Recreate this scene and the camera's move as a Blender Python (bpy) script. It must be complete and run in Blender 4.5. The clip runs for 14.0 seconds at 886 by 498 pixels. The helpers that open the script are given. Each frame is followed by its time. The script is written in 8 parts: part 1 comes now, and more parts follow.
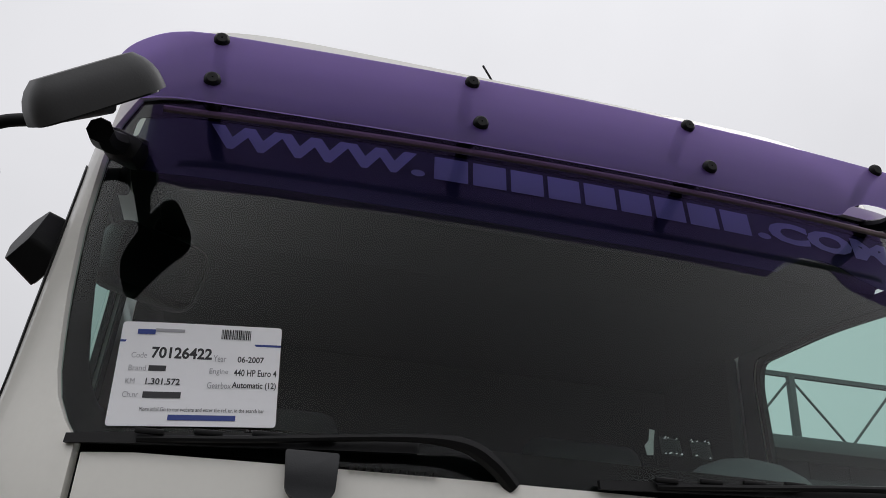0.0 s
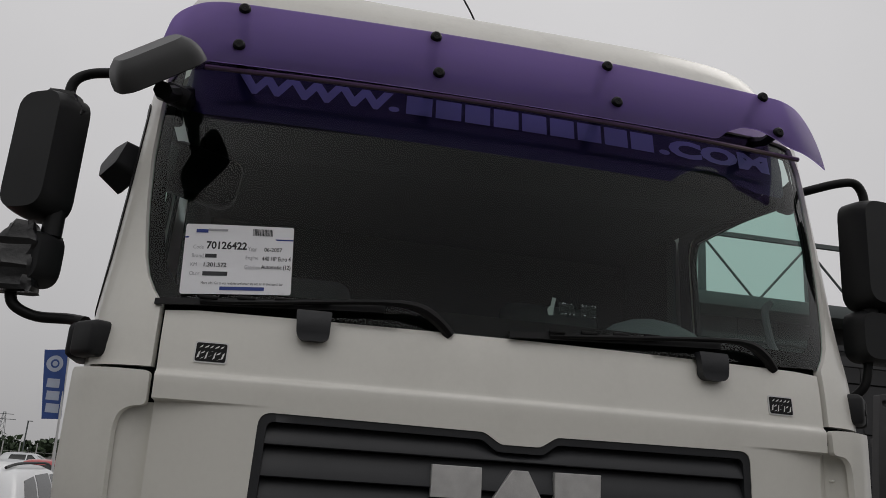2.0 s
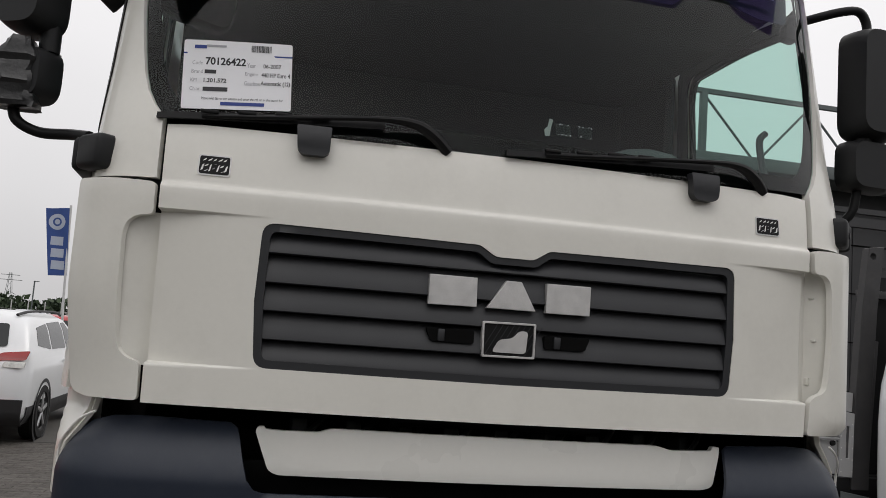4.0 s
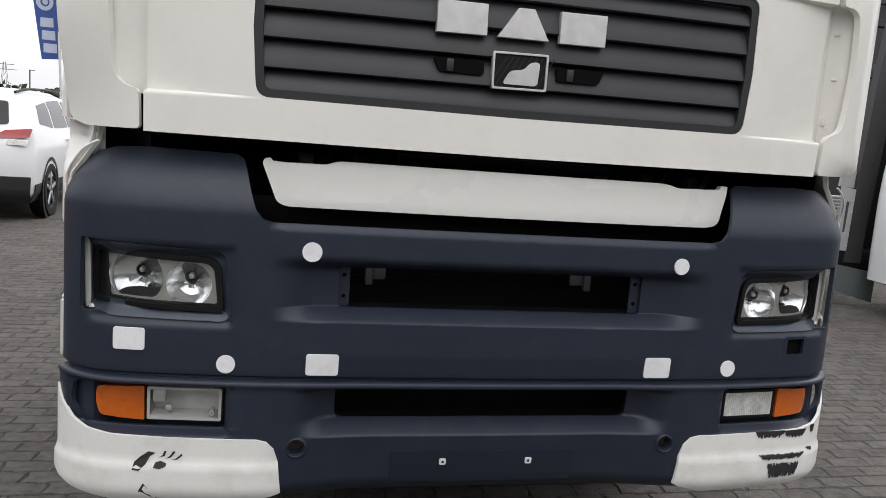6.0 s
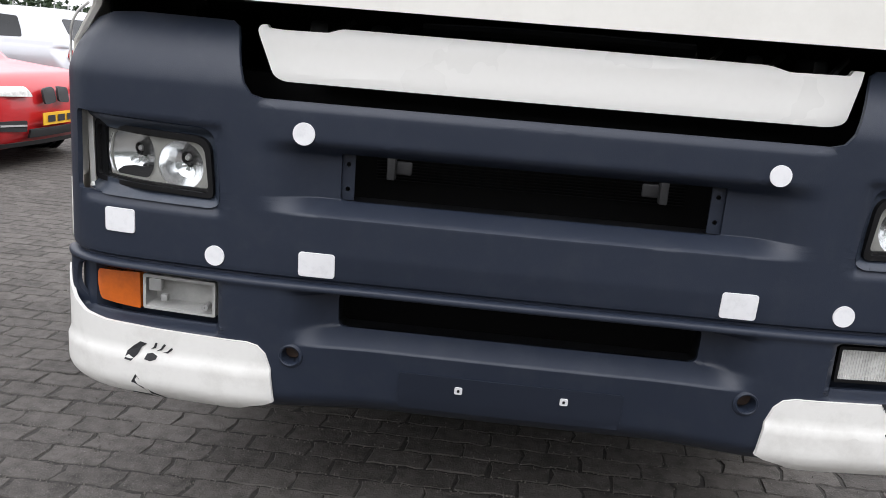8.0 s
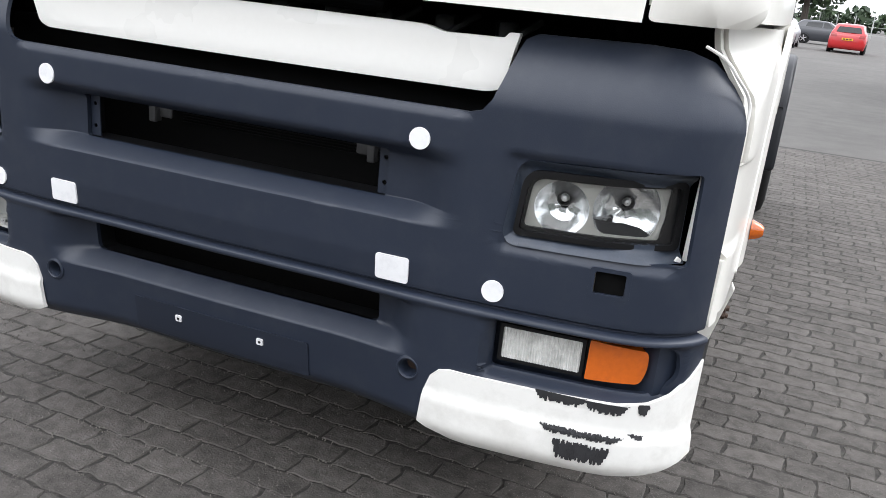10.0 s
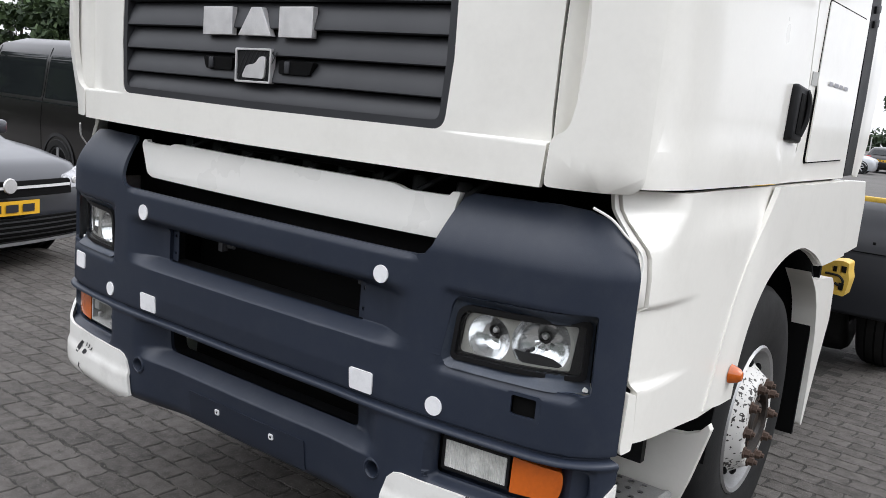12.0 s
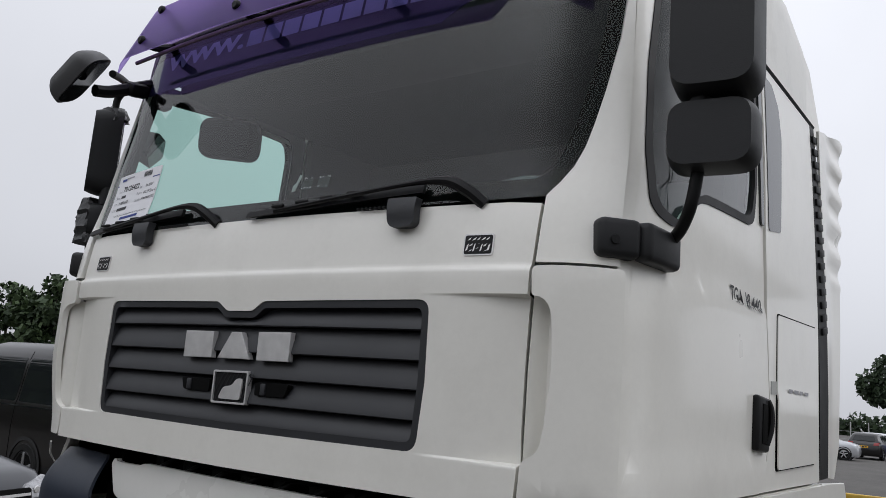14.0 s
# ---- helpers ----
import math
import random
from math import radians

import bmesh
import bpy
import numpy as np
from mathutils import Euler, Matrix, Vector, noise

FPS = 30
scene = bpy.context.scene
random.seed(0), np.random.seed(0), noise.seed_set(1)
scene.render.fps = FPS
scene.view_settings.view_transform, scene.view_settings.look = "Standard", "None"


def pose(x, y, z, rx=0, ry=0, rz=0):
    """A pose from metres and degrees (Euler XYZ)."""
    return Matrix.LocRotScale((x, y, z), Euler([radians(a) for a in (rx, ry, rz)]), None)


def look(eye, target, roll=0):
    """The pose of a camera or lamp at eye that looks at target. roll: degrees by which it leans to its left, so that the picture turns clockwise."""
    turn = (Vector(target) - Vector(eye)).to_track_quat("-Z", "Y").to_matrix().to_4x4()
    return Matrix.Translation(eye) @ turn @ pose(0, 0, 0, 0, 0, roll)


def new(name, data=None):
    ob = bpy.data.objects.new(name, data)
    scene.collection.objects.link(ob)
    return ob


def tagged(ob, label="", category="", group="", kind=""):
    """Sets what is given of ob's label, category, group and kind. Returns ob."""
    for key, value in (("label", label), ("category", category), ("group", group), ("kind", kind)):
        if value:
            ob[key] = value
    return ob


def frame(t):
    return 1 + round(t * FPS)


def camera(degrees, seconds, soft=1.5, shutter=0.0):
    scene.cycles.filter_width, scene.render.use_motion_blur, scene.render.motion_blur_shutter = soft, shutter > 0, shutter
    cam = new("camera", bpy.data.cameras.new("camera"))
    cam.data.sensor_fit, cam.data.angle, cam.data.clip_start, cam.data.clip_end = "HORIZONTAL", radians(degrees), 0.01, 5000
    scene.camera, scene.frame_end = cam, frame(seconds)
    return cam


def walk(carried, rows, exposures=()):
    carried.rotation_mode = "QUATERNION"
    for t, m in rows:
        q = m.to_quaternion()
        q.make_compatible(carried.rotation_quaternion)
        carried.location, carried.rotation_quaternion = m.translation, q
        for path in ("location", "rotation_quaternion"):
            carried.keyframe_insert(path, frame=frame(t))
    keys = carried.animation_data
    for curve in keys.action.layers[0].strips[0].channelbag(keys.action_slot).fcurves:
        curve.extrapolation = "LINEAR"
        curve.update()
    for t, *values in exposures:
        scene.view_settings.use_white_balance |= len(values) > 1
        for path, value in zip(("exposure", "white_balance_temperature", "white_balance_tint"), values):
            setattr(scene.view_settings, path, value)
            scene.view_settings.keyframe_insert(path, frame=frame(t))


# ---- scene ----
cam = camera(56.8, 14.0, soft=0.5, shutter=0.0)
PATH = [
    (0, (-0.735, -1.482, 1.938), (-0.319, 0.284, 2.78), 3.3),
    (0.5, (-0.762, -1.724, 1.892), (-0.343, 0.082, 2.64), 3.5),
    (1, (-0.735, -1.925, 1.85), (-0.341, -0.103, 2.576), 3.7),
    (1.5, (-0.694, -2.11, 1.829), (-0.302, -0.254, 2.461), 3.8),
    (2, (-0.697, -2.213, 1.805), (-0.323, -0.322, 2.338), 4.0),
    (2.5, (-0.688, -2.247, 1.775), (-0.319, -0.319, 2.161), 4.0),
    (5, (-0.699, -2.231, 1.59), (-0.247, -0.283, 1.616), 4.3),
    (5.5, (-0.707, -2.228, 1.557), (-0.254, -0.288, 1.39), 4.4),
    (6, (-0.682, -2.187, 1.498), (-0.244, -0.258, 1.208), 4.3),
    (6.5, (-0.65, -2.091, 1.381), (-0.227, -0.163, 1.06), 4.5),
    (7, (-0.568, -1.987, 1.282), (-0.296, -0.034, 0.949), 4.5),
    (7.5, (-0.406, -1.871, 1.363), (-0.372, 0.082, 0.935), 4.5),
    (8, (-0.077, -1.875, 1.373), (-0.203, 0.061, 0.889), 4.6),
    (8.5, (0.26, -1.817, 1.408), (0.048, 0.088, 0.837), 4.7),
    (9, (0.609, -1.634, 1.399), (0.257, 0.24, 0.796), 4.7),
    (11.5, (1.856, -1.629, 1.61), (0.766, -0.033, 1.094), 5.4),
    (12, (1.927, -1.645, 1.609), (0.773, -0.049, 1.26), 5.4),
    (12.5, (1.957, -1.684, 1.649), (0.854, -0.046, 1.332), 5.2),
    (13, (1.959, -1.698, 1.665), (0.838, -0.057, 1.442), 5.1),
    (13.5, (1.959, -1.689, 1.675), (0.798, -0.061, 1.72), 4.9),
    (14, (1.973, -1.685, 1.691), (0.812, -0.094, 2.042), 4.5),
]
EXPOSURES = [(0.0, -0.40, 6400, 11), (0.6, -0.65, 6450, 11), (1.5, -0.85, 6500, 11), (2.5, -0.55, 6600, 10), (5.0, 0.12, 6500, 11), (5.5, 0.27, 6450, 11), (6.0, 0.64, 6400, 11), (7.0, 1.02, 6250, 13), (8.0, 1.16, 6250, 12), (9.0, 1.42, 6200, 10), (11.5, 1.14, 6150, 11), (12.0, 0.92, 6150, 11), (13.0, 0.50, 6150, 11), (13.5, 0.30, 6150, 11), (14.0, -0.08, 6150, 11)]
walk(cam, [(t, look(eye, target, roll)) for t, eye, target, roll in PATH], EXPOSURES)

# ---------------------------------------------------------------- world and light
world = bpy.data.worlds.new("overcast_sky")
scene.world = world
world.use_nodes = True
wn, wl = world.node_tree.nodes, world.node_tree.links
wn.clear()
sky = wn.new("ShaderNodeTexSky")
sky.sky_type, sky.sun_disc = "NISHITA", False
sky.sun_elevation, sky.sun_rotation = radians(48), radians(200)
sky.air_density, sky.dust_density, sky.ozone_density = 1.0, 4.0, 1.0
grey = wn.new("ShaderNodeHueSaturation")
grey.inputs["Saturation"].default_value = 0.10
cloud = wn.new("ShaderNodeTexNoise")
cloud.inputs["Scale"].default_value, cloud.inputs["Detail"].default_value = 2.2, 5.0
cloud_ramp = wn.new("ShaderNodeMapRange")
cloud_ramp.inputs["To Min"].default_value, cloud_ramp.inputs["To Max"].default_value = 0.86, 1.12
veil = wn.new("ShaderNodeMix")
veil.data_type = "RGBA"
veil.inputs[0].default_value = 0.72
veil.inputs[7].default_value = (8.6, 8.55, 8.7, 1)
tone = wn.new("ShaderNodeVectorMath")
tone.operation = "SCALE"
back = wn.new("ShaderNodeBackground")
back.inputs["Strength"].default_value = 0.13
world_out = wn.new("ShaderNodeOutputWorld")
geo = wn.new("ShaderNodeTexCoord")
wl.new(geo.outputs["Generated"], cloud.inputs["Vector"])
wl.new(cloud.outputs["Fac"], cloud_ramp.inputs["Value"])
wl.new(sky.outputs["Color"], grey.inputs["Color"])
wl.new(grey.outputs["Color"], veil.inputs[6])
glow_dir = wn.new("ShaderNodeVectorMath")
glow_dir.operation = "DOT_PRODUCT"
glow_dir.inputs[1].default_value = Vector((5.0, 6.0, 5.0)).normalized()
glow = wn.new("ShaderNodeMapRange")
glow.inputs["From Min"].default_value, glow.inputs["From Max"].default_value = -1.0, 1.0
glow.inputs["To Min"].default_value, glow.inputs["To Max"].default_value = 0.78, 1.18
lit = wn.new("ShaderNodeMath")
lit.operation = "MULTIPLY"
wl.new(geo.outputs["Generated"], glow_dir.inputs[0])
wl.new(glow_dir.outputs["Value"], glow.inputs["Value"])
wl.new(glow.outputs["Result"], lit.inputs[0])
wl.new(veil.outputs[2], tone.inputs[0])
wl.new(cloud_ramp.outputs["Result"], lit.inputs[1])
split = wn.new("ShaderNodeSeparateXYZ")
dome = wn.new("ShaderNodeMapRange")
dome.inputs["From Min"].default_value, dome.inputs["From Max"].default_value = 0.0, 0.9
dome.inputs["To Min"].default_value, dome.inputs["To Max"].default_value = 0.70, 1.22
both_ = wn.new("ShaderNodeMath")
both_.operation = "MULTIPLY"
wl.new(geo.outputs["Generated"], split.inputs[0])
wl.new(split.outputs["Z"], dome.inputs["Value"])
wl.new(dome.outputs["Result"], both_.inputs[0])
wl.new(lit.outputs[0], both_.inputs[1])
wl.new(both_.outputs[0], tone.inputs["Scale"])
wl.new(tone.outputs[0], back.inputs["Color"])
wl.new(back.outputs[0], world_out.inputs[0])

sun_data = bpy.data.lights.new("sun", "SUN")
sun_data.energy, sun_data.angle, sun_data.color = 0.7, radians(30), (1.0, 0.97, 0.93)
sun = new("sun", sun_data)
sun.matrix_world = look((7.0, 4.0, 8.0), (0, 0, 0))

# ---------------------------------------------------------------- materials
def nodes_of(name):
    m = bpy.data.materials.new(name)
    m.use_nodes = True
    nt = m.node_tree
    return m, nt.nodes, nt.links, nt.nodes["Principled BSDF"]


def surface(name, color, rough=0.5, metal=0.0, vary=0.12, scale=6.0, fine=120.0, bump=0.15, coat=0.0, spec=0.5,
            dirt=None, dirt_amount=0.0, dirt_scale=9.0, random_tone=0.0, rough_vary=0.12):
    """A painted, moulded or cast surface: tone varied at two scales, fine relief, optional dirt film."""
    m, n, l, b = nodes_of(name)
    tc = n.new("ShaderNodeTexCoord")
    big, small = n.new("ShaderNodeTexNoise"), n.new("ShaderNodeTexNoise")
    big.inputs["Scale"].default_value, big.inputs["Detail"].default_value = scale, 4
    small.inputs["Scale"].default_value, small.inputs["Detail"].default_value = fine, 3
    for t in (big, small):
        l.new(tc.outputs["Object"], t.inputs["Vector"])
    mixed = n.new("ShaderNodeMix")
    mixed.data_type = "FLOAT"
    mixed.inputs[0].default_value = 0.35
    l.new(big.outputs["Fac"], mixed.inputs[2])
    l.new(small.outputs["Fac"], mixed.inputs[3])
    gain = n.new("ShaderNodeMapRange")
    gain.inputs["From Min"].default_value, gain.inputs["From Max"].default_value = 0.3, 0.7
    gain.inputs["To Min"].default_value, gain.inputs["To Max"].default_value = 1 - vary, 1 + vary
    l.new(mixed.outputs[0], gain.inputs["Value"])
    sc = n.new("ShaderNodeVectorMath")
    sc.operation = "SCALE"
    sc.inputs[0].default_value = color
    last = gain.outputs["Result"]
    if random_tone:
        oi = n.new("ShaderNodeObjectInfo")
        rt = n.new("ShaderNodeMapRange")
        rt.inputs["To Min"].default_value, rt.inputs["To Max"].default_value = 1 - random_tone, 1 + random_tone
        l.new(oi.outputs["Random"], rt.inputs["Value"])
        mu = n.new("ShaderNodeMath")
        mu.operation = "MULTIPLY"
        l.new(last, mu.inputs[0])
        l.new(rt.outputs["Result"], mu.inputs[1])
        last = mu.outputs[0]
    l.new(last, sc.inputs["Scale"])
    col = sc.outputs[0]
    if dirt is not None:
        dn = n.new("ShaderNodeTexNoise")
        dn.inputs["Scale"].default_value, dn.inputs["Detail"].default_value, dn.inputs["Roughness"].default_value = dirt_scale, 8, 0.7
        l.new(tc.outputs["Object"], dn.inputs["Vector"])
        dr = n.new("ShaderNodeMapRange")
        dr.inputs["From Min"].default_value, dr.inputs["From Max"].default_value = 0.48, 0.75
        dr.inputs["To Min"].default_value, dr.inputs["To Max"].default_value = 0.0, dirt_amount
        l.new(dn.outputs["Fac"], dr.inputs["Value"])
        mx = n.new("ShaderNodeMix")
        mx.data_type = "RGBA"
        mx.inputs[7].default_value = (*dirt, 1)
        l.new(dr.outputs["Result"], mx.inputs[0])
        l.new(col, mx.inputs[6])
        col = mx.outputs[2]
    l.new(col, b.inputs["Base Color"])
    rr = n.new("ShaderNodeMapRange")
    rr.inputs["To Min"].default_value, rr.inputs["To Max"].default_value = max(0.02, rough - rough_vary), min(1, rough + rough_vary)
    l.new(big.outputs["Fac"], rr.inputs["Value"])
    l.new(rr.outputs["Result"], b.inputs["Roughness"])
    b.inputs["Metallic"].default_value = metal
    b.inputs["Specular IOR Level"].default_value = spec
    b.inputs["Coat Weight"].default_value = coat
    b.inputs["Coat Roughness"].default_value = 0.08
    if bump:
        bp = n.new("ShaderNodeBump")
        bp.inputs["Strength"].default_value, bp.inputs["Distance"].default_value = bump, 0.002
        l.new(small.outputs["Fac"], bp.inputs["Height"])
        l.new(bp.outputs[0], b.inputs["Normal"])
    return m


def glass(name, color, rough=0.01, head_on=0.03, gloss=1.0, power=5.0, slope=1.0):
    """Thin pane: coloured see-through film with a real gloss on top."""
    m, n, l, b = nodes_of(name)
    n.remove(b)
    tr, gl, mx, fr = n.new("ShaderNodeBsdfTransparent"), n.new("ShaderNodeBsdfGlossy"), n.new("ShaderNodeMixShader"), n.new("ShaderNodeLayerWeight")
    pw, ma = n.new("ShaderNodeMath"), n.new("ShaderNodeMath")
    pw.operation, ma.operation = "POWER", "MULTIPLY_ADD"
    pw.inputs[1].default_value, ma.inputs[1].default_value, ma.inputs[2].default_value = power, slope * (1 - head_on) / gloss, head_on / gloss
    tr.inputs[0].default_value = (*color, 1)
    gl.inputs["Roughness"].default_value = rough
    gl.inputs["Color"].default_value = (gloss, gloss, gloss, 1)
    ma.use_clamp = True
    fr.inputs["Blend"].default_value = 0.5
    l.new(fr.outputs["Facing"], pw.inputs[0])
    l.new(pw.outputs[0], ma.inputs[0])
    l.new(ma.outputs[0], mx.inputs[0])
    l.new(tr.outputs[0], mx.inputs[1])
    l.new(gl.outputs[0], mx.inputs[2])
    l.new(mx.outputs[0], n["Material Output"].inputs[0])
    return m


M_WHITE = surface("truck_white_paint", (0.790, 0.773, 0.715), 0.32, vary=0.025, scale=2.5, fine=60, bump=0.015, coat=0.35, dirt=(0.42, 0.40, 0.35), dirt_amount=0.16, dirt_scale=3.5)
M_WHITE_UP = surface("roof_white_paint", (0.70, 0.685, 0.63), 0.4, vary=0.04, scale=3, fine=70, bump=0.02, coat=0.2, dirt=(0.33, 0.31, 0.27), dirt_amount=0.3, dirt_scale=5)
M_STRIP = surface("white_plastic_paint", (0.86, 0.85, 0.805), 0.3, vary=0.02, scale=3, fine=60, bump=0.01, coat=0.4)
M_CORNER = surface("bumper_corner_white", (0.76, 0.75, 0.71), 0.45, vary=0.03, scale=4, fine=60, bump=0.02, coat=0.25, dirt=(0.35, 0.33, 0.29), dirt_amount=0.35, dirt_scale=7)
M_BUMPER = surface("slate_blue_bumper_plastic", (0.0160, 0.0218, 0.0362), 0.43, vary=0.06, scale=3, fine=420, bump=0.10, spec=0.4, dirt=(0.09, 0.095, 0.10), dirt_amount=0.10, dirt_scale=14, rough_vary=0.06)
M_BEZEL = surface("faded_grey_lamp_surround", (0.027, 0.036, 0.053), 0.42, vary=0.25, scale=14, fine=200, bump=0.1, dirt=(0.12, 0.125, 0.13), dirt_amount=0.22, dirt_scale=12)
M_GRILLE = surface("charcoal_grille_plastic", (0.019, 0.020, 0.023), 0.5, vary=0.08, scale=5, fine=300, bump=0.12)
M_BLACK = surface("black_plastic", (0.0065, 0.0065, 0.007), 0.5, vary=0.2, scale=8, fine=200, bump=0.1, spec=0.22)
M_MIRROR_CASE = surface("mirror_case_plastic", (0.013, 0.0135, 0.0145), 0.5, vary=0.1, scale=6, fine=350, bump=0.15, spec=0.3)
M_MIRROR_GREY = surface("weathered_grey_plastic", (0.060, 0.060, 0.062), 0.5, vary=0.12, scale=6, fine=250, bump=0.12)
M_TAPE = surface("wrinkled_black_tape", (0.014, 0.014, 0.015), 0.33, vary=0.3, scale=20, fine=60, bump=0.8)
M_RUBBER = surface("tyre_rubber", (0.011, 0.011, 0.011), 0.75, vary=0.2, scale=10, fine=150, bump=0.25, spec=0.25, dirt=(0.06, 0.055, 0.05), dirt_amount=0.2)
# near-black: puts shade into gaps, slots and cavity backs; also on black trim
M_GAP = surface("gap_shade_black", (0.004, 0.004, 0.004), 0.9, vary=0.1, bump=0, spec=0.1)
M_CHROME = surface("brushed_metal", (0.66, 0.65, 0.64), 0.42, metal=0.55, vary=0.12, scale=30, fine=400, bump=0.1)
M_DARKMETAL = surface("dark_engine_metal", (0.014, 0.014, 0.015), 0.5, metal=0.1, vary=0.3, scale=12, fine=120, bump=0.2)
M_RADIATOR = surface("black_radiator_fins", (0.005, 0.005, 0.005), 0.7, vary=0.2, bump=0.1, spec=0.1)
M_STEEL = surface("galvanised_step_steel", (0.42, 0.42, 0.42), 0.42, metal=0.8, vary=0.2, scale=18, fine=200, bump=0.1, dirt=(0.12, 0.11, 0.1), dirt_amount=0.6)
M_RUST = surface("rusty_brown_nuts", (0.085, 0.055, 0.04), 0.7, metal=0.3, vary=0.35, scale=25, fine=180, bump=0.4)
M_HUB = surface("greasy_black_hub", (0.020, 0.016, 0.013), 0.6, metal=0.2, vary=0.5, scale=20, fine=150, bump=0.4, dirt=(0.10, 0.065, 0.04), dirt_amount=0.6, dirt_scale=16)
M_ORANGE = surface("amber_lens", (0.52, 0.105, 0.005), 0.22, vary=0.15, scale=9, fine=90, bump=0.05, coat=0.6, dirt=(0.12, 0.03, 0.01), dirt_amount=0.5, dirt_scale=8)
M_REDLENS = surface("red_lamp_lens", (0.26, 0.008, 0.008), 0.2, vary=0.1, bump=0, coat=0.2)
M_REFLECT = surface("lamp_reflector_silver", (0.92, 0.92, 0.92), 0.16, metal=0.85, vary=0.06, scale=40, fine=80, bump=0.03, rough_vary=0.04)
M_LAMPBACK = surface("lamp_housing_grey", (0.34, 0.34, 0.33), 0.4, metal=0.2, vary=0.12, scale=20, fine=100, bump=0.05)
M_LAMPSILVER = surface("lamp_inner_silver", (0.36, 0.35, 0.32), 0.35, metal=0.25, vary=0.1, scale=20, fine=100, bump=0.03)
M_FOGBOX = surface("empty_fog_lamp_housing_grey", (0.42, 0.42, 0.40), 0.5, vary=0.1, scale=20, bump=0.05, dirt=(0.1, 0.1, 0.1), dirt_amount=0.3)
M_FOGLENS = surface("cloudy_ribbed_lens", (0.60, 0.60, 0.57), 0.25, vary=0.15, scale=30, fine=300, bump=0.3, coat=0.5, dirt=(0.08, 0.08, 0.075), dirt_amount=0.5, dirt_scale=22)
M_BAND = surface("black_ceramic_band", (0.003, 0.003, 0.003), 0.9, vary=0.1, bump=0, spec=0.05)
M_LENS = glass("clear_lamp_lens", (0.96, 0.97, 0.97), head_on=0.02)
M_PAD = surface("plate_mount_plastic", (0.0140, 0.0185, 0.0300), 0.45, vary=0.06, scale=5, fine=420, bump=0.06, spec=0.35)
M_KERBGLASS = surface("mirror_glass_silver", (0.78, 0.80, 0.80), 0.06, metal=1.0, vary=0.03, bump=0)
M_STICKER = surface("white_cover_cap", (0.80, 0.80, 0.80), 0.45, vary=0.03, bump=0.02, dirt=(0.35, 0.35, 0.36), dirt_amount=0.3, dirt_scale=30)
M_SCRAPE = surface("exposed_dark_plastic_scrape", (0.020, 0.020, 0.022), 0.7, vary=0.4, scale=40, fine=300, bump=0.3)
M_WINDSCREEN = glass("green_tinted_windscreen", (0.68, 0.80, 0.765), rough=0.01, head_on=0.008, gloss=0.6, power=2.0, slope=0.32)
M_SIDEGLASS = glass("green_tinted_side_glass", (0.66, 0.86, 0.80), head_on=0.03, gloss=0.8)
M_CARGLASS = surface("dark_car_glass", (0.012, 0.014, 0.015), 0.06, vary=0.1, bump=0, coat=0.0, spec=0.4, rough_vary=0.02)
M_BANNER = surface("dark_violet_sunstrip", (0.012, 0.006, 0.046), 0.45, vary=0.06, bump=0, coat=0.1, spec=0.3)
M_LETTER = surface("lilac_lettering", (0.42, 0.36, 0.66), 0.35, vary=0.05, bump=0)
M_CABIN = surface("cabin_grey_trim", (0.045, 0.050, 0.050), 0.95, vary=0.05, scale=3, bump=0, spec=0.1)
M_CABIN_LIGHT = surface("cabin_seat_fabric", (0.17, 0.19, 0.19), 0.9, vary=0.08, scale=8, bump=0, spec=0.1)
M_PAPER = surface("printed_card", (0.78, 0.78, 0.80), 0.5, vary=0.02, bump=0)
M_INK = surface("black_ink", (0.015, 0.015, 0.018), 0.6, vary=0.02, bump=0)
M_INKGREY = surface("grey_ink", (0.33, 0.33, 0.35), 0.6, vary=0.02, bump=0)
M_INKBLUE = surface("blue_ink", (0.012, 0.035, 0.22), 0.6, vary=0.02, bump=0)
M_YELLOW = surface("yellow_chock_plastic", (0.62, 0.40, 0.05), 0.5, vary=0.12, scale=12, bump=0.1, dirt=(0.1, 0.08, 0.04), dirt_amount=0.4)


def speckled_rim():
    m, n, l, b = nodes_of("flaking_white_rim_paint")
    tc, vo, ns = n.new("ShaderNodeTexCoord"), n.new("ShaderNodeTexNoise"), n.new("ShaderNodeTexNoise")
    vo.inputs["Scale"].default_value, vo.inputs["Detail"].default_value = 62, 2
    ns.inputs["Scale"].default_value = 7
    l.new(tc.outputs["Object"], vo.inputs["Vector"])
    l.new(tc.outputs["Object"], ns.inputs["Vector"])
    ad = n.new("ShaderNodeMath")
    ad.operation = "MULTIPLY_ADD"
    ad.inputs[1].default_value = 0.5
    l.new(ns.outputs["Fac"], ad.inputs[0])
    l.new(vo.outputs["Fac"], ad.inputs[2])
    rp = n.new("ShaderNodeValToRGB")
    rp.color_ramp.elements[0].position, rp.color_ramp.elements[1].position = 0.825, 0.845
    rp.color_ramp.elements[0].color, rp.color_ramp.elements[1].color = (0.62, 0.61, 0.58, 1), (0.03, 0.026, 0.022, 1)
    l.new(ad.outputs[0], rp.inputs[0])
    l.new(rp.outputs[0], b.inputs["Base Color"])
    b.inputs["Roughness"].default_value = 0.5
    bp = n.new("ShaderNodeBump")
    bp.inputs["Strength"].default_value, bp.inputs["Distance"].default_value, bp.invert = 0.4, 0.002, True
    l.new(rp.outputs[0], bp.inputs["Height"])
    l.new(bp.outputs[0], b.inputs["Normal"])
    return m


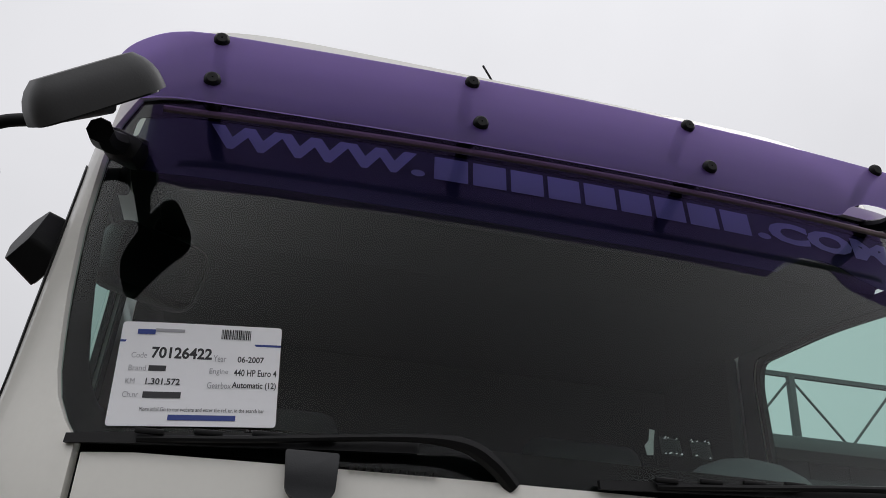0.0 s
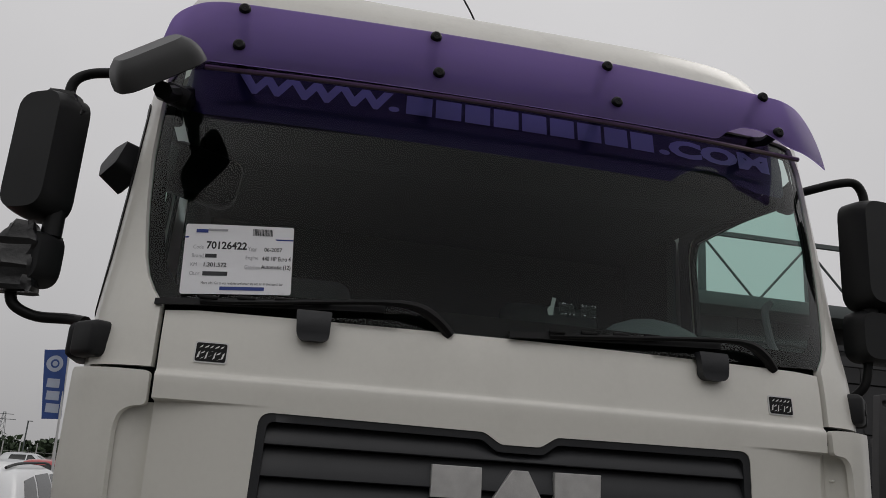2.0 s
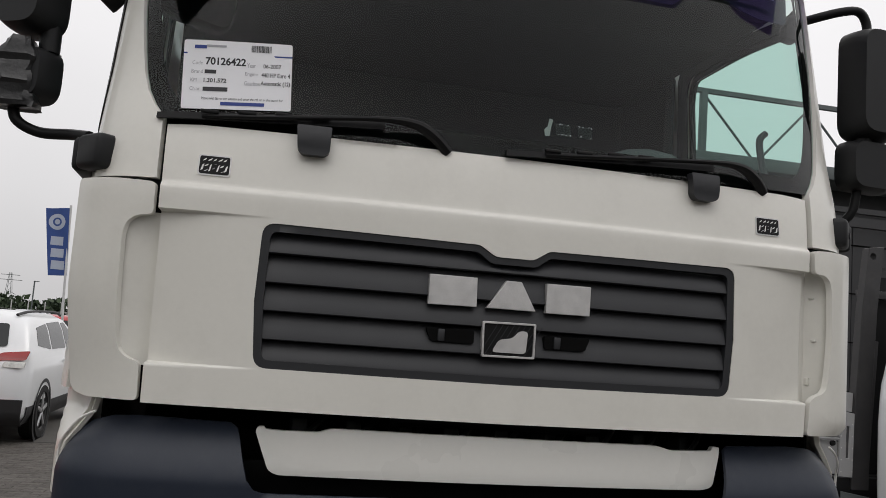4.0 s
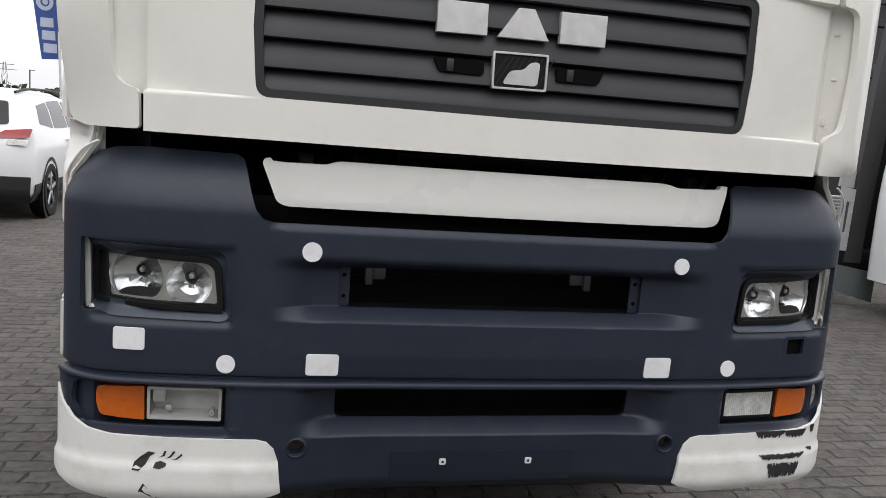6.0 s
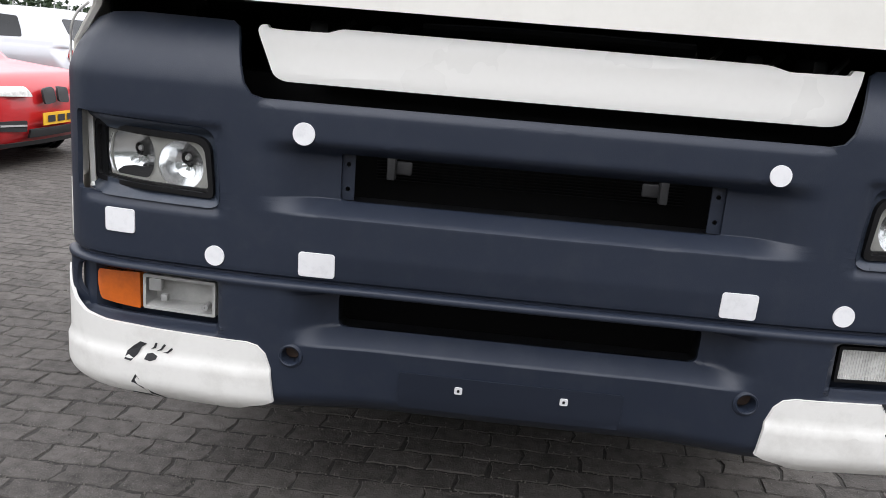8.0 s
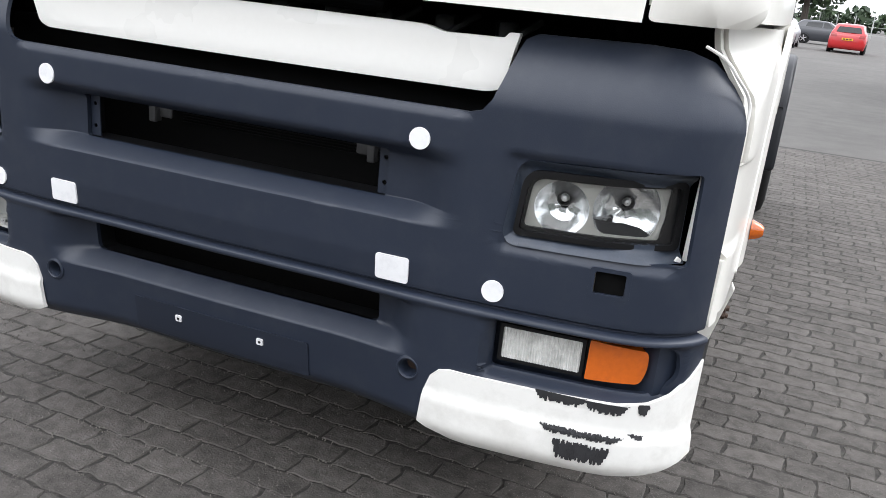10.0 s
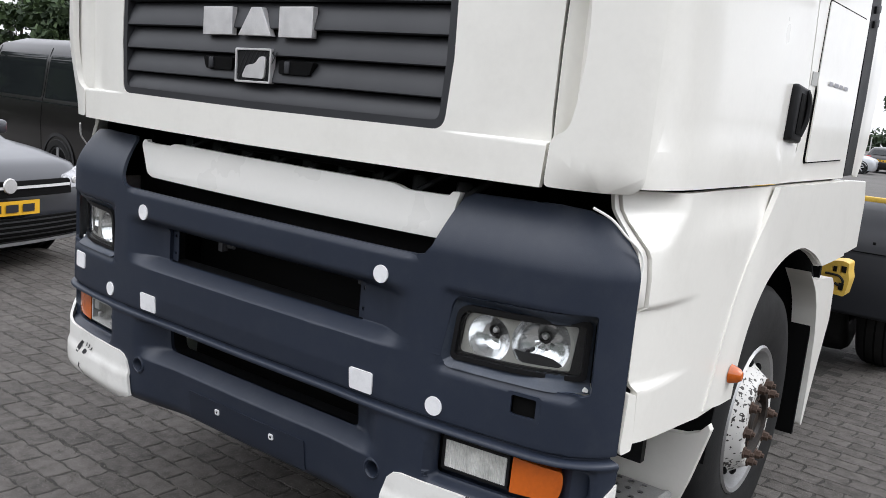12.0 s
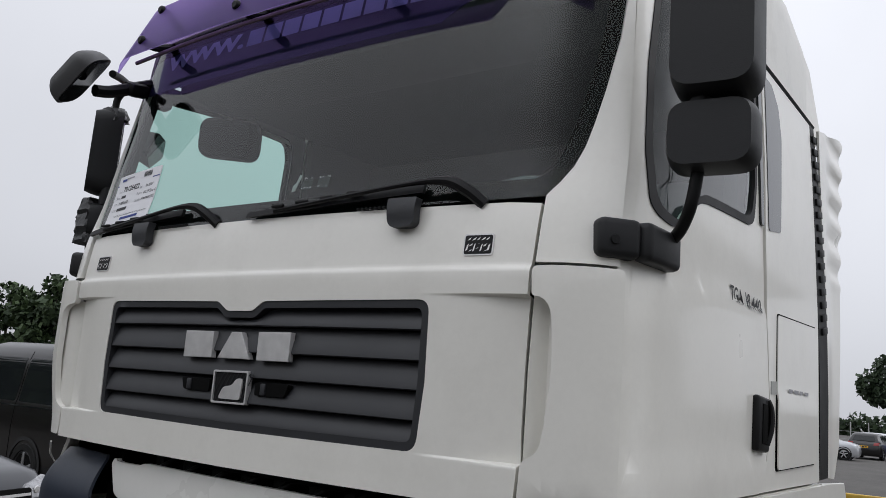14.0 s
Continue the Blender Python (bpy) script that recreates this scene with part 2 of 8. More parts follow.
def visor_film():
    """Translucent violet acrylic: partly see-through, partly milky."""
    m, n, l, b = nodes_of("violet_acrylic")
    tr, df, gl = n.new("ShaderNodeBsdfTransparent"), n.new("ShaderNodeBsdfTranslucent"), b
    tr.inputs[0].default_value = (0.60, 0.50, 0.80, 1)
    df.inputs[0].default_value = (0.66, 0.55, 0.88, 1)
    gl.inputs["Base Color"].default_value = (0.15, 0.10, 0.28, 1)
    gl.inputs["Roughness"].default_value = 0.22
    ns = n.new("ShaderNodeTexNoise")
    ns.inputs["Scale"].default_value, ns.inputs["Detail"].default_value = 5, 6
    mr = n.new("ShaderNodeMapRange")
    mr.inputs["To Min"].default_value, mr.inputs["To Max"].default_value = 0.10, 0.22
    l.new(ns.outputs["Fac"], mr.inputs["Value"])
    m1, m2 = n.new("ShaderNodeMixShader"), n.new("ShaderNodeMixShader")
    m1.inputs[0].default_value = 0.62
    l.new(tr.outputs[0], m1.inputs[1])
    l.new(df.outputs[0], m1.inputs[2])
    l.new(mr.outputs["Result"], m2.inputs[0])
    l.new(m1.outputs[0], m2.inputs[1])
    l.new(gl.outputs[0], m2.inputs[2])
    l.new(m2.outputs[0], n["Material Output"].inputs[0])
    return m


M_RIM = speckled_rim()
M_VISOR = visor_film()

# ---------------------------------------------------------------- mesh tools
def finish(name, bm, material, parent=None, label="", smooth=40, bevel=0.0, segs=2):
    me = bpy.data.meshes.new(name)
    bm.to_mesh(me)
    bm.free()
    for m in material if isinstance(material, (list, tuple)) else (material,):
        me.materials.append(m)
    if smooth:
        me.polygons.foreach_set("use_smooth", [True] * len(me.polygons))
        me.set_sharp_from_angle(angle=radians(smooth))
    ob = new(name, me)
    if parent is not None:
        ob.parent = parent
    if bevel:
        bv = ob.modifiers.new("worn_edge", "BEVEL")
        bv.width, bv.segments, bv.limit_method, bv.angle_limit = bevel, segs, "ANGLE", radians(50)
        bv.harden_normals = True
    if label:
        ob["label"] = label
    return ob


def part(name, bm, material, parent, label="", smooth=40, bevel=0.0, segs=2):
    return finish(name, bm, material, parent, label, smooth, bevel, segs)


def swung(ob, x, y, degrees):
    """Turn a thing about a point of the ground."""
    ob.matrix_world = Matrix.Translation((x, y, 0)) @ pose(0, 0, 0, 0, 0, degrees) @ Matrix.Translation((-x, -y, 0)) @ ob.matrix_world
    return ob


def thing(name, label, category, group="", at=(0, 0, 0)):
    ob = new(name)
    ob.location = at
    return tagged(ob, label, category, group)


def rpoly(points, radius=0.02, n=5):
    """A polygon with rounded corners; radius is one number or one per corner."""
    out, k = [], len(points)
    for i, p in enumerate(points):
        r = radius[i] if isinstance(radius, (list, tuple)) else radius
        p, a, b = Vector(p), Vector(points[i - 1]), Vector(points[(i + 1) % k])
        da, db = (a - p), (b - p)
        r = min(r, da.length * 0.48, db.length * 0.48)
        if r < 1e-5:
            out.append((p.x, p.y))
            continue
        s, e = p + da.normalized() * r, p + db.normalized() * r
        for j in range(n + 1):
            t = j / n
            q = s * (1 - t) ** 2 + p * 2 * t * (1 - t) + e * t * t
            out.append((q.x, q.y))
    return out


def circle(cx, cz, r, n=20):
    return [(cx + r * math.cos(2 * math.pi * i / n), cz + r * math.sin(2 * math.pi * i / n)) for i in range(n)]


def sheet(outline, holes, fn, ds=0.0, dz=0.0, thick=0.004, cuts=()):
    """A shaped sheet: outline and holes in (s, z), cut to a grid, laid on the surface fn(s, z) and given thickness inwards."""
    bm = bmesh.new()
    for loop in (outline, *holes):
        vs = [bm.verts.new((p[0], p[1], 0)) for p in loop]
        for i in range(len(vs)):
            if (vs[i].co - vs[i - 1].co).length > 1e-6:
                bm.edges.new((vs[i - 1], vs[i]))
    bmesh.ops.remove_doubles(bm, verts=bm.verts[:], dist=1e-5)
    bmesh.ops.triangle_fill(bm, use_beauty=True, edges=bm.edges[:], normal=(0, 0, 1))
    xs, zs = [p[0] for p in outline], [p[1] for p in outline]
    if ds:
        for i in range(1, int((max(xs) - min(xs)) / ds) + 1):
            bmesh.ops.bisect_plane(bm, geom=bm.verts[:] + bm.edges[:] + bm.faces[:], plane_co=(min(xs) + i * ds, 0, 0), plane_no=(1, 0, 0), dist=1e-5)
    if dz:
        for i in range(1, int((max(zs) - min(zs)) / dz) + 1):
            bmesh.ops.bisect_plane(bm, geom=bm.verts[:] + bm.edges[:] + bm.faces[:], plane_co=(0, min(zs) + i * dz, 0), plane_no=(0, 1, 0), dist=1e-5)
    for q in cuts:
        bmesh.ops.bisect_plane(bm, geom=bm.verts[:] + bm.edges[:] + bm.faces[:], plane_co=(0, q, 0), plane_no=(0, 1, 0), dist=1e-5)
    inner = {}
    faces = bm.faces[:]
    for f in faces:
        f.normal_update()
        if f.normal.z < 0:
            f.normal_flip()
    border = [e for e in bm.edges if len(e.link_faces) == 1]
    for v in bm.verts[:]:
        s, z = v.co.x, v.co.y
        v.co = fn(s, z, 0.0)
        if thick:
            inner[v] = bm.verts.new(fn(s, z, thick))
    if thick:
        for f in faces:
            bm.faces.new([inner[v] for v in reversed(f.verts)])
        for e in border:
            a, b = e.verts
            bm.faces.new((a, b, inner[b], inner[a]))
        bmesh.ops.recalc_face_normals(bm, faces=bm.faces[:])
    return bm


def flat_xz(y):
    return lambda s, z, d: Vector((s, y + d, z))


def side_yz(x):
    """On a plane x = const facing +x (or -x): s is y."""
    sg = 1 if x > 0 else -1
    return lambda s, z, d: Vector((x - sg * d, s, z))


def box(sx, sy, sz, m=None, bevel=0.0, seg=2):
    bm = bmesh.new()
    bmesh.ops.create_cube(bm, size=1.0, matrix=Matrix.Diagonal((sx, sy, sz, 1)))
    if bevel:
        bmesh.ops.bevel(bm, geom=bm.edges[:], offset=min(bevel, 0.49 * min(sx, sy, sz)), segments=seg, affect="EDGES", profile=0.5)
    if m is not None:
        bmesh.ops.transform(bm, matrix=m, verts=bm.verts[:])
    return bm


def merge(*bms):
    out = bmesh.new()
    for b in bms:
        me = bpy.data.meshes.new("scratch")
        b.to_mesh(me)
        b.free()
        out.from_mesh(me)
        bpy.data.meshes.remove(me)
    return out


def loft(rings, cap=True, closed=True):
    bm = bmesh.new()
    rows = [[bm.verts.new(p) for p in r] for r in rings]
    n = len(rows[0])
    for a, b in zip(rows, rows[1:]):
        for i in range(n if closed else n - 1):
            j = (i + 1) % n
            bm.faces.new((a[i], a[j], b[j], b[i]))
    if cap and closed:
        bm.faces.new(rows[0][::-1])
        bm.faces.new(rows[-1])
    bmesh.ops.recalc_face_normals(bm, faces=bm.faces[:])
    return bm


def smooth_line(points, steps=6):
    pts = [Vector(p) for p in points]
    out = []
    for i in range(len(pts) - 1):
        p0, p1, p2, p3 = pts[max(i - 1, 0)], pts[i], pts[i + 1], pts[min(i + 2, len(pts) - 1)]
        for k in range(steps):
            t = k / steps
            out.append(0.5 * ((2 * p1) + (p2 - p0) * t + (2 * p0 - 5 * p1 + 4 * p2 - p3) * t * t + (3 * p1 - p0 - 3 * p2 + p3) * t ** 3))
    return out + [pts[-1]]


def tube(points, r, n=10, steps=5):
    line = smooth_line(points, steps) if steps > 1 else [Vector(p) for p in points]
    rings, up = [], Vector((0.03, 0.02, 1))
    for i, p in enumerate(line):
        d = (line[min(i + 1, len(line) - 1)] - line[max(i - 1, 0)]).normalized()
        if abs(d.dot(up.normalized())) > 0.95:
            up = Vector((1, 0.1, 0.05))
        a = d.cross(up).normalized()
        b = d.cross(a).normalized()
        up = -b if (-b).dot(up) > 0 else b
        rr = r(i / (len(line) - 1)) if callable(r) else r
        rings.append([p + (a * math.cos(2 * math.pi * k / n) + b * math.sin(2 * math.pi * k / n)) * rr for k in range(n)])
    return loft(rings)


def lathe(profile, m=None, n=32, cap=False):
    """Revolve (axial, radius) pairs round the x axis."""
    rings = [[Vector((a, r * math.cos(2 * math.pi * k / n), r * math.sin(2 * math.pi * k / n))) for k in range(n)] for a, r in profile]
    bm = loft(rings, cap=cap)
    if m is not None:
        bmesh.ops.transform(bm, matrix=m, verts=bm.verts[:])
    return bm


def rounded_ring(w, h, r, n=5):
    return rpoly([(-w / 2, -h / 2), (w / 2, -h / 2), (w / 2, h / 2), (-w / 2, h / 2)], r, n)


def shell(w, h, d, r, m, back=0.6, bulge=5, n=5):
    """A cushion-shaped housing: rounded rectangle w x h, depth d, domed towards +y, flat rim at -y."""
    rings = []
    for k in range(bulge + 1):
        t = k / bulge
        f = math.sqrt(max(0.0, 1 - (t * back) ** 2.6)) if k else 1
        rings.append([m @ Vector((x * f, d * t, z * f)) for x, z in rounded_ring(w, h, r, n)])
    return loft(rings)


def text_faces(body, size, offset=0.0, shear=0.0):
    """The built-in font's outline as flat vertices and faces, with its width."""
    cu = bpy.data.curves.new("lettering", "FONT")
    cu.body, cu.size, cu.offset, cu.shear, cu.resolution_u = body, size, offset, shear, 3
    ob = new("lettering", cu)
    dg = bpy.context.evaluated_depsgraph_get()
    dg.update()
    me = bpy.data.meshes.new_from_object(ob.evaluated_get(dg))
    vs = [tuple(v.co) for v in me.vertices]
    fs = [tuple(p.vertices) for p in me.polygons]
    bpy.data.objects.remove(ob)
    bpy.data.curves.remove(cu)
    bpy.data.meshes.remove(me)
    return vs, fs


def lettering(rows, place):
    """One bmesh of several text rows and bars: rows of (text or None, x, y, width, height, bold); place(u, v) lays them out."""
    bm = bmesh.new()
    for body, x, y, w, h, bold in rows:
        if body is None:
            vs = [bm.verts.new(place(x + a * w, y + b * h)) for a, b in ((0, 0), (1, 0), (1, 1), (0, 1))]
            bm.faces.new(vs)
            continue
        vs, fs = text_faces(body, 1.0, bold)
        x0, x1 = min(v[0] for v in vs), max(v[0] for v in vs)
        y0, y1 = min(v[1] for v in vs), max(v[1] for v in vs)
        vv = [bm.verts.new(place(x + (v[0] - x0) / (x1 - x0) * w, y + (v[1] - y0) / (y1 - y0) * h)) for v in vs]
        for f in fs:
            try:
                bm.faces.new([vv[i] for i in f])
            except ValueError:
                pass
    return bm


def smoothstep(t):
    t = min(1.0, max(0.0, t))
    return t * t * (3 - 2 * t)

# ---------------------------------------------------------------- the truck's surfaces
class Plan:
    """Half of a plan outline (x right, y back) from the middle of the nose round the corner and along the flank."""

    def __init__(self, points):
        line = smooth_line([(x, y, 0) for x, y in points], 8)
        self.x = np.array([p.x for p in line])
        self.y = np.array([p.y for p in line])
        self.s = np.concatenate([[0], np.cumsum(np.hypot(np.diff(self.x), np.diff(self.y)))])
        tx, ty = np.gradient(self.x, self.s), np.gradient(self.y, self.s)
        q = np.hypot(tx, ty)
        self.nx, self.ny = ty / q, -tx / q

    def at(self, s):
        a = abs(s)
        return [float(np.interp(a, self.s, v)) for v in (self.x, self.y, self.nx, self.ny)]

    def sx(self, x):
        k = int(np.argmax(self.x > 1.2))
        return float(np.interp(x, self.x[:k], self.s[:k]))

    def sy(self, y):
        return float(np.interp(y, self.y, self.s))


C = Plan([(0, 0.015), (0.3, 0.018), (0.6, 0.03), (0.85, 0.047), (0.97, 0.06), (1.05, 0.08), (1.12, 0.115), (1.175, 0.17), (1.207, 0.25), (1.222, 0.36), (1.226, 0.6), (1.228, 1.2), (1.228, 2.2), (1.228, 2.9)])
B = Plan([(0, -0.008), (0.3, -0.005), (0.54, 0.0), (0.75, 0.015), (0.95, 0.036), (1.05, 0.053), (1.12, 0.082), (1.18, 0.14), (1.212, 0.22), (1.222, 0.32), (1.224, 0.5)])
CX, CY, BX, BY = C.sx, C.sy, B.sx, B.sy


def cab(s, z, d=0.0):
    x, y, nx, ny = C.at(s)
    sg = 1 if s >= 0 else -1
    k = 1 - 0.023 * max(0.0, (z - 2.05) / 0.9) ** 1.4
    lean = 0.12 * min(max(z - 2.0, 0), 0.2) + 0.165 * max(0.0, z - 2.2)
    w = 1 - smoothstep((y - 0.1) / 0.8)
    ahead = 0.022 * w * (1 - smoothstep((z - 2.1) / 0.3))
    return Vector((sg * (x * k - nx * d) - 0.006, y + lean * w - ahead - ny * d, z - 0.055 * max(0.0, z - 2.2) * w))


def lip(t, w):
    return smoothstep(t / w)


def ledge(t, w):
    """A straight ramp with a tight rounded foot."""
    u = max(0.0, t / w)
    return min(1.0, u * u / 0.3 if u < 0.15 else u - 0.075)


def bumper_depth(s, z):
    a, d = abs(s), 0.0
    if z > 1.235:
        d += 0.085 * ((z - 1.235) / 0.155) ** 1.6
    d += 0.055 * lip(0.655 - a, 0.15) * lip(1.132 - z, 0.045) * ledge(z - 0.951, 0.036)
    d += 0.012 * lip(0.010 - abs(z - 0.789), 0.008)
    if z < 0.785:
        d -= 0.008 + 0.005 * math.exp(-((z - 0.772) / 0.009) ** 2)
    d += 0.06 * lip(0.585 - a, 0.12) * lip(0.768 - z, 0.022) * ledge(z - 0.617, 0.042)
    d += 0.035 * lip(a - 0.735, 0.03) * lip(1.20 - a, 0.05) * lip(0.772 - z, 0.02) * lip(z - 0.618, 0.025)
    if z < 0.49:
        d += 0.05 * ((0.49 - z) / 0.06) ** 2
    d += 0.012 * lip(a - 0.735, 0.025) * lip(1.14 - a, 0.03) * lip(1.152 - z, 0.02) * lip(z - 0.922, 0.025)
    d += 0.010 * lip(0.020 - (z - 1.218), 0.02) * lip(z - 1.2, 0.018) * lip(0.66 - a, 0.03)
    return d


def rake(s, z):
    """How far the middle of the bumper leans back towards its foot."""
    return 0.044 * max(0.0, (0.86 - z) / 0.32) * (1 - smoothstep((abs(s) - 0.32) / 0.42))


def bump(s, z, d=0.0):
    x, y, nx, ny = B.at(s)
    sg = 1 if s >= 0 else -1
    d += bumper_depth(s, z)
    return Vector((sg * (x - nx * d), y - ny * d + rake(s, z), z))


def bump_smooth(s, z, d=0.0):
    x, y, nx, ny = B.at(s)
    sg = 1 if s >= 0 else -1
    if z < 0.5:
        d += 0.03 * ((0.5 - z) / 0.08) ** 2
    return Vector((sg * (x - nx * d), y - ny * d + rake(s, z), z))


def both(points):
    """Close a right-hand half outline (from the middle top to the middle bottom) with its mirror image."""
    left = [(-x, z) for x, z in reversed(points) if x > 1e-6]
    return list(points) + left


def mir(points, sg):
    return [(sg * x, z) for x, z in points]


truck = thing("truck", "white cab-over tractor truck with slate blue bumper parked on paving", "truck")

# ---------------------------------------------------------------- bumper
B_END = BY(0.172)
bumper_out = both([(0, 1.218), (0.645, 1.218), (0.675, 1.226), (0.694, 1.250), (0.708, 1.290), (0.726, 1.350), (0.736, 1.376), (0.758, 1.389), (1.0, 1.393), (BX(1.10), 1.388),
                   (BX(1.16), 1.372), (BX(1.185), 1.345), (B_END, 1.29), (B_END, 0.80), (B_END - 0.012, 0.79), (B_END, 0.78), (B_END, 0.455), (BX(1.0), 0.44), (0.6, 0.432), (0, 0.430)])
open_up = rpoly([(-0.462, 0.988), (0.448, 0.988), (0.448, 1.102), (-0.462, 1.102)], 0.008)
open_low = rpoly([(-0.455, 0.660), (0.445, 0.660), (0.445, 0.752), (-0.455, 0.752)], 0.02)
head_hole = rpoly([(0.745, 0.943), (BX(1.142), 0.952), (BX(1.139), 1.151), (0.768, 1.134)], [0.04, 0.012, 0.012, 0.035])
lamp_rim = rpoly([(0.745, 0.943), (BX(1.150), 0.949), (BX(1.147), 1.148), (0.768, 1.134)], [0.04, 0.006, 0.006, 0.035])
fog_hole = rpoly([(0.757, 0.640), (BX(1.14), 0.640), (BX(1.165), 0.690), (BX(1.160), 0.752), (0.757, 0.757)], [0.012, 0.05, 0.03, 0.015, 0.012])
holes = [open_up, open_low]
for sg in (1, -1):
    holes += [mir(head_hole, sg), mir(fog_hole, sg), circle(sg * 0.56, 0.592, 0.022, 16)]
pocket = rpoly([(0.960, 0.870), (1.030, 0.870), (1.030, 0.922), (0.960, 0.922)], 0.006)
holes.append(pocket)
bumper = part("bumper", sheet(bumper_out, holes, bump, 0.018, 0.0085, 0.012, cuts=[z0 + 0.004 * k for z0 in (0.611, 0.945) for k in range(12)] + [0.760 + 0.0022 * k for k in range(18)]), M_BUMPER, truck, "slate blue textured plastic bumper with two openings", bevel=0.003)
for name, poly in (("opening_liner", open_up), ("lower_opening_liner", open_low)):
    ring = [Vector(bump(s, z, 0.004)) for s, z in poly]
    part(name, loft([ring, [p + Vector((0, 0.06, 0)) for p in ring]], cap=False), M_BLACK, bumper)
for sx in (-0.446, 0.432):
    br = sheet(rpoly([(sx - 0.016, 0.985), (sx + 0.016, 0.985), (sx + 0.016, 1.105), (sx - 0.016, 1.105)], 0.004), [circle(sx, 1.075, 0.006, 8), circle(sx, 1.015, 0.006, 8)], flat_xz(0.066), 0, 0, 0.004)
    part("mounting_bracket", br, M_BUMPER, bumper)
part("radiator", box(1.5, 0.03, 0.95, pose(0, 0.42, 0.92)), M_RADIATOR, truck, "black radiator behind the bumper openings")
for k in range(14):
    part("radiator_fin", box(0.86, 0.006, 0.003, pose(0, 0.402, 0.99 + k * 0.0085)), M_BLACK, truck)
for sx in (-0.36, 0.33):
    lug = merge(box(0.022, 0.03, 0.06, pose(sx, 0.2, 1.055), 0.004), box(0.045, 0.012, 0.035, pose(sx + (0.03 if sx < 0 else -0.03), 0.21, 1.055), 0.006))
    part("tow_lug", lug, M_MIRROR_GREY, truck, "dull grey bracket in the upper opening")
# unseen plate, added to darken the ground below the bumper
part("undertray_blocker", box(1.70, 1.9, 0.03, pose(0, 1.42, 0.30), 0.008), M_BLACK, truck, "unseen black plate that blocks light under the truck")
part("cross_member", box(1.9, 0.1, 0.12, pose(0, 0.3, 1.21), 0.01), M_BLACK, truck)
part("cavity_floor", box(2.2, 0.9, 0.02, pose(0, 0.75, 0.44)), M_BLACK, truck)
part("cavity_back", box(2.1, 0.03, 0.9, pose(0, 0.75, 1.0)), M_BLACK, truck)
for k in range(9):
    x = -0.56 + k * 0.15
    part("engine_bay_clutter", merge(box(0.05, 0.07, 0.09, pose(x, 0.22, 1.36, 0, 0, 12 * (k % 3)), 0.012), tube([(x - 0.05, 0.2, 1.30), (x + 0.02, 0.17, 1.36), (x + 0.08, 0.22, 1.41)], 0.009, 6)), M_DARKMETAL, truck)
part("corrugated_hose", tube([(-0.3, 0.17, 1.405), (0.0, 0.16, 1.41), (0.35, 0.17, 1.405)], 0.014, 8), M_BLACK, truck)

# covers on the bumper
for sx, z, r in ((-0.542, 1.146, 0.0265), (0.542, 1.146, 0.0245), (-0.757, 0.829, 0.0250), (0.745, 0.831, 0.0255)):
    cap = sheet(circle(sx, z, r, 24), [], lambda s, q, d: bump_smooth(s, q, d - 0.004), 0.02, 0.02, 0.006)
    part("sensor_cap", cap, M_STICKER, bumper, "round white blanking cap", bevel=0.0012)
for sx, z, w, h in ((-1.010, 0.889, 0.082, 0.060), (-0.500, 0.834, 0.089, 0.061), (0.500, 0.835, 0.084, 0.063)):
    sq = sheet(rpoly([(sx - w / 2, z - h / 2), (sx + w / 2, z - h / 2), (sx + w / 2, z + h / 2), (sx - w / 2, z + h / 2)], 0.009), [], lambda s, q, d: bump_smooth(s, q, d - 0.004), 0.02, 0.02, 0.006)
    part("square_cap", sq, M_STICKER, bumper, "rounded white square blanking cap", bevel=0.0012)
part("step_pocket", box(0.09, 0.06, 0.07, pose(0.998, 0.09, 0.896, 0, 0, 10)), M_GAP, bumper, "black empty cover pocket")
part("pocket_rim", sheet(rpoly([(0.950, 0.860), (1.040, 0.860), (1.040, 0.930), (0.950, 0.930)], 0.01), [rpoly([(0.962, 0.871), (1.028, 0.871), (1.028, 0.921), (0.962, 0.921)], 0.006)], lambda s, q, d: bump_smooth(s, q, d - 0.0008), 0.02, 0.02, 0.006), M_BUMPER, bumper, bevel=0.002)
part("plate_pad", sheet(rpoly([(-0.285, 0.472), (0.272, 0.472), (0.272, 0.572), (-0.285, 0.572)], 0.006), [], lambda s, q, d: bump_smooth(s, q, d - 0.012), 0.05, 0.02, 0.014), M_PAD, bumper, "raised number plate mount", bevel=0.0025)
for sx in (-0.134, 0.128):
    nut = sheet(rpoly([(sx - 0.010, 0.529), (sx + 0.010, 0.529), (sx + 0.010, 0.548), (sx - 0.010, 0.548)], 0.005), [circle(sx, 0.5385, 0.004, 8)], lambda s, q, d: bump_smooth(s, q, d - 0.016), 0, 0, 0.006)
    part("plate_clip", nut, M_STICKER, bumper, "small white number plate clip", bevel=0.001)
    part("clip_screw", box(0.006, 0.004, 0.006, pose(sx, 0.022, 0.5385)), M_BLACK, bumper)
for sg in (1, -1):
    ringbm = lathe([(0.034, 0.019), (-0.004, 0.0215), (-0.010, 0.026), (-0.007, 0.032), (0.006, 0.035)], Matrix.Translation((sg * 0.56, 0.014, 0.592)) @ pose(0, 0, 0, 0, 0, 90), 18)
    part("tow_eye_ring", ringbm, M_BUMPER, bumper)
    part("tow_eye_plug", box(0.04, 0.006, 0.04, pose(sg * 0.56, 0.047, 0.592), 0.01), M_RUST, bumper)

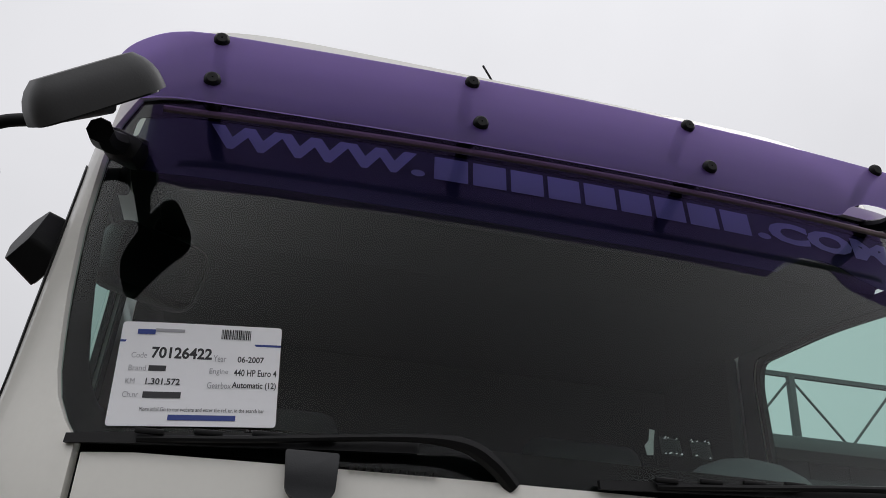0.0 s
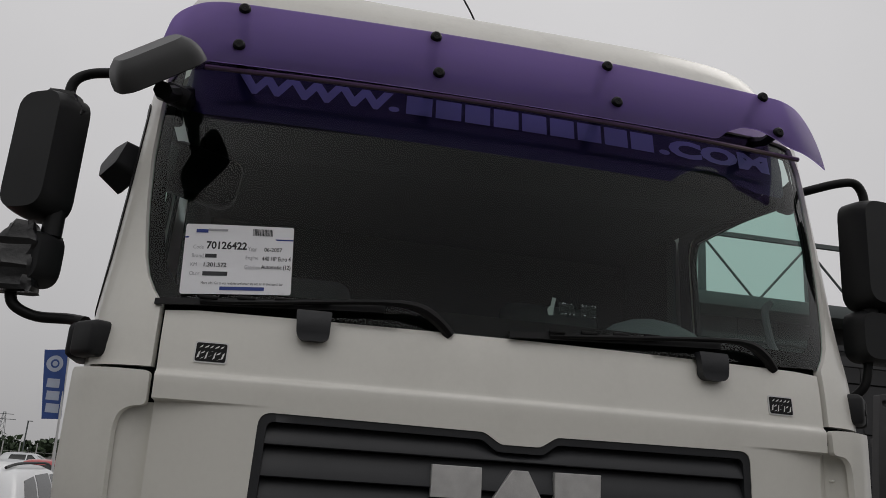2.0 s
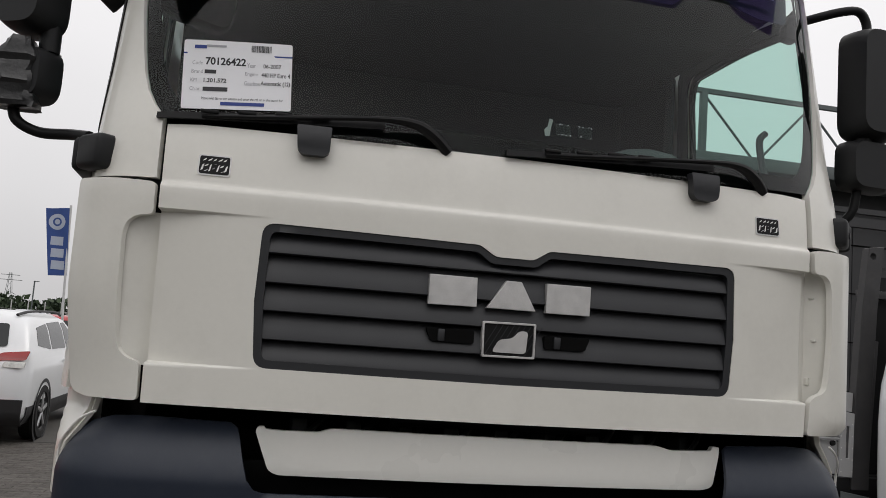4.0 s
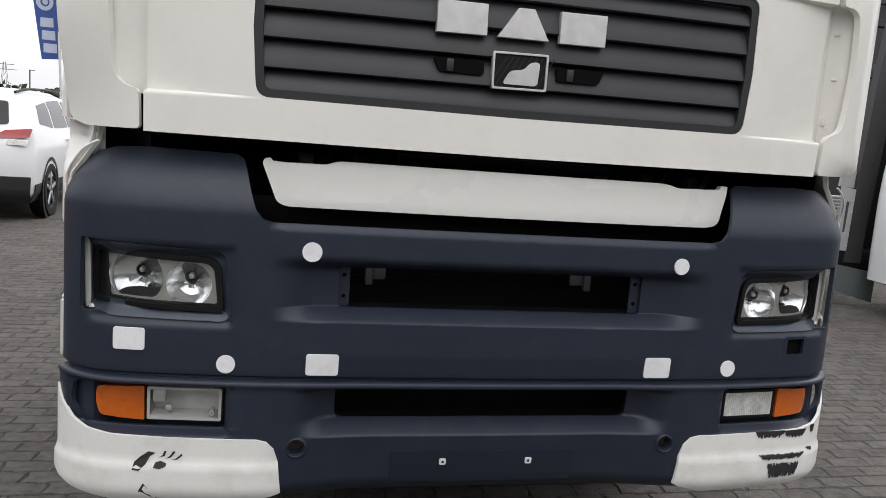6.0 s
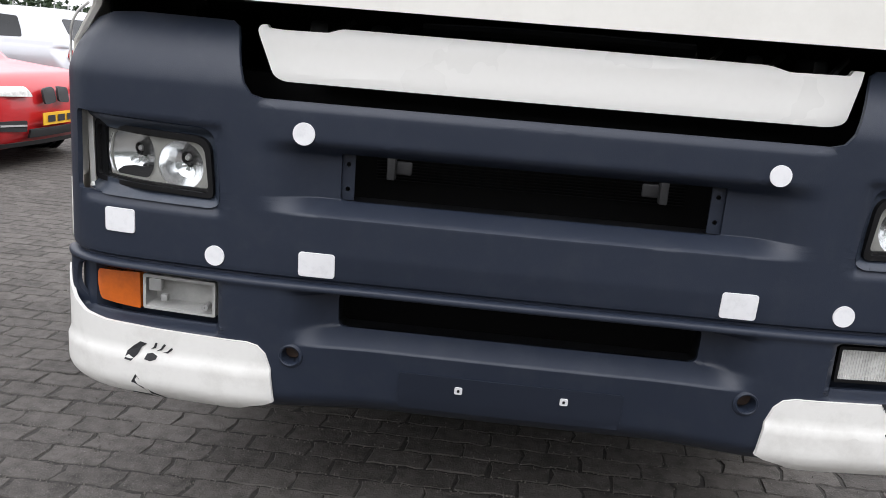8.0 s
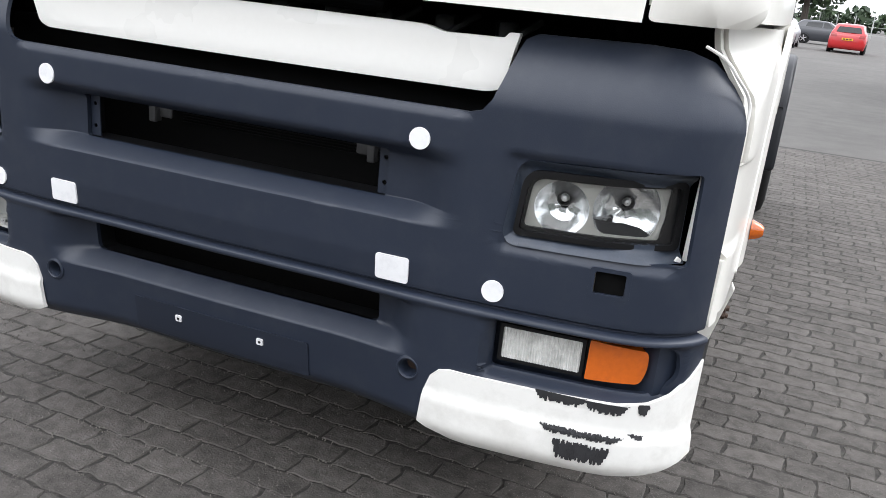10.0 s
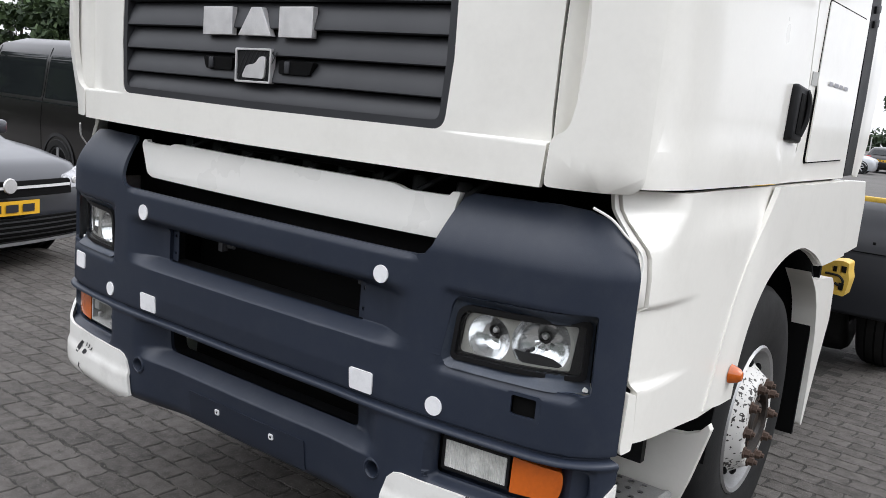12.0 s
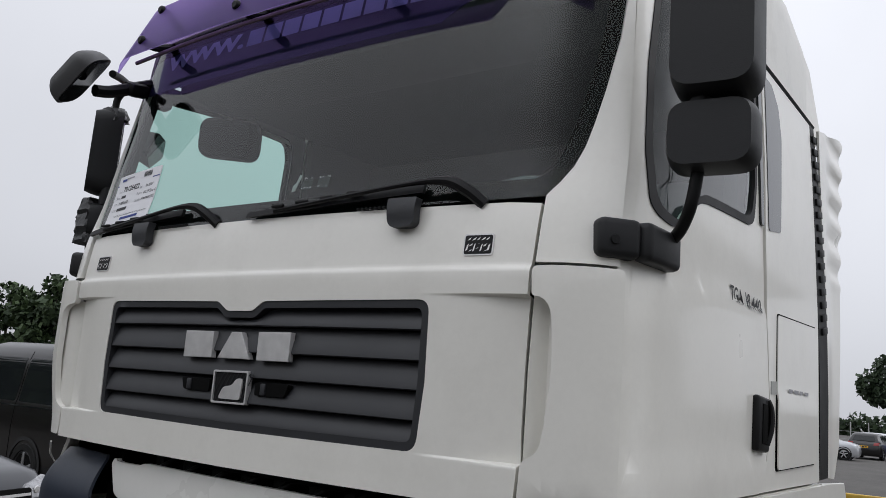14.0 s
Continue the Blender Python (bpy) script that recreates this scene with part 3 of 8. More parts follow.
# white corner pieces
corner_top = [(0.596, 0.452), (0.606, 0.540), (0.620, 0.580), (0.640, 0.600), (0.668, 0.607), (0.90, 0.608), (BX(1.05), 0.612), (BX(1.11), 0.622), (BX(1.15), 0.642), (BX(1.18), 0.678), (B_END, 0.715)]
corner_low = [(B_END, 0.520), (BX(1.20), 0.480), (BX(1.15), 0.446), (BX(1.05), 0.424), (0.90, 0.416), (0.72, 0.416), (0.685, 0.420), (0.655, 0.432), (0.62, 0.440)]


def corner_fn(s, z, d):
    a = abs(s)
    out = 0.022 - 0.004 * lip(a - 1.2, 0.2)
    step = 0.010 * smoothstep((z - 0.525) / 0.02) if z > 0.525 else 0.0
    tuck = 0.03 * max(0.0, (0.47 - z) / 0.055) ** 2
    x, y, nx, ny = B.at(s)
    sg = 1 if s >= 0 else -1
    dd = d - out + step * 0.8 + tuck
    return Vector((sg * (x - nx * dd), y - ny * dd + rake(s, z), z + 0.013))


for sg in (1, -1):
    cor = part("bumper_corner", sheet(mir(corner_top + corner_low, sg), [], corner_fn, 0.025, 0.012, 0.01), M_CORNER, truck,
               "white painted corner with long black scrapes" if sg > 0 else "white painted corner with two dark chips", bevel=0.003)
    rng = random.Random(5 + sg)
    if sg > 0:
        streaks = [(0.872, 0.985, 0.613, 0.588, 60, 0.45), (0.985, 1.075, 0.611, 0.584, 60, 0.5), (1.098, 1.114, 0.620, 0.592, 8, 0.6), (0.892, 1.075, 0.537, 0.516, 80, 0.4), (1.085, 1.112, 0.548, 0.532, 7, 0.6), (0.926, 1.050, 0.508, 0.455, 75, 0.4)]
        for a, b, ztop, zlow, count, ragged in streaks:
            bm = bmesh.new()
            for k in range(count):
                q = (k + rng.random()) / count
                s = a + (b - a) * q
                edge = min(1.0, 9 * q, 9 * (1 - q)) ** 0.6
                lo = ztop - (ztop - zlow) * edge * (1 - ragged * rng.random())
                hi = ztop - (ztop - zlow) * (0.0 if ztop > 0.6 else ragged * 0.6 * rng.random())
                w = rng.uniform(0.0025, 0.0065) * (1.5 if ragged > 0.5 else 1.0)
                quad = [(s, lo), (s + w, lo + 0.004 * rng.random()), (s + w * 1.1, (lo + hi) / 2), (s + w * 0.8, hi), (s - w * 0.1, hi - 0.002 * rng.random()), (s - w * 0.25, (lo + hi) / 2)]
                bm.faces.new([bm.verts.new(corner_fn(pp, qq, -0.0012 - 0.0004 * (k % 3))) for pp, qq in quad])
            bmesh.ops.recalc_face_normals(bm, faces=bm.faces[:])
            part("scrape", bm, M_SCRAPE, cor, "rows of dark scrape marks through the paint", smooth=0)
    else:
        chips = [[(0.990, 0.519), (0.972, 0.516), (0.955, 0.535), (0.945, 0.556), (0.930, 0.566), (0.949, 0.570), (0.968, 0.556), (0.985, 0.540)],
                 [(0.935, 0.526), (0.918, 0.523), (0.903, 0.530), (0.901, 0.538), (0.916, 0.544), (0.930, 0.540)],
                 [(0.922, 0.552), (0.912, 0.560), (0.908, 0.572), (0.902, 0.572), (0.906, 0.558)], [(0.905, 0.550), (0.893, 0.558), (0.884, 0.572), (0.878, 0.570), (0.890, 0.554)],
                 [(0.888, 0.548), (0.876, 0.552), (0.862, 0.566), (0.860, 0.560), (0.874, 0.548)],
                 [(0.985, 0.418), (0.925, 0.417), (0.940, 0.440), (0.950, 0.470), (0.960, 0.482), (0.972, 0.460)], [(0.930, 0.440), (0.918, 0.432), (0.890, 0.417), (0.900, 0.417), (0.925, 0.425)]]
        for poly in chips:
            bm = bmesh.new()
            bm.faces.new([bm.verts.new(corner_fn(-p, q, -0.0015)) for p, q in poly])
            part("chip", bm, M_SCRAPE, cor, "dark chip in the white paint", smooth=0)

# lamps
for sg in (1, -1):
    lamp = part("headlight", loft([[bump(sg * s, z, 0.095) for s, z in lamp_rim], [bump(sg * s, z, 0.14) for s, z in lamp_rim]]), M_BLACK, truck, "twin round reflector headlight with clear lens")
    lens_out = rpoly([(0.781, 0.977), (BX(1.126), 0.986), (BX(1.127), 1.114), (0.793, 1.101)], [0.014, 0.014, 0.02, 0.035])

    def bez(s, z, d, sg=sg):
        x, y, nx, ny = B.at(s)
        a = abs(s)
        inner = lip(min(a - 0.745, z - 0.944, 1.142 - z), 0.03)
        dd = d + 0.004 + 0.026 * inner + 0.026 * lip(a - BX(1.04), 0.10)
        return Vector((sg * (x - nx * dd), y - ny * dd, z))

    part("lamp_surround", sheet(mir(lamp_rim, sg), [mir(lens_out, sg)], bez, 0.012, 0.01, 0.02), M_BEZEL, lamp, "faded grey plastic lamp surround", bevel=0.002)

    def pane(s, z, d):
        return bump_smooth(s, z, d + 0.022 + 0.028 * lip(abs(s) - 0.93, BX(1.12) - 0.93))

    part("lens", sheet(mir(lens_out, sg), [], pane, 0.02, 0.03, 0.003), M_LENS, lamp, "clear curved lens").visible_shadow = False
    bowls = [circle(0.866, 1.035, 0.0605, 28), [(x, min(max(z, 0.994), 1.106)) for x, z in circle(1.011, 1.048, 0.0775, 28)]]
    seal_out = rpoly([(0.769, 0.965), (BX(1.138), 0.974), (BX(1.139), 1.126), (0.781, 1.113)], [0.018, 0.018, 0.024, 0.040])
    part("lens_seal", sheet(mir(seal_out, sg), [mir(lens_out, sg)], lambda s, z, d: pane(s, z, d - 0.007), 0.02, 0.03, 0.018), M_BLACK, lamp, "black rubber lens seal", bevel=0.002)
    part("lamp_back", sheet(mir(lens_out, sg), [mir(q, sg) for q in bowls], lambda s, z, d: pane(s, z, d + 0.014), 0.02, 0.03, 0.004), M_LAMPSILVER, lamp)
    inner_lens = rpoly([(0.788, 0.985), (BX(1.090), 0.991), (BX(1.106), 1.107), (0.800, 1.095)], [0.012, 0.008, 0.014, 0.03])
    part("lens_frame", sheet(mir(lens_out, sg), [mir(inner_lens, sg)], lambda s, z, d: pane(s, z, d + 0.004), 0.02, 0.03, 0.010), M_BLACK, lamp, "black inner lens frame")
    for cx, cz, r, bz in ((0.866, 1.035, 0.0605, 1.050), (1.011, 1.048, 0.0775, 1.060)):
        c, p0, p1 = (pane(sg * (cx + q), cz, 0.017) for q in (0.0, -0.05, 0.05))
        yaw = 90 + sg * math.degrees(math.atan2(p1.y - p0.y, abs(p1.x - p0.x)))
        at = Matrix.Translation(c) @ pose(0, 0, 0, 0, 0, yaw)
        prof = [(0.046, 0.010), (0.044, 0.35 * r), (0.036, 0.6 * r), (0.024, 0.8 * r), (0.010, 0.95 * r), (0.001, r + 0.001)]
        bowl = lathe(prof, at, 36)
        rng = random.Random(int(1000 * cx))
        for v in bowl.verts:
            v.co += Vector((rng.uniform(-1, 1), rng.uniform(-1, 1), rng.uniform(-1, 1))) * 0.0007
        part("reflector", bowl, M_REFLECT, lamp, "silver faceted bowl reflector", smooth=16)
        at = at @ Matrix.Translation((0, 0, bz - cz))
        part("bulb", lathe([(0.028, 0.001), (0.029, 0.006), (0.034, 0.008), (0.046, 0.009)], at, 14), M_CHROME, lamp)
        part("bulb_collar", lathe([(0.036, 0.011), (0.028, 0.0145), (0.033, 0.018), (0.046, 0.019)], at, 18), M_DARKMETAL, lamp)
    shade = [(0.936, 1.024), (0.960, 1.020), (1.000, 1.021), (1.040, 1.014), (1.066, 1.000), (1.056, 0.993), (0.952, 0.991), (0.940, 1.004)]
    part("reflector_shade", sheet(mir([(BX(x), z) for x, z in shade], sg), [], lambda s, z, d: pane(s, z, d + 0.019), 0, 0, 0.003), M_DARKMETAL, lamp)
    part("park_bulb", tube([pane(sg * 0.972, 1.022, 0.058), pane(sg * 0.972, 1.022, 0.026)], 0.006, 8, 1), M_DARKMETAL, lamp)
    # side strip in the slot
    strip = merge(box(0.015, 0.006, 0.204, pose(sg * 1.131, 0.150, 1.051, 0, 1.5 * sg, 0), 0.002), box(0.005, 0.04, 0.204, pose(sg * 1.126, 0.17, 1.051, 0, 1.5 * sg, 0), 0.001))
    part("side_strip", strip, M_STRIP, bumper, "narrow white panel edge beside the headlight")
    foot = sheet(mir(rpoly([(BX(1.128), 0.954), (BX(1.141), 0.952), (BX(1.142), 0.959), (BX(1.134), 0.965)], 0.003), sg), [], lambda s, z, d: bump_smooth(s, z, d + 0.030), 0, 0, 0.006)
    part("strip_foot", foot, M_STRIP, bumper)
    # indicator and fog lamp
    fog = part("fog_recess", sheet(mir([(0.74, 0.60), (B_END, 0.60), (B_END, 0.785), (0.74, 0.785)], sg), [], lambda s, z, d: bump_smooth(s, z, d + 0.085 - 0.064 * lip(abs(s) - BX(1.085), 0.05)), 0.02, 0, 0.006), M_BUMPER, truck, "dark recess for indicator and fog lamp")
    ind = sheet(mir(rpoly([(0.973, 0.655), (BX(1.098), 0.662), (BX(1.112), 0.700), (BX(1.108), 0.742), (0.975, 0.751)], [0.004, 0.014, 0.02, 0.014, 0.004]), sg), [], lambda s, z, d: bump_smooth(s, z, d + 0.026), 0.02, 0.02, 0.05)
    part("indicator", ind, M_ORANGE, fog, "amber indicator lens", bevel=0.004)
    part("indicator_screw", lathe([(0.0, 0.001), (0.0, 0.006), (0.03, 0.006)], Matrix.Translation(bump_smooth(sg * BX(1.125), 0.722, 0.04)) @ pose(0, 0, 0, 0, 0, 90), 10), M_CHROME, fog)
    fo = rpoly([(0.768, 0.657), (0.967, 0.657), (0.967, 0.749), (0.768, 0.749)], 0.006)
    fi = rpoly([(0.776, 0.665), (0.959, 0.665), (0.959, 0.741), (0.776, 0.741)], 0.004)
    part("fog_rim", sheet(mir(fo, sg), [mir(fi, sg)], lambda s, z, d: bump_smooth(s, z, d + 0.028), 0.02, 0, 0.03), M_FOGBOX if sg < 0 else M_BLACK, fog, bevel=0.0015)
    if sg < 0:
        ring = [bump_smooth(-s, z, 0.030) for s, z in fi]
        back = [bump_smooth(-s, 0.703 + (z - 0.703) * 0.8, 0.080) for s, z in fi]
        part("fog_housing", loft([ring, back], cap=False), M_FOGBOX, fog, "empty grey fog lamp housing without its lens")
        part("fog_back", loft([back, [p + Vector((0, 0.004, 0)) for p in back]]), M_FOGBOX, fog)
        part("fog_clip", merge(box(0.035, 0.02, 0.035, pose(-0.93, 0.075, 0.722), 0.005), box(0.018, 0.02, 0.018, pose(-0.905, 0.07, 0.69), 0.004)), M_LAMPBACK, fog)
        part("fog_screw", lathe([(-0.01, 0.002), (-0.01, 0.008), (0.02, 0.009)], Matrix.Translation((-0.79, 0.05, 0.682)) @ pose(0, 0, 0, 0, 0, 90), 10), M_LAMPBACK, fog)
    else:
        part("fog_lens", sheet(fi, [], lambda s, z, d: bump_smooth(s, z, d + 0.030 + 0.0015 * math.sin(s * 900)), 0.0035, 0, 0.012), M_FOGLENS, fog, "cloudy ribbed fog lamp lens with dirt along its foot")

# white step panel in the gap above the bumper
def strip_fn(s, z, d):
    return Vector((s, 0.050 + 0.03 * (s / 0.7) ** 2 + d + 0.25 * max(0, z - 1.36) + 0.2 * max(0.0, 1.275 - z), z))


strip_out = rpoly([(-0.675, 1.384), (-0.682, 1.372), (-0.640, 1.268), (-0.615, 1.257), (0.655, 1.257), (0.690, 1.266), (0.714, 1.386), (0.690, 1.386), (0.682, 1.374), (0.545, 1.372), (0.500, 1.384), (-0.480, 1.388), (-0.510, 1.377), (-0.620, 1.376), (-0.655, 1.378), (-0.660, 1.386)],
                  [0.004, 0.01, 0.02, 0.02, 0.02, 0.02, 0.004, 0.004, 0.005, 0.01, 0.02, 0.02, 0.01, 0.005, 0.004, 0.004])
part("step_panel", sheet(strip_out, [], strip_fn, 0.05, 0.02, 0.02), M_STRIP, truck, "white painted folding step panel above the bumper", bevel=0.005, segs=3)

# ---------------------------------------------------------------- cab front
grille_edge = rpoly(both([(0, 1.898), (0.056, 1.898), (0.104, 1.928), (0.708, 1.934), (0.713, 1.72), (0.700, 1.544), (0, 1.540)]), [0.0, 0.012, 0.012, 0.036, 0.0, 0.036, 0.0, 0.036, 0.0, 0.036, 0.012, 0.012], 6)


def flap_depth(s, z):
    a = abs(s)
    d = (0.014 * lip(a - 0.66, 0.34) + 0.016 * lip(a - 0.82, 0.17)) * lip(1.950 - z, 0.006) * lip(z - 1.538, 0.006)
    d += 0.010 * lip(z - 2.012, 0.014)
    return d


def flap_fn(s, z, d):
    return cab(s, z, d + flap_depth(s, z))


W_TOP = CX(0.992)
flap_out = [(0, 2.196), (CX(0.90), 2.192), (W_TOP, 2.186), (CX(0.985), 2.0), (0.986, 1.956), (0.983, 1.90), (0.980, 1.76), (0.980, 1.60), (0.984, 1.545), (CX(0.976), 1.436),
            (0, 1.432), (-CX(0.976), 1.436), (-CX(0.985), 2.0), (-W_TOP, 2.186), (-CX(0.90), 2.192)]
flap = part("front_flap", sheet(flap_out, [grille_edge], flap_fn, 0.04, 0.014, 0.02, (1.536, 1.539, 1.542, 1.545, 1.943, 1.946, 1.949, 1.951, 2.012, 2.016, 2.019, 2.023, 2.027)), M_WHITE, truck, "white front flap with the grille opening", bevel=0.004)

grille = part("grille", sheet(grille_edge, [rpoly(both([(0, 1.878), (0.066, 1.878), (0.108, 1.908), (0.686, 1.912), (0.689, 1.72), (0.680, 1.566), (0, 1.562)]), [0.0, 0.01, 0.01, 0.022, 0.0, 0.022, 0.0, 0.022, 0.0, 0.022, 0.01, 0.01], 5)], lambda s, z, d: cab(s, z, d + 0.004), 0.05, 0, 0.03), M_GRILLE, truck, "charcoal slatted grille", bevel=0.004)
# near-black sheet stands in for the shade behind the slats
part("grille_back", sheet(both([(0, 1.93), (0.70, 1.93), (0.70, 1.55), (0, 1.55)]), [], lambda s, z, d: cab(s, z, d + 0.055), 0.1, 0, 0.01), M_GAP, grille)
slat_z = [1.910, 1.850, 1.770, 1.694, 1.617, 1.556]
for z1, z0 in zip(slat_z, slat_z[1:]):
    rings = []
    for k in range(29):
        s = -0.688 + 1.376 * k / 28
        top = z1
        if z1 > 1.9 and abs(s) < 0.115:
            top = z1 - 0.026 * lip(0.115 - abs(s), 0.045)
        rings.append([cab(s, top, 0.034), cab(s, (top + z0) / 2, 0.014), cab(s, z0 + 0.012, 0.007), cab(s, z0 + 0.006, 0.006), cab(s, z0 + 0.003, 0.010), cab(s, z0 + 0.004, 0.045), cab(s, top, 0.05)])
    part("slat", loft(rings), M_GRILLE, grille)
for sg in (1, -1):
    v = rpoly([(sg * 0.104, 1.648), (sg * 0.228, 1.649), (sg * 0.242, 1.686), (sg * 0.104, 1.686)], 0.008)
    part("vent_slot", sheet(v, [], lambda s, z, d: cab(s, z, d + 0.004), 0, 0, 0.02), M_GAP, grille, "black air slot in the grille")
    part("vent_post", box(0.02, 0.012, 0.034, pose(sg * 0.205 if sg < 0 else 0.135, -0.002, 1.667), 0.003), M_GRILLE, grille)
shapes = [[(-0.243, 1.750), (-0.104, 1.752), (-0.106, 1.834), (-0.243, 1.834)],
          [(-0.075, 1.752), (0.070, 1.752), (0.024, 1.833), (-0.020, 1.833)],
          [(0.101, 1.750), (0.235, 1.751), (0.235, 1.836), (0.100, 1.835)]]
for poly in shapes:
    part("badge_plate", sheet(poly, [], lambda s, z, d: cab(s, z, d - 0.002), 0.05, 0, 0.020), M_CHROME, grille, "brushed metal badge plate", bevel=0.0015)
em = rpoly([(-0.081, 1.615), (0.075, 1.617), (0.075, 1.717), (-0.083, 1.715)], 0.006)
emi = rpoly([(-0.075, 1.621), (0.069, 1.623), (0.069, 1.711), (-0.077, 1.709)], 0.004)
emblem = part("emblem", sheet(em, [emi], lambda s, z, d: cab(s, z, d - 0.002), 0.04, 0, 0.02), M_CHROME, grille, "small framed metal emblem", bevel=0.001)
part("emblem_mesh", sheet(emi, [], lambda s, z, d: cab(s, z, d + 0.004), 0.04, 0, 0.008), M_BLACK, emblem)
for k in range(9):
    part("emblem_wire", box(0.0015, 0.002, 0.1, pose(-0.068 + k * 0.0165, -0.003, 1.666, 0, 30, 0)), M_GRILLE, emblem)
part("emblem_shape", sheet(rpoly([(-0.052, 1.630), (0.048, 1.630), (0.052, 1.694), (0.026, 1.694), (0.008, 1.672), (-0.032, 1.666)], 0.012), [], lambda s, z, d: cab(s, z, d - 0.001), 0, 0, 0.008), M_CHROME, emblem, "plain raised metal shape")

# corner deflectors, pillars and windscreen frame
DE = CY(0.168)
for sg in (1, -1):
    if sg > 0:
        slot = [(1.000, 1.944), (1.026, 1.942), (1.044, 1.925), (1.053, 1.895), (1.058, 1.80), (1.057, 1.735), (1.049, 1.64), (1.040, 1.588), (1.027, 1.570), (1.008, 1.562), (0.994, 1.546)]
        cp = [(CX(0.986), 1.440), (CX(1.12), 1.440), (DE - 0.014, 1.442), (DE, 1.472), (DE, 2.018), (CX(0.994), 2.018)] + slot
        liner_fn = lambda s, z, d: cab(s, z, d + 0.034 + 0.022 * smoothstep((s - 0.98) / 0.06) - 0.062 * smoothstep((s - 1.035) / 0.045))
        liner_out = [(0.9865, 1.47), (1.10, 1.47), (1.10, 1.97), (0.9925, 1.98), (0.9900, 1.90), (0.9865, 1.76)]
        ribs = [(1.048, 1.605, 0.024), (1.056, 1.735, 0.008), (1.052, 1.870, 0.008)]
    else:
        slot = [(CX(0.994), 1.930), (CX(1.030), 1.924), (CX(1.050), 1.905), (CX(1.056), 1.87), (CX(1.050), 1.60), (CX(1.042), 1.565), (CX(1.020), 1.548), (CX(0.990), 1.540)]
        cp = [(CX(0.986), 1.440), (CX(1.12), 1.440), (DE - 0.03, 1.450), (DE - 0.004, 1.468), (DE, 1.51), (DE, 2.018), (CX(0.996), 2.018)] + slot
        liner_fn = lambda s, z, d: cab(s, z, d - 0.003 + 0.05 * lip(CX(1.07) - abs(s), 0.09))
        liner_out = mir([(CX(0.955), 1.53), (CX(1.085), 1.53), (CX(1.085), 1.94), (CX(0.955), 1.94)], sg)
        ribs = []
    wing, ramp, rise = (0.036, 0.14, 0.34) if sg < 0 else (0.029, 0.09, 0.05)
    corner = part("corner_deflector", sheet(mir(rpoly(cp, 0.014, 4), sg), [], lambda s, z, d: cab(s, z, d - wing * smoothstep((z - 1.42) / rise) * lip(abs(s) - CX(0.96), ramp)), 0.03, 0.05, 0.02), M_WHITE, truck, "white corner air deflector with a scooped slot", bevel=0.006, segs=3)
    part("slot_liner", sheet(liner_out, [], liner_fn, 0.012, 0.05, 0.006), M_WHITE, corner)
    # near-black strip painting the shade in the flap gap
    part("gap_shadow", sheet(mir([(0.95, 1.45), (1.02, 1.45), (1.02, 1.98), (0.95, 1.98)], sg), [], lambda s, z, d: cab(s, z, d + 0.062), 0.03, 0.1, 0.004), M_GAP, corner)
    for s0, z, h in ribs:
        part("slot_rib", box(0.016, 0.016, h, Matrix.Translation(liner_fn(s0, z, 0.004)) @ pose(0, 0, 0, 0, 0, sg * 20), 0.003), M_WHITE, corner)
glass_out = both([(0, 3.10), (1.115, 3.095), (1.166, 3.00), (1.164, 2.90), (1.150, 2.70), (1.122, 2.53), (1.100, 2.42), (1.084, 2.35), (1.064, 2.292), (1.036, 2.244), (1.006, 2.206), (0, 2.190)])
right_edge = [p for p in glass_out[1:11]]
frame_out = right_edge + [(CX(0.998), 2.030), (DE, 2.030), (DE - 0.034, 3.10), (CX(1.13), 3.14), (0, 3.14), (-CX(1.13), 3.14), (-DE + 0.034, 3.10), (-DE, 2.030), (-CX(0.998), 2.030)] + [(-x, z) for x, z in reversed(right_edge)] + [(0, 3.10)]
part("windscreen_frame", sheet(frame_out, [], cab, 0.04, 0.05, 0.03), M_WHITE, truck, "white windscreen pillars and header", bevel=0.006, segs=3)
part("pillar_lining", sheet(frame_out, [], lambda s, z, d: cab(s, z, d + 0.034), 0.06, 0.08, 0.006), M_CABIN, truck, "dark cabin lining of the pillars")
screen = part("windscreen", sheet(glass_out, [], lambda s, z, d: cab(s, z, d + 0.012), 0.06, 0.08, 0.0), M_WINDSCREEN, truck, "green tinted windscreen with black edge band")
screen.visible_shadow = False


def shrink(poly, cx, cz, fx, fz):
    return [(cx + (x - cx) * fx, cz + (z - cz) * fz) for x, z in poly]


part("edge_band", sheet(glass_out, [[(x, min(3.06, max(q, 2.262)) if q < 2.9 else q + 0.075) for x, q in shrink(glass_out, 0, 2.64, 0.957, 0.90)]], lambda s, z, d: cab(s, z, d + 0.016), 0.05, 0.06, 0.003), M_BAND, screen, "black ceramic edge band")
part("cowl", sheet(both([(0, 2.256), (CX(1.02), 2.252), (CX(1.02), 2.17), (0, 2.17)]), [], lambda s, z, d: cab(s, z, d + 0.030), 0.06, 0.02, 0.03), M_BAND, truck, "black cowl under the windscreen")
for k in range(22):
    part("cowl_tooth", box(0.008, 0.012, 0.006, Matrix.Translation(cab(-0.52 + k * 0.0155 if k < 11 else 0.42 + (k - 11) * 0.0155, 2.197, -0.001)), 0.001), M_BLACK, truck)

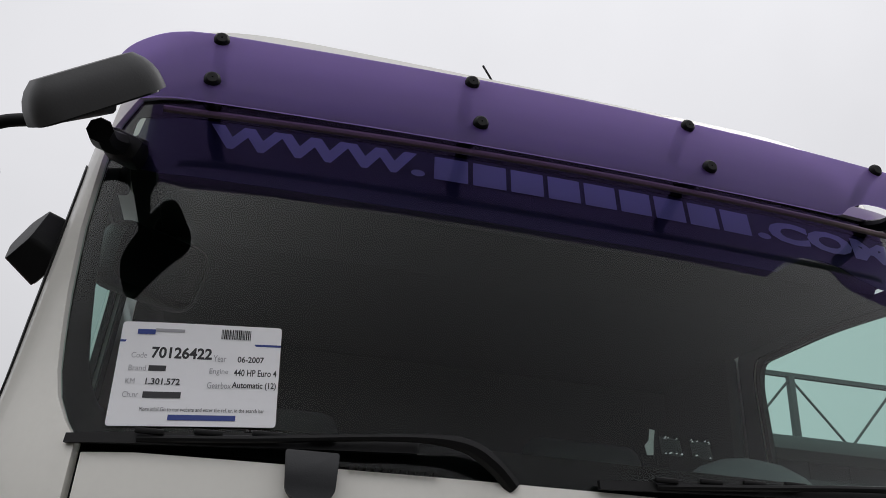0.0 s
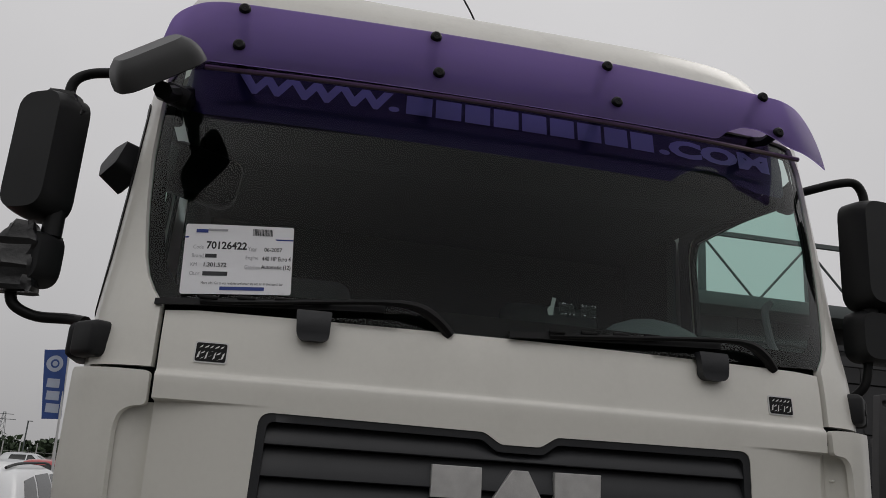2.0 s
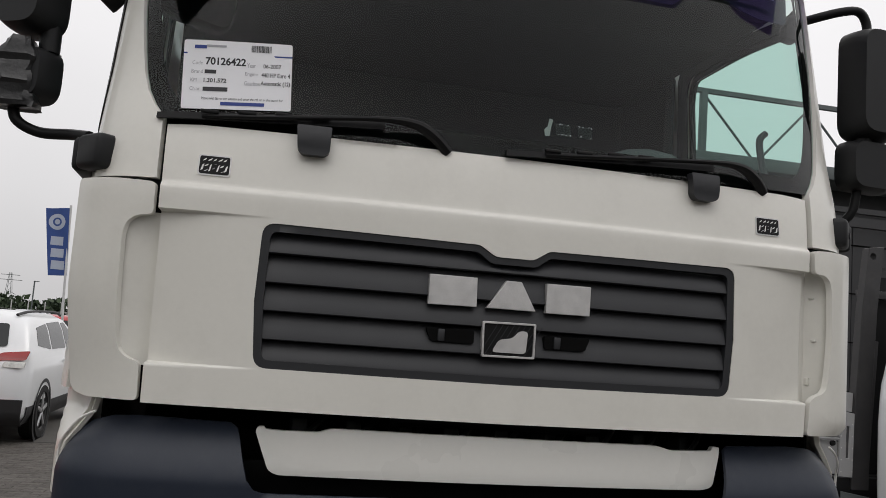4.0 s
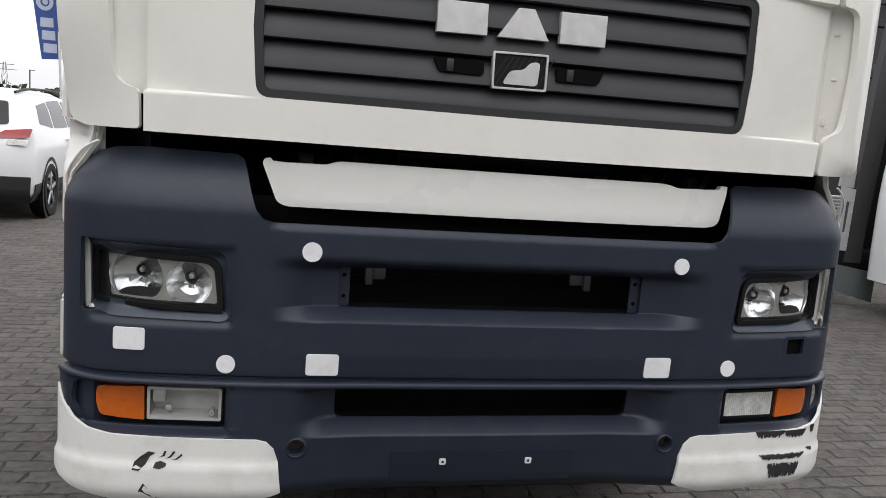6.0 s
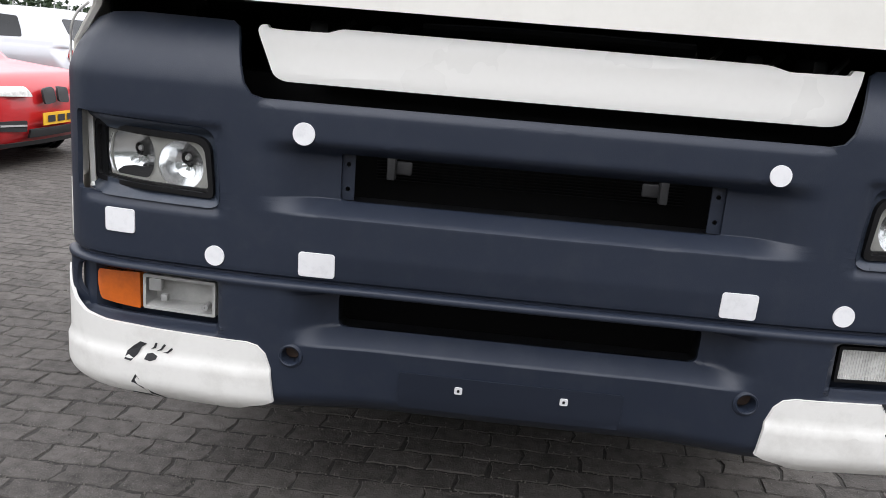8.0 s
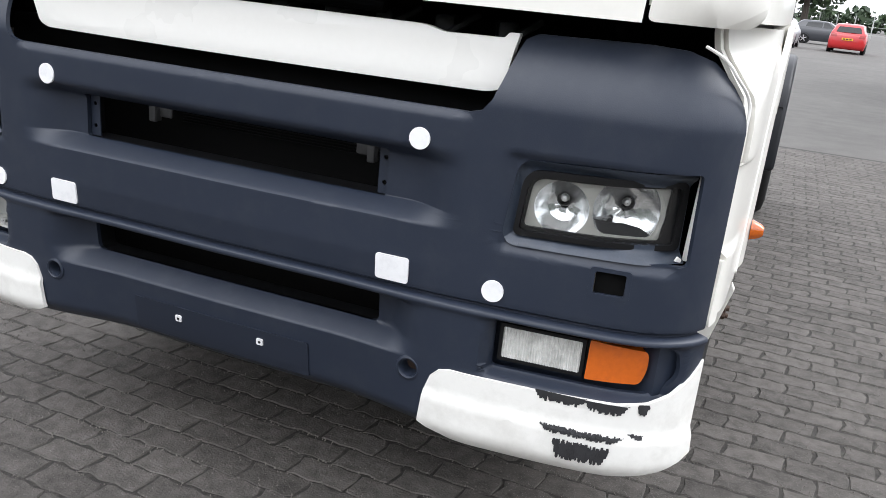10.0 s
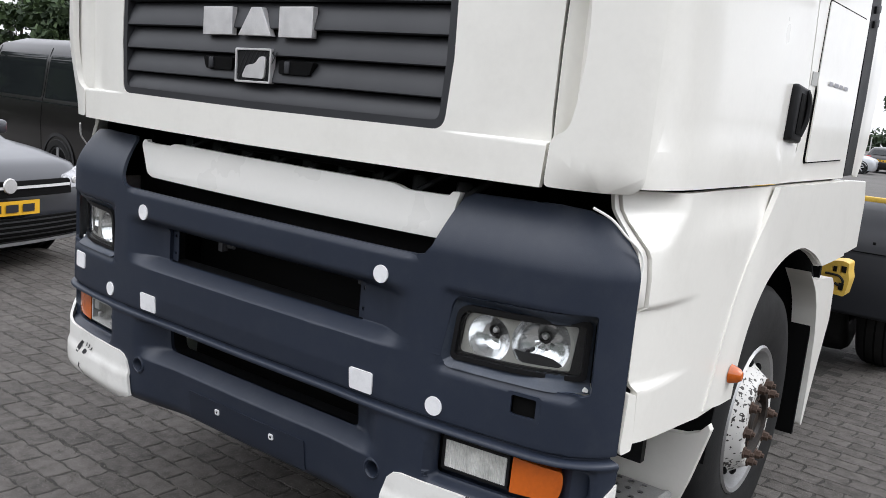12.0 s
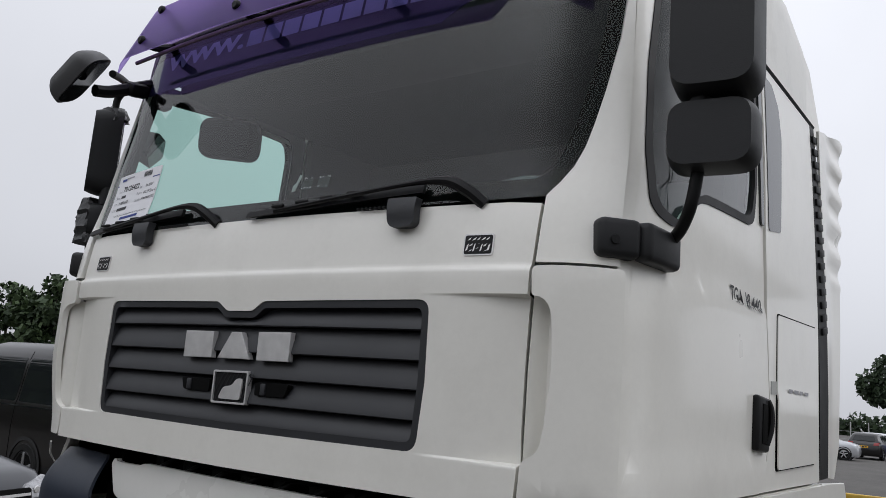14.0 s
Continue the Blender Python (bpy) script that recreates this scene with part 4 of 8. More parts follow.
# violet band across the top of the screen, with its lettering
band = [(-1.09, 3.09), (1.045, 3.09), (1.050, 2.98), (1.035, 2.880), (1.015, 2.862), (0.90, 2.862), (0.83, 2.882), (0.78, 2.908), (0.713, 2.919), (0.65, 2.908), (0.586, 2.871), (0.555, 2.848), (0, 2.846), (-0.46, 2.850), (-1.013, 2.862), (-1.08, 2.878), (-1.107, 2.91)]
part("sun_strip", sheet(band, [], lambda s, z, d: cab(s, z, d + 0.020), 0.05, 0.05, 0.002), M_BANNER, screen, "dark violet sun strip inside the screen")


def on_screen(u, v):
    return cab(u, 2.954 - 0.002 * u + 0.0855 * v, 0.017)


for text, u0, w in (("WWW.", -0.925, 0.525), (".COM", 0.525, 0.455)):
    part("strip_lettering", lettering([(text, u0, 0.0, w, 0.85, 0.055)], on_screen), M_LETTER, screen, "lilac capital lettering", smooth=0)
for k in range(9):
    x0, w = -0.378 + k * 0.0995, 0.087
    q = rpoly([(x0, 0), (x0 + w, 0), (x0 + w, 0.85), (x0, 0.85)], 0.010, 3)
    bm = bmesh.new()
    bm.faces.new([bm.verts.new(on_screen(u, v)) for u, v in q])
    part("strip_block", bm, M_LETTER, screen, "plain lilac block", smooth=0)

# sheet of vehicle data behind the glass, and two small stickers
card = finish("info_sheet", sheet(rpoly([(-0.966, 2.238), (-0.666, 2.264), (-0.681, 2.484), (-0.987, 2.464)], 0.008), [], lambda s, z, d: cab(s, z, d + 0.008), 0.05, 0.1, 0.002), M_PAPER)
tagged(card, "white printed vehicle data sheet with blue line stuck on windscreen", "information sheet")


def on_card(u, v):
    return cab(-0.966 - 0.021 * v + (0.300 + 0.006 * v) * u, 2.238 + 0.226 * v + (0.026 - 0.006 * v) * u, 0.0068)


for name, mat, rows_ in (("black_print", M_INK, [("70126422", 0.205, 0.640, 0.37, 0.115, 0.03), ("06-2007", 0.735, 0.625, 0.165, 0.062, 0.02), (None, 0.200, 0.515, 0.105, 0.055, 0), ("440 HP Euro 4", 0.720, 0.490, 0.265, 0.068, 0.02),
                                              ("1.301.572", 0.195, 0.385, 0.205, 0.062, 0.02), ("Automatic (12)", 0.715, 0.355, 0.272, 0.078, 0.02), (None, 0.190, 0.258, 0.225, 0.060, 0), ("More info? Go to our website and enter the ref. nr. in the search bar", 0.185, 0.135, 0.74, 0.038, 0)]),
                         ("grey_print", M_INKGREY, [("Code", 0.085, 0.640, 0.095, 0.055, 0), ("Year", 0.585, 0.625, 0.08, 0.065, 0), ("Brand", 0.080, 0.515, 0.105, 0.055, 0), ("Engine", 0.570, 0.490, 0.115, 0.068, 0), ("KM", 0.075, 0.390, 0.055, 0.052, 0),
                                                ("Gearbox", 0.565, 0.362, 0.145, 0.062, 0), ("Ch.nr", 0.070, 0.262, 0.095, 0.055, 0), (None, 0.21, 0.905, 0.18, 0.03, 0)]),
                         ("blue_print", M_INKBLUE, [(None, 0.0, 0.795, 1.0, 0.022, 0), (None, 0.10, 0.875, 0.11, 0.05, 0), (None, 0.355, 0.055, 0.40, 0.05, 0)])):
    for row in rows_:
        part(name, lettering([row], on_card), mat, card, smooth=0)
rng = random.Random(3)
bars, u = [], 0.62
while u < 0.805:
    w = rng.choice((0.003, 0.005, 0.008))
    bars.append((None, u, 0.855, w, 0.10, 0))
    u += w + rng.choice((0.003, 0.005))
part("barcode", lettering(bars, on_card), M_INK, card, smooth=0)
for s0 in (0.127, 0.198):
    pad = sheet(rpoly([(s0, 2.298), (s0 + 0.048, 2.294), (s0 + 0.048, 2.334), (s0, 2.338)], 0.003), [], lambda s, z, d: cab(s, z, d + 0.018), 0, 0, 0.003)
    part("adhesive_pad", pad, M_BLACK, screen, "black adhesive pad with white remains", bevel=0.0008)
    bm = bmesh.new()
    for k in range(10):
        a = rng.uniform(0, 0.043)
        bz = rng.choice((2.297, 2.334)) + rng.uniform(-0.003, 0.003)
        bm.faces.new([bm.verts.new(cab(s0 + a + dx, bz + dz, 0.0165)) for dx, dz in ((0, 0), (0.006, 0.001), (0.005, 0.004))])
    part("glue_crumbs", bm, M_PAPER, screen, smooth=0)
part("loose_tag", sheet([(0.092, 2.290), (0.106, 2.292), (0.112, 2.322), (0.120, 2.350), (0.108, 2.352), (0.102, 2.325), (0.090, 2.312)], [], lambda s, z, d: cab(s, z, d + 0.018), 0, 0, 0.002), M_FOGBOX, screen)

# wipers and their caps
for a, b, cap in ((-1.00, -0.30, -0.594), (-0.02, 0.74, 0.593)):
    wiper = part("wiper", tube([cab(a + 0.1, 2.214, -0.012), cab(a + 0.30, 2.230, -0.022), cab(b - 0.14, 2.258, -0.034), cab(b - 0.02, 2.258, -0.030), cab(b + 0.045, 2.228, -0.012), cab(b + 0.09, 2.190, 0.015)], lambda t: 0.007 + 0.010 * smoothstep((t - 0.35) / 0.4), 8), M_BLACK, truck, "black wiper arm parked along the cowl")
    part("wiper_blade", sheet([(a - 0.02, 2.198), (b - 0.10, 2.234), (b - 0.10, 2.260), (b - 0.3, 2.254), (a - 0.02, 2.216)], [], lambda s, z, d: cab(s, z, d - 0.012), 0.05, 0, 0.012), M_BLACK, wiper)
    for k in range(4):
        part("blade_claw", box(0.05, 0.01, 0.010, Matrix.Translation(cab(a + 0.12 + k * 0.10, 2.228 + 0.007 * k, -0.022)), 0.003), M_BLACK, wiper)
    cp = rpoly([(cap - 0.048, 2.215), (cap + 0.048, 2.215), (cap + 0.046, 2.143), (cap + 0.032, 2.131), (cap - 0.028, 2.131), (cap - 0.042, 2.146)], [0.006, 0.006, 0.02, 0.02, 0.02, 0.02])
    part("wiper_cap", sheet(cp, [], lambda s, z, d: cab(s, z, d - 0.022 - 0.012 * lip(z - 2.13, 0.06)), 0.02, 0.02, 0.03), M_GRILLE, truck, "dark plastic wiper spindle cap", bevel=0.005)
for s0 in (-0.897, 0.789):
    plq = rpoly([(s0, 2.050), (s0 + 0.088, 2.050), (s0 + 0.088, 2.108), (s0, 2.108)], 0.008)
    pi_ = rpoly([(s0 + 0.004, 2.054), (s0 + 0.084, 2.054), (s0 + 0.084, 2.104), (s0 + 0.004, 2.104)], 0.006)
    plaque = part("plaque", sheet(plq, [], lambda s, z, d: flap_fn(s, z, d - 0.003), 0, 0, 0.004), M_CHROME, flap, "small black and silver stick-on plaque")
    part("plaque_field", sheet(pi_, [], lambda s, z, d: flap_fn(s, z, d - 0.0042), 0, 0, 0.003), M_BLACK, plaque)
    bars = [(0.012 + 0.0135 * k, 2.0895, 0.0075 + 0.002 * (k % 2), 0.009) for k in range(5)]
    bars += [(0.008, 2.062, 0.006, 0.020), (0.017, 2.074, 0.009, 0.008), (0.017, 2.060, 0.008, 0.007), (0.029, 2.060, 0.005, 0.022), (0.036, 2.066, 0.008, 0.006), (0.037, 2.078, 0.010, 0.005), (0.050, 2.060, 0.005, 0.021), (0.058, 2.072, 0.009, 0.009), (0.060, 2.059, 0.010, 0.006), (0.071, 2.061, 0.006, 0.019)]
    for a, zz, w, h in bars:
        bm = bmesh.new()
        bm.faces.new([bm.verts.new(flap_fn(s0 + a + dx, zz + dz, -0.0052)) for dx, dz in ((0, 0), (w, 0.003), (w + 0.003, h), (0.004, h - 0.004))])
        part("plaque_bar", bm, M_CHROME, plaque, smooth=0)

# ---------------------------------------------------------------- sun visor and roof
def visor_fn(x, z, d):
    a = abs(x)
    y = 0.035 + 0.445 * (z - 2.95) + 0.035 * (x / 0.93) ** 2 + 0.9 * max(0.0, a - 0.96) ** 1.5
    return Vector((x, y + d, z))


visor_out = rpoly([(-1.140, 2.905), (-1.118, 2.930), (-1.05, 2.932), (-0.95, 2.930), (0.64, 2.928), (0.69, 2.972), (0.755, 3.004), (0.82, 3.006), (0.875, 2.980), (0.915, 2.950), (0.98, 2.932), (1.048, 2.905), (1.066, 2.896),
                   (1.092, 3.00), (1.088, 3.10), (1.045, 3.165), (0.95, 3.182), (0.5, 3.194), (0, 3.198), (-0.5, 3.198), (-1.06, 3.200), (-1.132, 3.16), (-1.147, 3.03)],
                  [0.006, 0.02, 0.03, 0.03, 0.02, 0.02, 0.02, 0.02, 0.02, 0.02, 0.03, 0.02, 0.006, 0.05, 0.05, 0.05, 0.05, 0.05, 0, 0.05, 0.06, 0.06, 0.05])
visor = part("sun_visor", sheet(visor_out, [], visor_fn, 0.04, 0.03, 0.004), M_VISOR, truck, "translucent violet acrylic sun visor on black posts")
for xk in (-0.912, -0.304, 0.287, 0.887):
    for z in (3.172, 3.007):
        c = visor_fn(xk if z > 3.1 else xk + 0.005, z, 0)
        part("visor_knob", lathe([(-0.016, 0.002), (-0.016, 0.012), (-0.010, 0.018), (-0.002, 0.019), (0.0, 0.016), (0.02, 0.010)], Matrix.Translation(c) @ pose(0, 0, 0, -25, 0, 90), 14), M_BLACK, visor, "round black visor knob")
    a, b = visor_fn(xk, 3.175, 0.01), visor_fn(xk, 3.008, 0.01)
    part("visor_post", tube([a, a + Vector((0.0, 0.05, -0.03)), (xk + 0.01, 0.26 + 0.05 * (xk / 0.93) ** 2, 3.08), b + Vector((0.0, 0.07, 0.0)), b], 0.017, 8), M_BLACK, visor, "black visor post")
    part("visor_foot", box(0.04, 0.07, 0.06, pose(xk - 0.01, 0.25 + 0.05 * (xk / 0.93) ** 2, 2.985, -20, 0, 0), 0.01), M_BLACK, visor)
rail_pts = [(x, 0.085 + 0.055 * x * x, 2.944) for x in (-1.0, -0.6, -0.2, 0.2, 0.6, 1.0)]
M_RAIL = surface("dull_pinkish_rail", (0.22, 0.17, 0.17), 0.4, metal=0.5, vary=0.1, bump=0.05)
part("visor_rail", tube(rail_pts, 0.008, 8), M_RAIL, visor, "slim metal rail under the visor")

roof_rings = []
for y, zt, hw, ht in ((0.33, 3.06, 1.02, 3.03), (0.37, 3.22, 1.05, 3.02), (0.43, 3.37, 1.085, 2.99), (0.51, 3.475, 1.11, 2.96), (0.63, 3.555, 1.12, 2.94), (0.82, 3.610, 1.122, 2.93), (1.1, 3.640, 1.125, 2.925), (1.5, 3.665, 1.125, 2.92), (1.9, 3.66, 1.12, 2.92), (2.25, 3.63, 1.10, 2.92)):
    ring = []
    for k in range(33):
        t = math.pi * k / 32
        c, s_ = math.cos(t), math.sin(t)
        e = 2 / 6.5
        ring.append(Vector((1.045 * hw * math.copysign(abs(c) ** e, c), y + 0.05 * abs(c) ** 3 * (1 if y < 0.7 else 0.3), ht + (zt + 0.012 - ht) * abs(s_) ** (2 / 7.5))))
    roof_rings.append(ring)
roof = part("roof", loft(roof_rings, cap=False, closed=False), M_WHITE_UP, truck, "weathered white high roof")
for sg in (1, -1):
    part("marker_slot", box(0.13, 0.03, 0.022, pose(sg * 0.955, 0.485, 3.30, 30, sg * 14, -sg * 12), 0.006), M_BLACK, roof, "black roof marker lamp slot")
part("aerial", tube([(-0.02, 0.80, 3.60), (-0.035, 0.80, 3.67), (-0.09, 0.80, 3.765)], 0.004, 5), M_BLACK, truck, "short black whip aerial")
part("roof_stud", box(0.012, 0.012, 0.012, pose(-0.62, 0.72, 3.565), 0.003), M_BLACK, roof)

# ---------------------------------------------------------------- flanks
WIN = [(CY(0.262), 2.235), (CY(0.30), 2.205), (CY(0.39), 2.190), (CY(0.46), 2.205), (CY(0.52), 2.260), (CY(0.58), 2.305), (CY(0.65), 2.322), (CY(1.10), 2.352), (CY(1.15), 2.38), (CY(1.195), 2.51), (CY(1.208), 2.86), (CY(1.18), 2.942), (1.36, 2.942), (1.272, 2.905), (1.256, 2.62), (1.268, 2.38)]


WIN = rpoly(WIN, 0.035, 3)


def door_fn(s, z, d):
    y = abs(s) - 1.058
    dd = d + 0.008 * lip(z - 2.020 - 0.034 * (y - 0.16), 0.012) - 0.005 * lip(1.553 - z, 0.010)
    dd -= 0.006 * lip(1.950 - z, 0.020) * lip(0.52 - y, 0.30) * lip(z - 1.80, 0.14)
    return cab(s, z, dd)


def grown(poly, g):
    cx, cz = sum(p[0] for p in poly) / len(poly), sum(p[1] for p in poly) / len(poly)
    return [(x + g * (1 if x > cx else -1) * min(1, abs(x - cx) / 0.1), z + g * (1 if z > cz else -1) * min(1, abs(z - cz) / 0.1)) for x, z in poly]


for sg in (1, -1):
    dl = [(DE + 0.006, 1.455), (CY(1.19), 1.455), (CY(1.232), 1.464), (CY(1.265), 1.51), (CY(1.298), 1.562), (CY(1.328), 1.68), (CY(1.330), 1.76), (CY(1.300), 1.96), (CY(1.288), 2.02), (CY(1.282), 2.34), (CY(1.300), 2.60), (CY(1.290), 2.96), (CY(1.27), 3.0), (DE + 0.04, 3.0), (DE - 0.021, 2.97)]
    door = part("cab_door", sheet(mir(dl, sg), [mir(grown(WIN, 0.012), sg)], door_fn, 0.06, 0.045, 0.03), M_WHITE, truck, "white cab door with a stepped window line", bevel=0.004)
    part("window_seal", sheet(mir(grown(WIN, 0.014), sg), [mir(grown(WIN, -0.012), sg)], lambda s, z, d: cab(s, z, d + 0.004), 0.06, 0.06, 0.02), M_BLACK, door)
    part("door_lining", sheet(mir(dl, sg), [mir(grown(WIN, 0.004), sg)], lambda s, z, d: cab(s, z, d + 0.036), 0.06, 0.08, 0.006), M_CABIN, door, "dark inner door lining")
    wp = part("side_window", sheet(mir(WIN, sg), [], lambda s, z, d: cab(s, z, d + 0.014), 0.1, 0.1, 0.0), M_SIDEGLASS, door, "green tinted door window")
    wp.visible_shadow = False
    # handle
    hd = part("door_handle", box(0.03, 0.140, 0.180, pose(sg * 1.230, 1.190, 1.680, -4, 0, 0), 0.012, 3), M_BLACK, door, "black door handle in its surround")
    part("handle_grip", tube([(sg * 1.242, 1.235, 1.758), (sg * 1.252, 1.243, 1.725), (sg * 1.253, 1.238, 1.665), (sg * 1.242, 1.225, 1.612)], 0.010, 8), M_BLACK, hd)
    part("handle_well", box(0.006, 0.055, 0.13, pose(sg * 1.245, 1.185, 1.680, -4, 0, 0), 0.002), M_GAP, hd)
    # sleeper side
    sl = [(CY(1.202), 1.455), (CY(1.242), 1.464), (CY(1.275), 1.51), (CY(1.308), 1.562), (CY(1.338), 1.68), (CY(1.340), 1.76), (CY(1.310), 1.96), (CY(1.298), 2.02), (CY(1.292), 2.34), (CY(1.310), 2.60), (CY(1.300), 2.96), (CY(1.29), 3.0), (CY(2.12), 3.02), (CY(2.15), 1.455)]
    sleeper = part("sleeper_side", sheet(mir(sl, sg), [], cab, 0.1, 0.06, 0.03), M_WHITE, truck, "white sleeper side panel", bevel=0.004)
    fo_ = rpoly([(CY(1.414), 1.518), (CY(2.048), 1.529), (CY(2.079), 2.098), (CY(1.428), 2.078)], 0.02)
    fi_ = rpoly([(CY(1.419), 1.524), (CY(2.043), 1.535), (CY(2.074), 2.092), (CY(1.433), 2.072)], 0.018)
    part("locker_gap", sheet(mir(fo_, sg), [], lambda s, z, d: cab(s, z, d - 0.0015), 0.2, 0, 0.003), M_GAP, sleeper)
    part("locker_flap", sheet(mir(fi_, sg), [], lambda s, z, d: cab(s, z, d - 0.005 - 0.006 * lip(1.775 - z, 0.01)), 0.2, 0.04, 0.005), M_WHITE, sleeper, "white storage locker flap", bevel=0.002)
    part("quarter_pane", sheet(mir(rpoly([(CY(1.330), 2.365), (CY(1.505), 2.392), (CY(1.562), 2.78), (CY(1.53), 2.90), (CY(1.44), 2.962), (CY(1.335), 2.962)], 0.02), sg), [], lambda s, z, d: cab(s, z, d - 0.003), 0.05, 0.1, 0.004), M_CARGLASS, sleeper, "dark fixed quarter pane")
    part("rear_door_pane", sheet(mir(rpoly([(CY(1.236), 2.372), (CY(1.272), 2.366), (CY(1.282), 2.93), (CY(1.240), 2.93)], 0.012), sg), [], lambda s, z, d: cab(s, z, d - 0.001), 0.05, 0.1, 0.012), M_CARGLASS, door, "dark fixed pane at the back of the door")
    part("square_badge", sheet(mir([(CY(1.350), 1.783), (CY(1.432), 1.786), (CY(1.432), 1.832), (CY(1.350), 1.829)], sg), [], lambda s, z, d: cab(s, z, d - 0.003), 0, 0, 0.003), M_FOGBOX, sleeper, "small grey square badge")
    part("lock_badge", sheet(mir([(CY(1.955), 1.598), (CY(2.035), 1.602), (CY(2.035), 1.648), (CY(1.955), 1.644)], sg), [], lambda s, z, d: cab(s, z, d - 0.009), 0, 0, 0.003), M_BLACK, sleeper)
    if sg > 0:
        for text, y0, w in (("TGA", 0.878, 0.125), ("18.440", 1.035, 0.195)):
            part("model_lettering", lettering([(text, CY(y0), 2.052, w, 0.048, 0.02)], lambda u, v: door_fn(u, v - 0.010 * (u - 2.0), -0.004)), M_DARKMETAL, door, "small dark model lettering", smooth=0)
        part("small_badge_bar", lettering([(None, CY(1.577) + 0.085 * k, 1.800, 0.06 + 0.01 * (k % 2), 0.014, 0) for k in range(4)], lambda u, v: cab(u, v, -0.009)), M_INKGREY, sleeper, smooth=0)
    # dark strip and rear fairing
    part("seal_strip", sheet(mir([(CY(2.156), 1.462), (CY(2.325), 1.466), (CY(2.345), 1.80), (CY(2.30), 2.4), (CY(2.20), 3.04), (CY(2.13), 3.03), (CY(2.13), 2.3), (CY(2.165), 1.85)], sg), [], lambda s, z, d: cab(s, z, d - 0.001), 0.03, 0.05, 0.03), M_BLACK, truck, "dark grey rubber strip behind the cab")
    for k in range(16):
        if sg > 0:
            part("strip_slat", box(0.012, 0.10, 0.030, Matrix.Translation(cab(CY(2.245 - 0.05 * k / 15), 2.10 + k * 0.058, -0.004)) @ pose(0, 0, 0, 10, 0, 0), 0.002), M_BLACK, truck)

    def fairing_fn(s, z, d):
        p = cab(s, min(z, 2.5), d)
        w = lip(s - CY(2.33), 0.25)
        p.x += sg * 0.008 * w * lip(z - 2.32, 0.1) * math.sin((z - 2.32) * 2 * math.pi / 0.155)
        p.x -= sg * 0.02 * w
        p.y += 0.008 * w * lip(z - 2.32, 0.1) * math.sin((z - 2.32) * 2 * math.pi / 0.155)
        p.z = z
        return p
    part("rear_fairing", sheet(mir([(CY(2.335), 1.466), (CY(2.58), 1.450), (CY(2.70), 1.60), (CY(2.78), 2.3), (CY(2.83), 2.75), (CY(2.86), 3.14), (CY(2.80), 3.155), (CY(2.215), 3.02), (CY(2.31), 2.4), (CY(2.355), 1.80)], sg), [], fairing_fn, 0.04, 0.02, 0.012), M_WHITE, truck, "white ribbed side fairing behind the cab", bevel=0.003)
    part("roof_fin", sheet(mir([(1.75, 3.0), (2.3, 2.95), (2.62, 3.12), (2.66, 3.5), (2.3, 3.72), (2.0, 3.70)], sg), [], lambda s, z, d, sg=sg: Vector((sg * (1.17 - 0.16 * (z - 2.95) - d), abs(s), z)), 0.1, 0.1, 0.02), M_WHITE_UP, truck, "white roof side deflector", bevel=0.004)
    part("roof_seam", tube([cab(sg * CY(0.5), 3.002, 0.004), cab(sg * CY(1.3), 3.012, 0.004), cab(sg * CY(2.2), 3.035, 0.004)], 0.011, 6), M_BLACK, truck)

    # fender under the door, wheel arch and step
    XF = 1.228
    arc = [(p.x, p.y) for p in smooth_line([(0.928, 0.775, 0), (0.946, 0.885, 0), (0.994, 0.992, 0), (1.070, 1.080, 0), (1.180, 1.150, 0), (1.350, 1.196, 0), (1.550, 1.206, 0), (1.740, 1.170, 0), (1.850, 1.135, 0), (1.948, 1.096, 0)], 5)]

    def fender_fn(y, z, d, sg=sg):
        if y < 0.48:
            x, yy, nx, ny = B.at(BY(y))
        else:
            x, yy, nx, ny = 1.224 + 0.004 * lip(y - 0.48, 0.3), y, 1.0, 0.0
        if z > 1.2 and y < 0.7:
            x = min(x, float(np.interp(z, (1.20, 1.24, 1.31, 1.36, 1.40, 1.43), (1.20, 1.188, 1.180, 1.150, 1.124, 1.118))) + 0.30 * (y - 0.15) + 1.2 * max(0.0, y - 0.15) ** 2)
        fade = 1 - smoothstep((y - 0.16) / 0.42)
        dd = d + 0.012 * lip(z - 1.30, 0.12) * lip(y - 0.3, 0.4) + 0.016 * fade * (lip(1.176 - 0.012 * y - z, 0.016) - lip(0.982 - 0.04 * y - z, 0.016))
        return Vector((sg * (x - nx * dd), yy - ny * dd, z))
    fl = [(0.222, 0.822), (0.66, 0.778)] + arc + [(2.15, 1.096), (2.38, 1.100), (2.20, 1.446), (1.16, 1.446), (0.168, 1.446), (0.172, 1.375), (0.192, 1.325), (0.207, 1.29), (0.209, 1.17), (0.188, 1.155), (0.192, 0.985), (0.212, 0.955)]
    fend = part("fender", sheet(fl, [], fender_fn, 0.03, 0.0080, 0.02), M_WHITE, truck, "white lower side panel over the wheel", bevel=0.004)
    flange = [(0.150, 1.440), (0.164, 1.440), (0.168, 1.375), (0.187, 1.325), (0.202, 1.29), (0.204, 1.172), (0.183, 1.155), (0.187, 0.985), (0.176, 0.980), (0.176, 1.25), (0.172, 1.305), (0.158, 1.345), (0.150, 1.385)]
    part("front_flange", sheet(flange, [], lambda y, z, d: fender_fn(y, z, d + 0.009), 0.02, 0.03, 0.015), M_WHITE, fend, bevel=0.002)
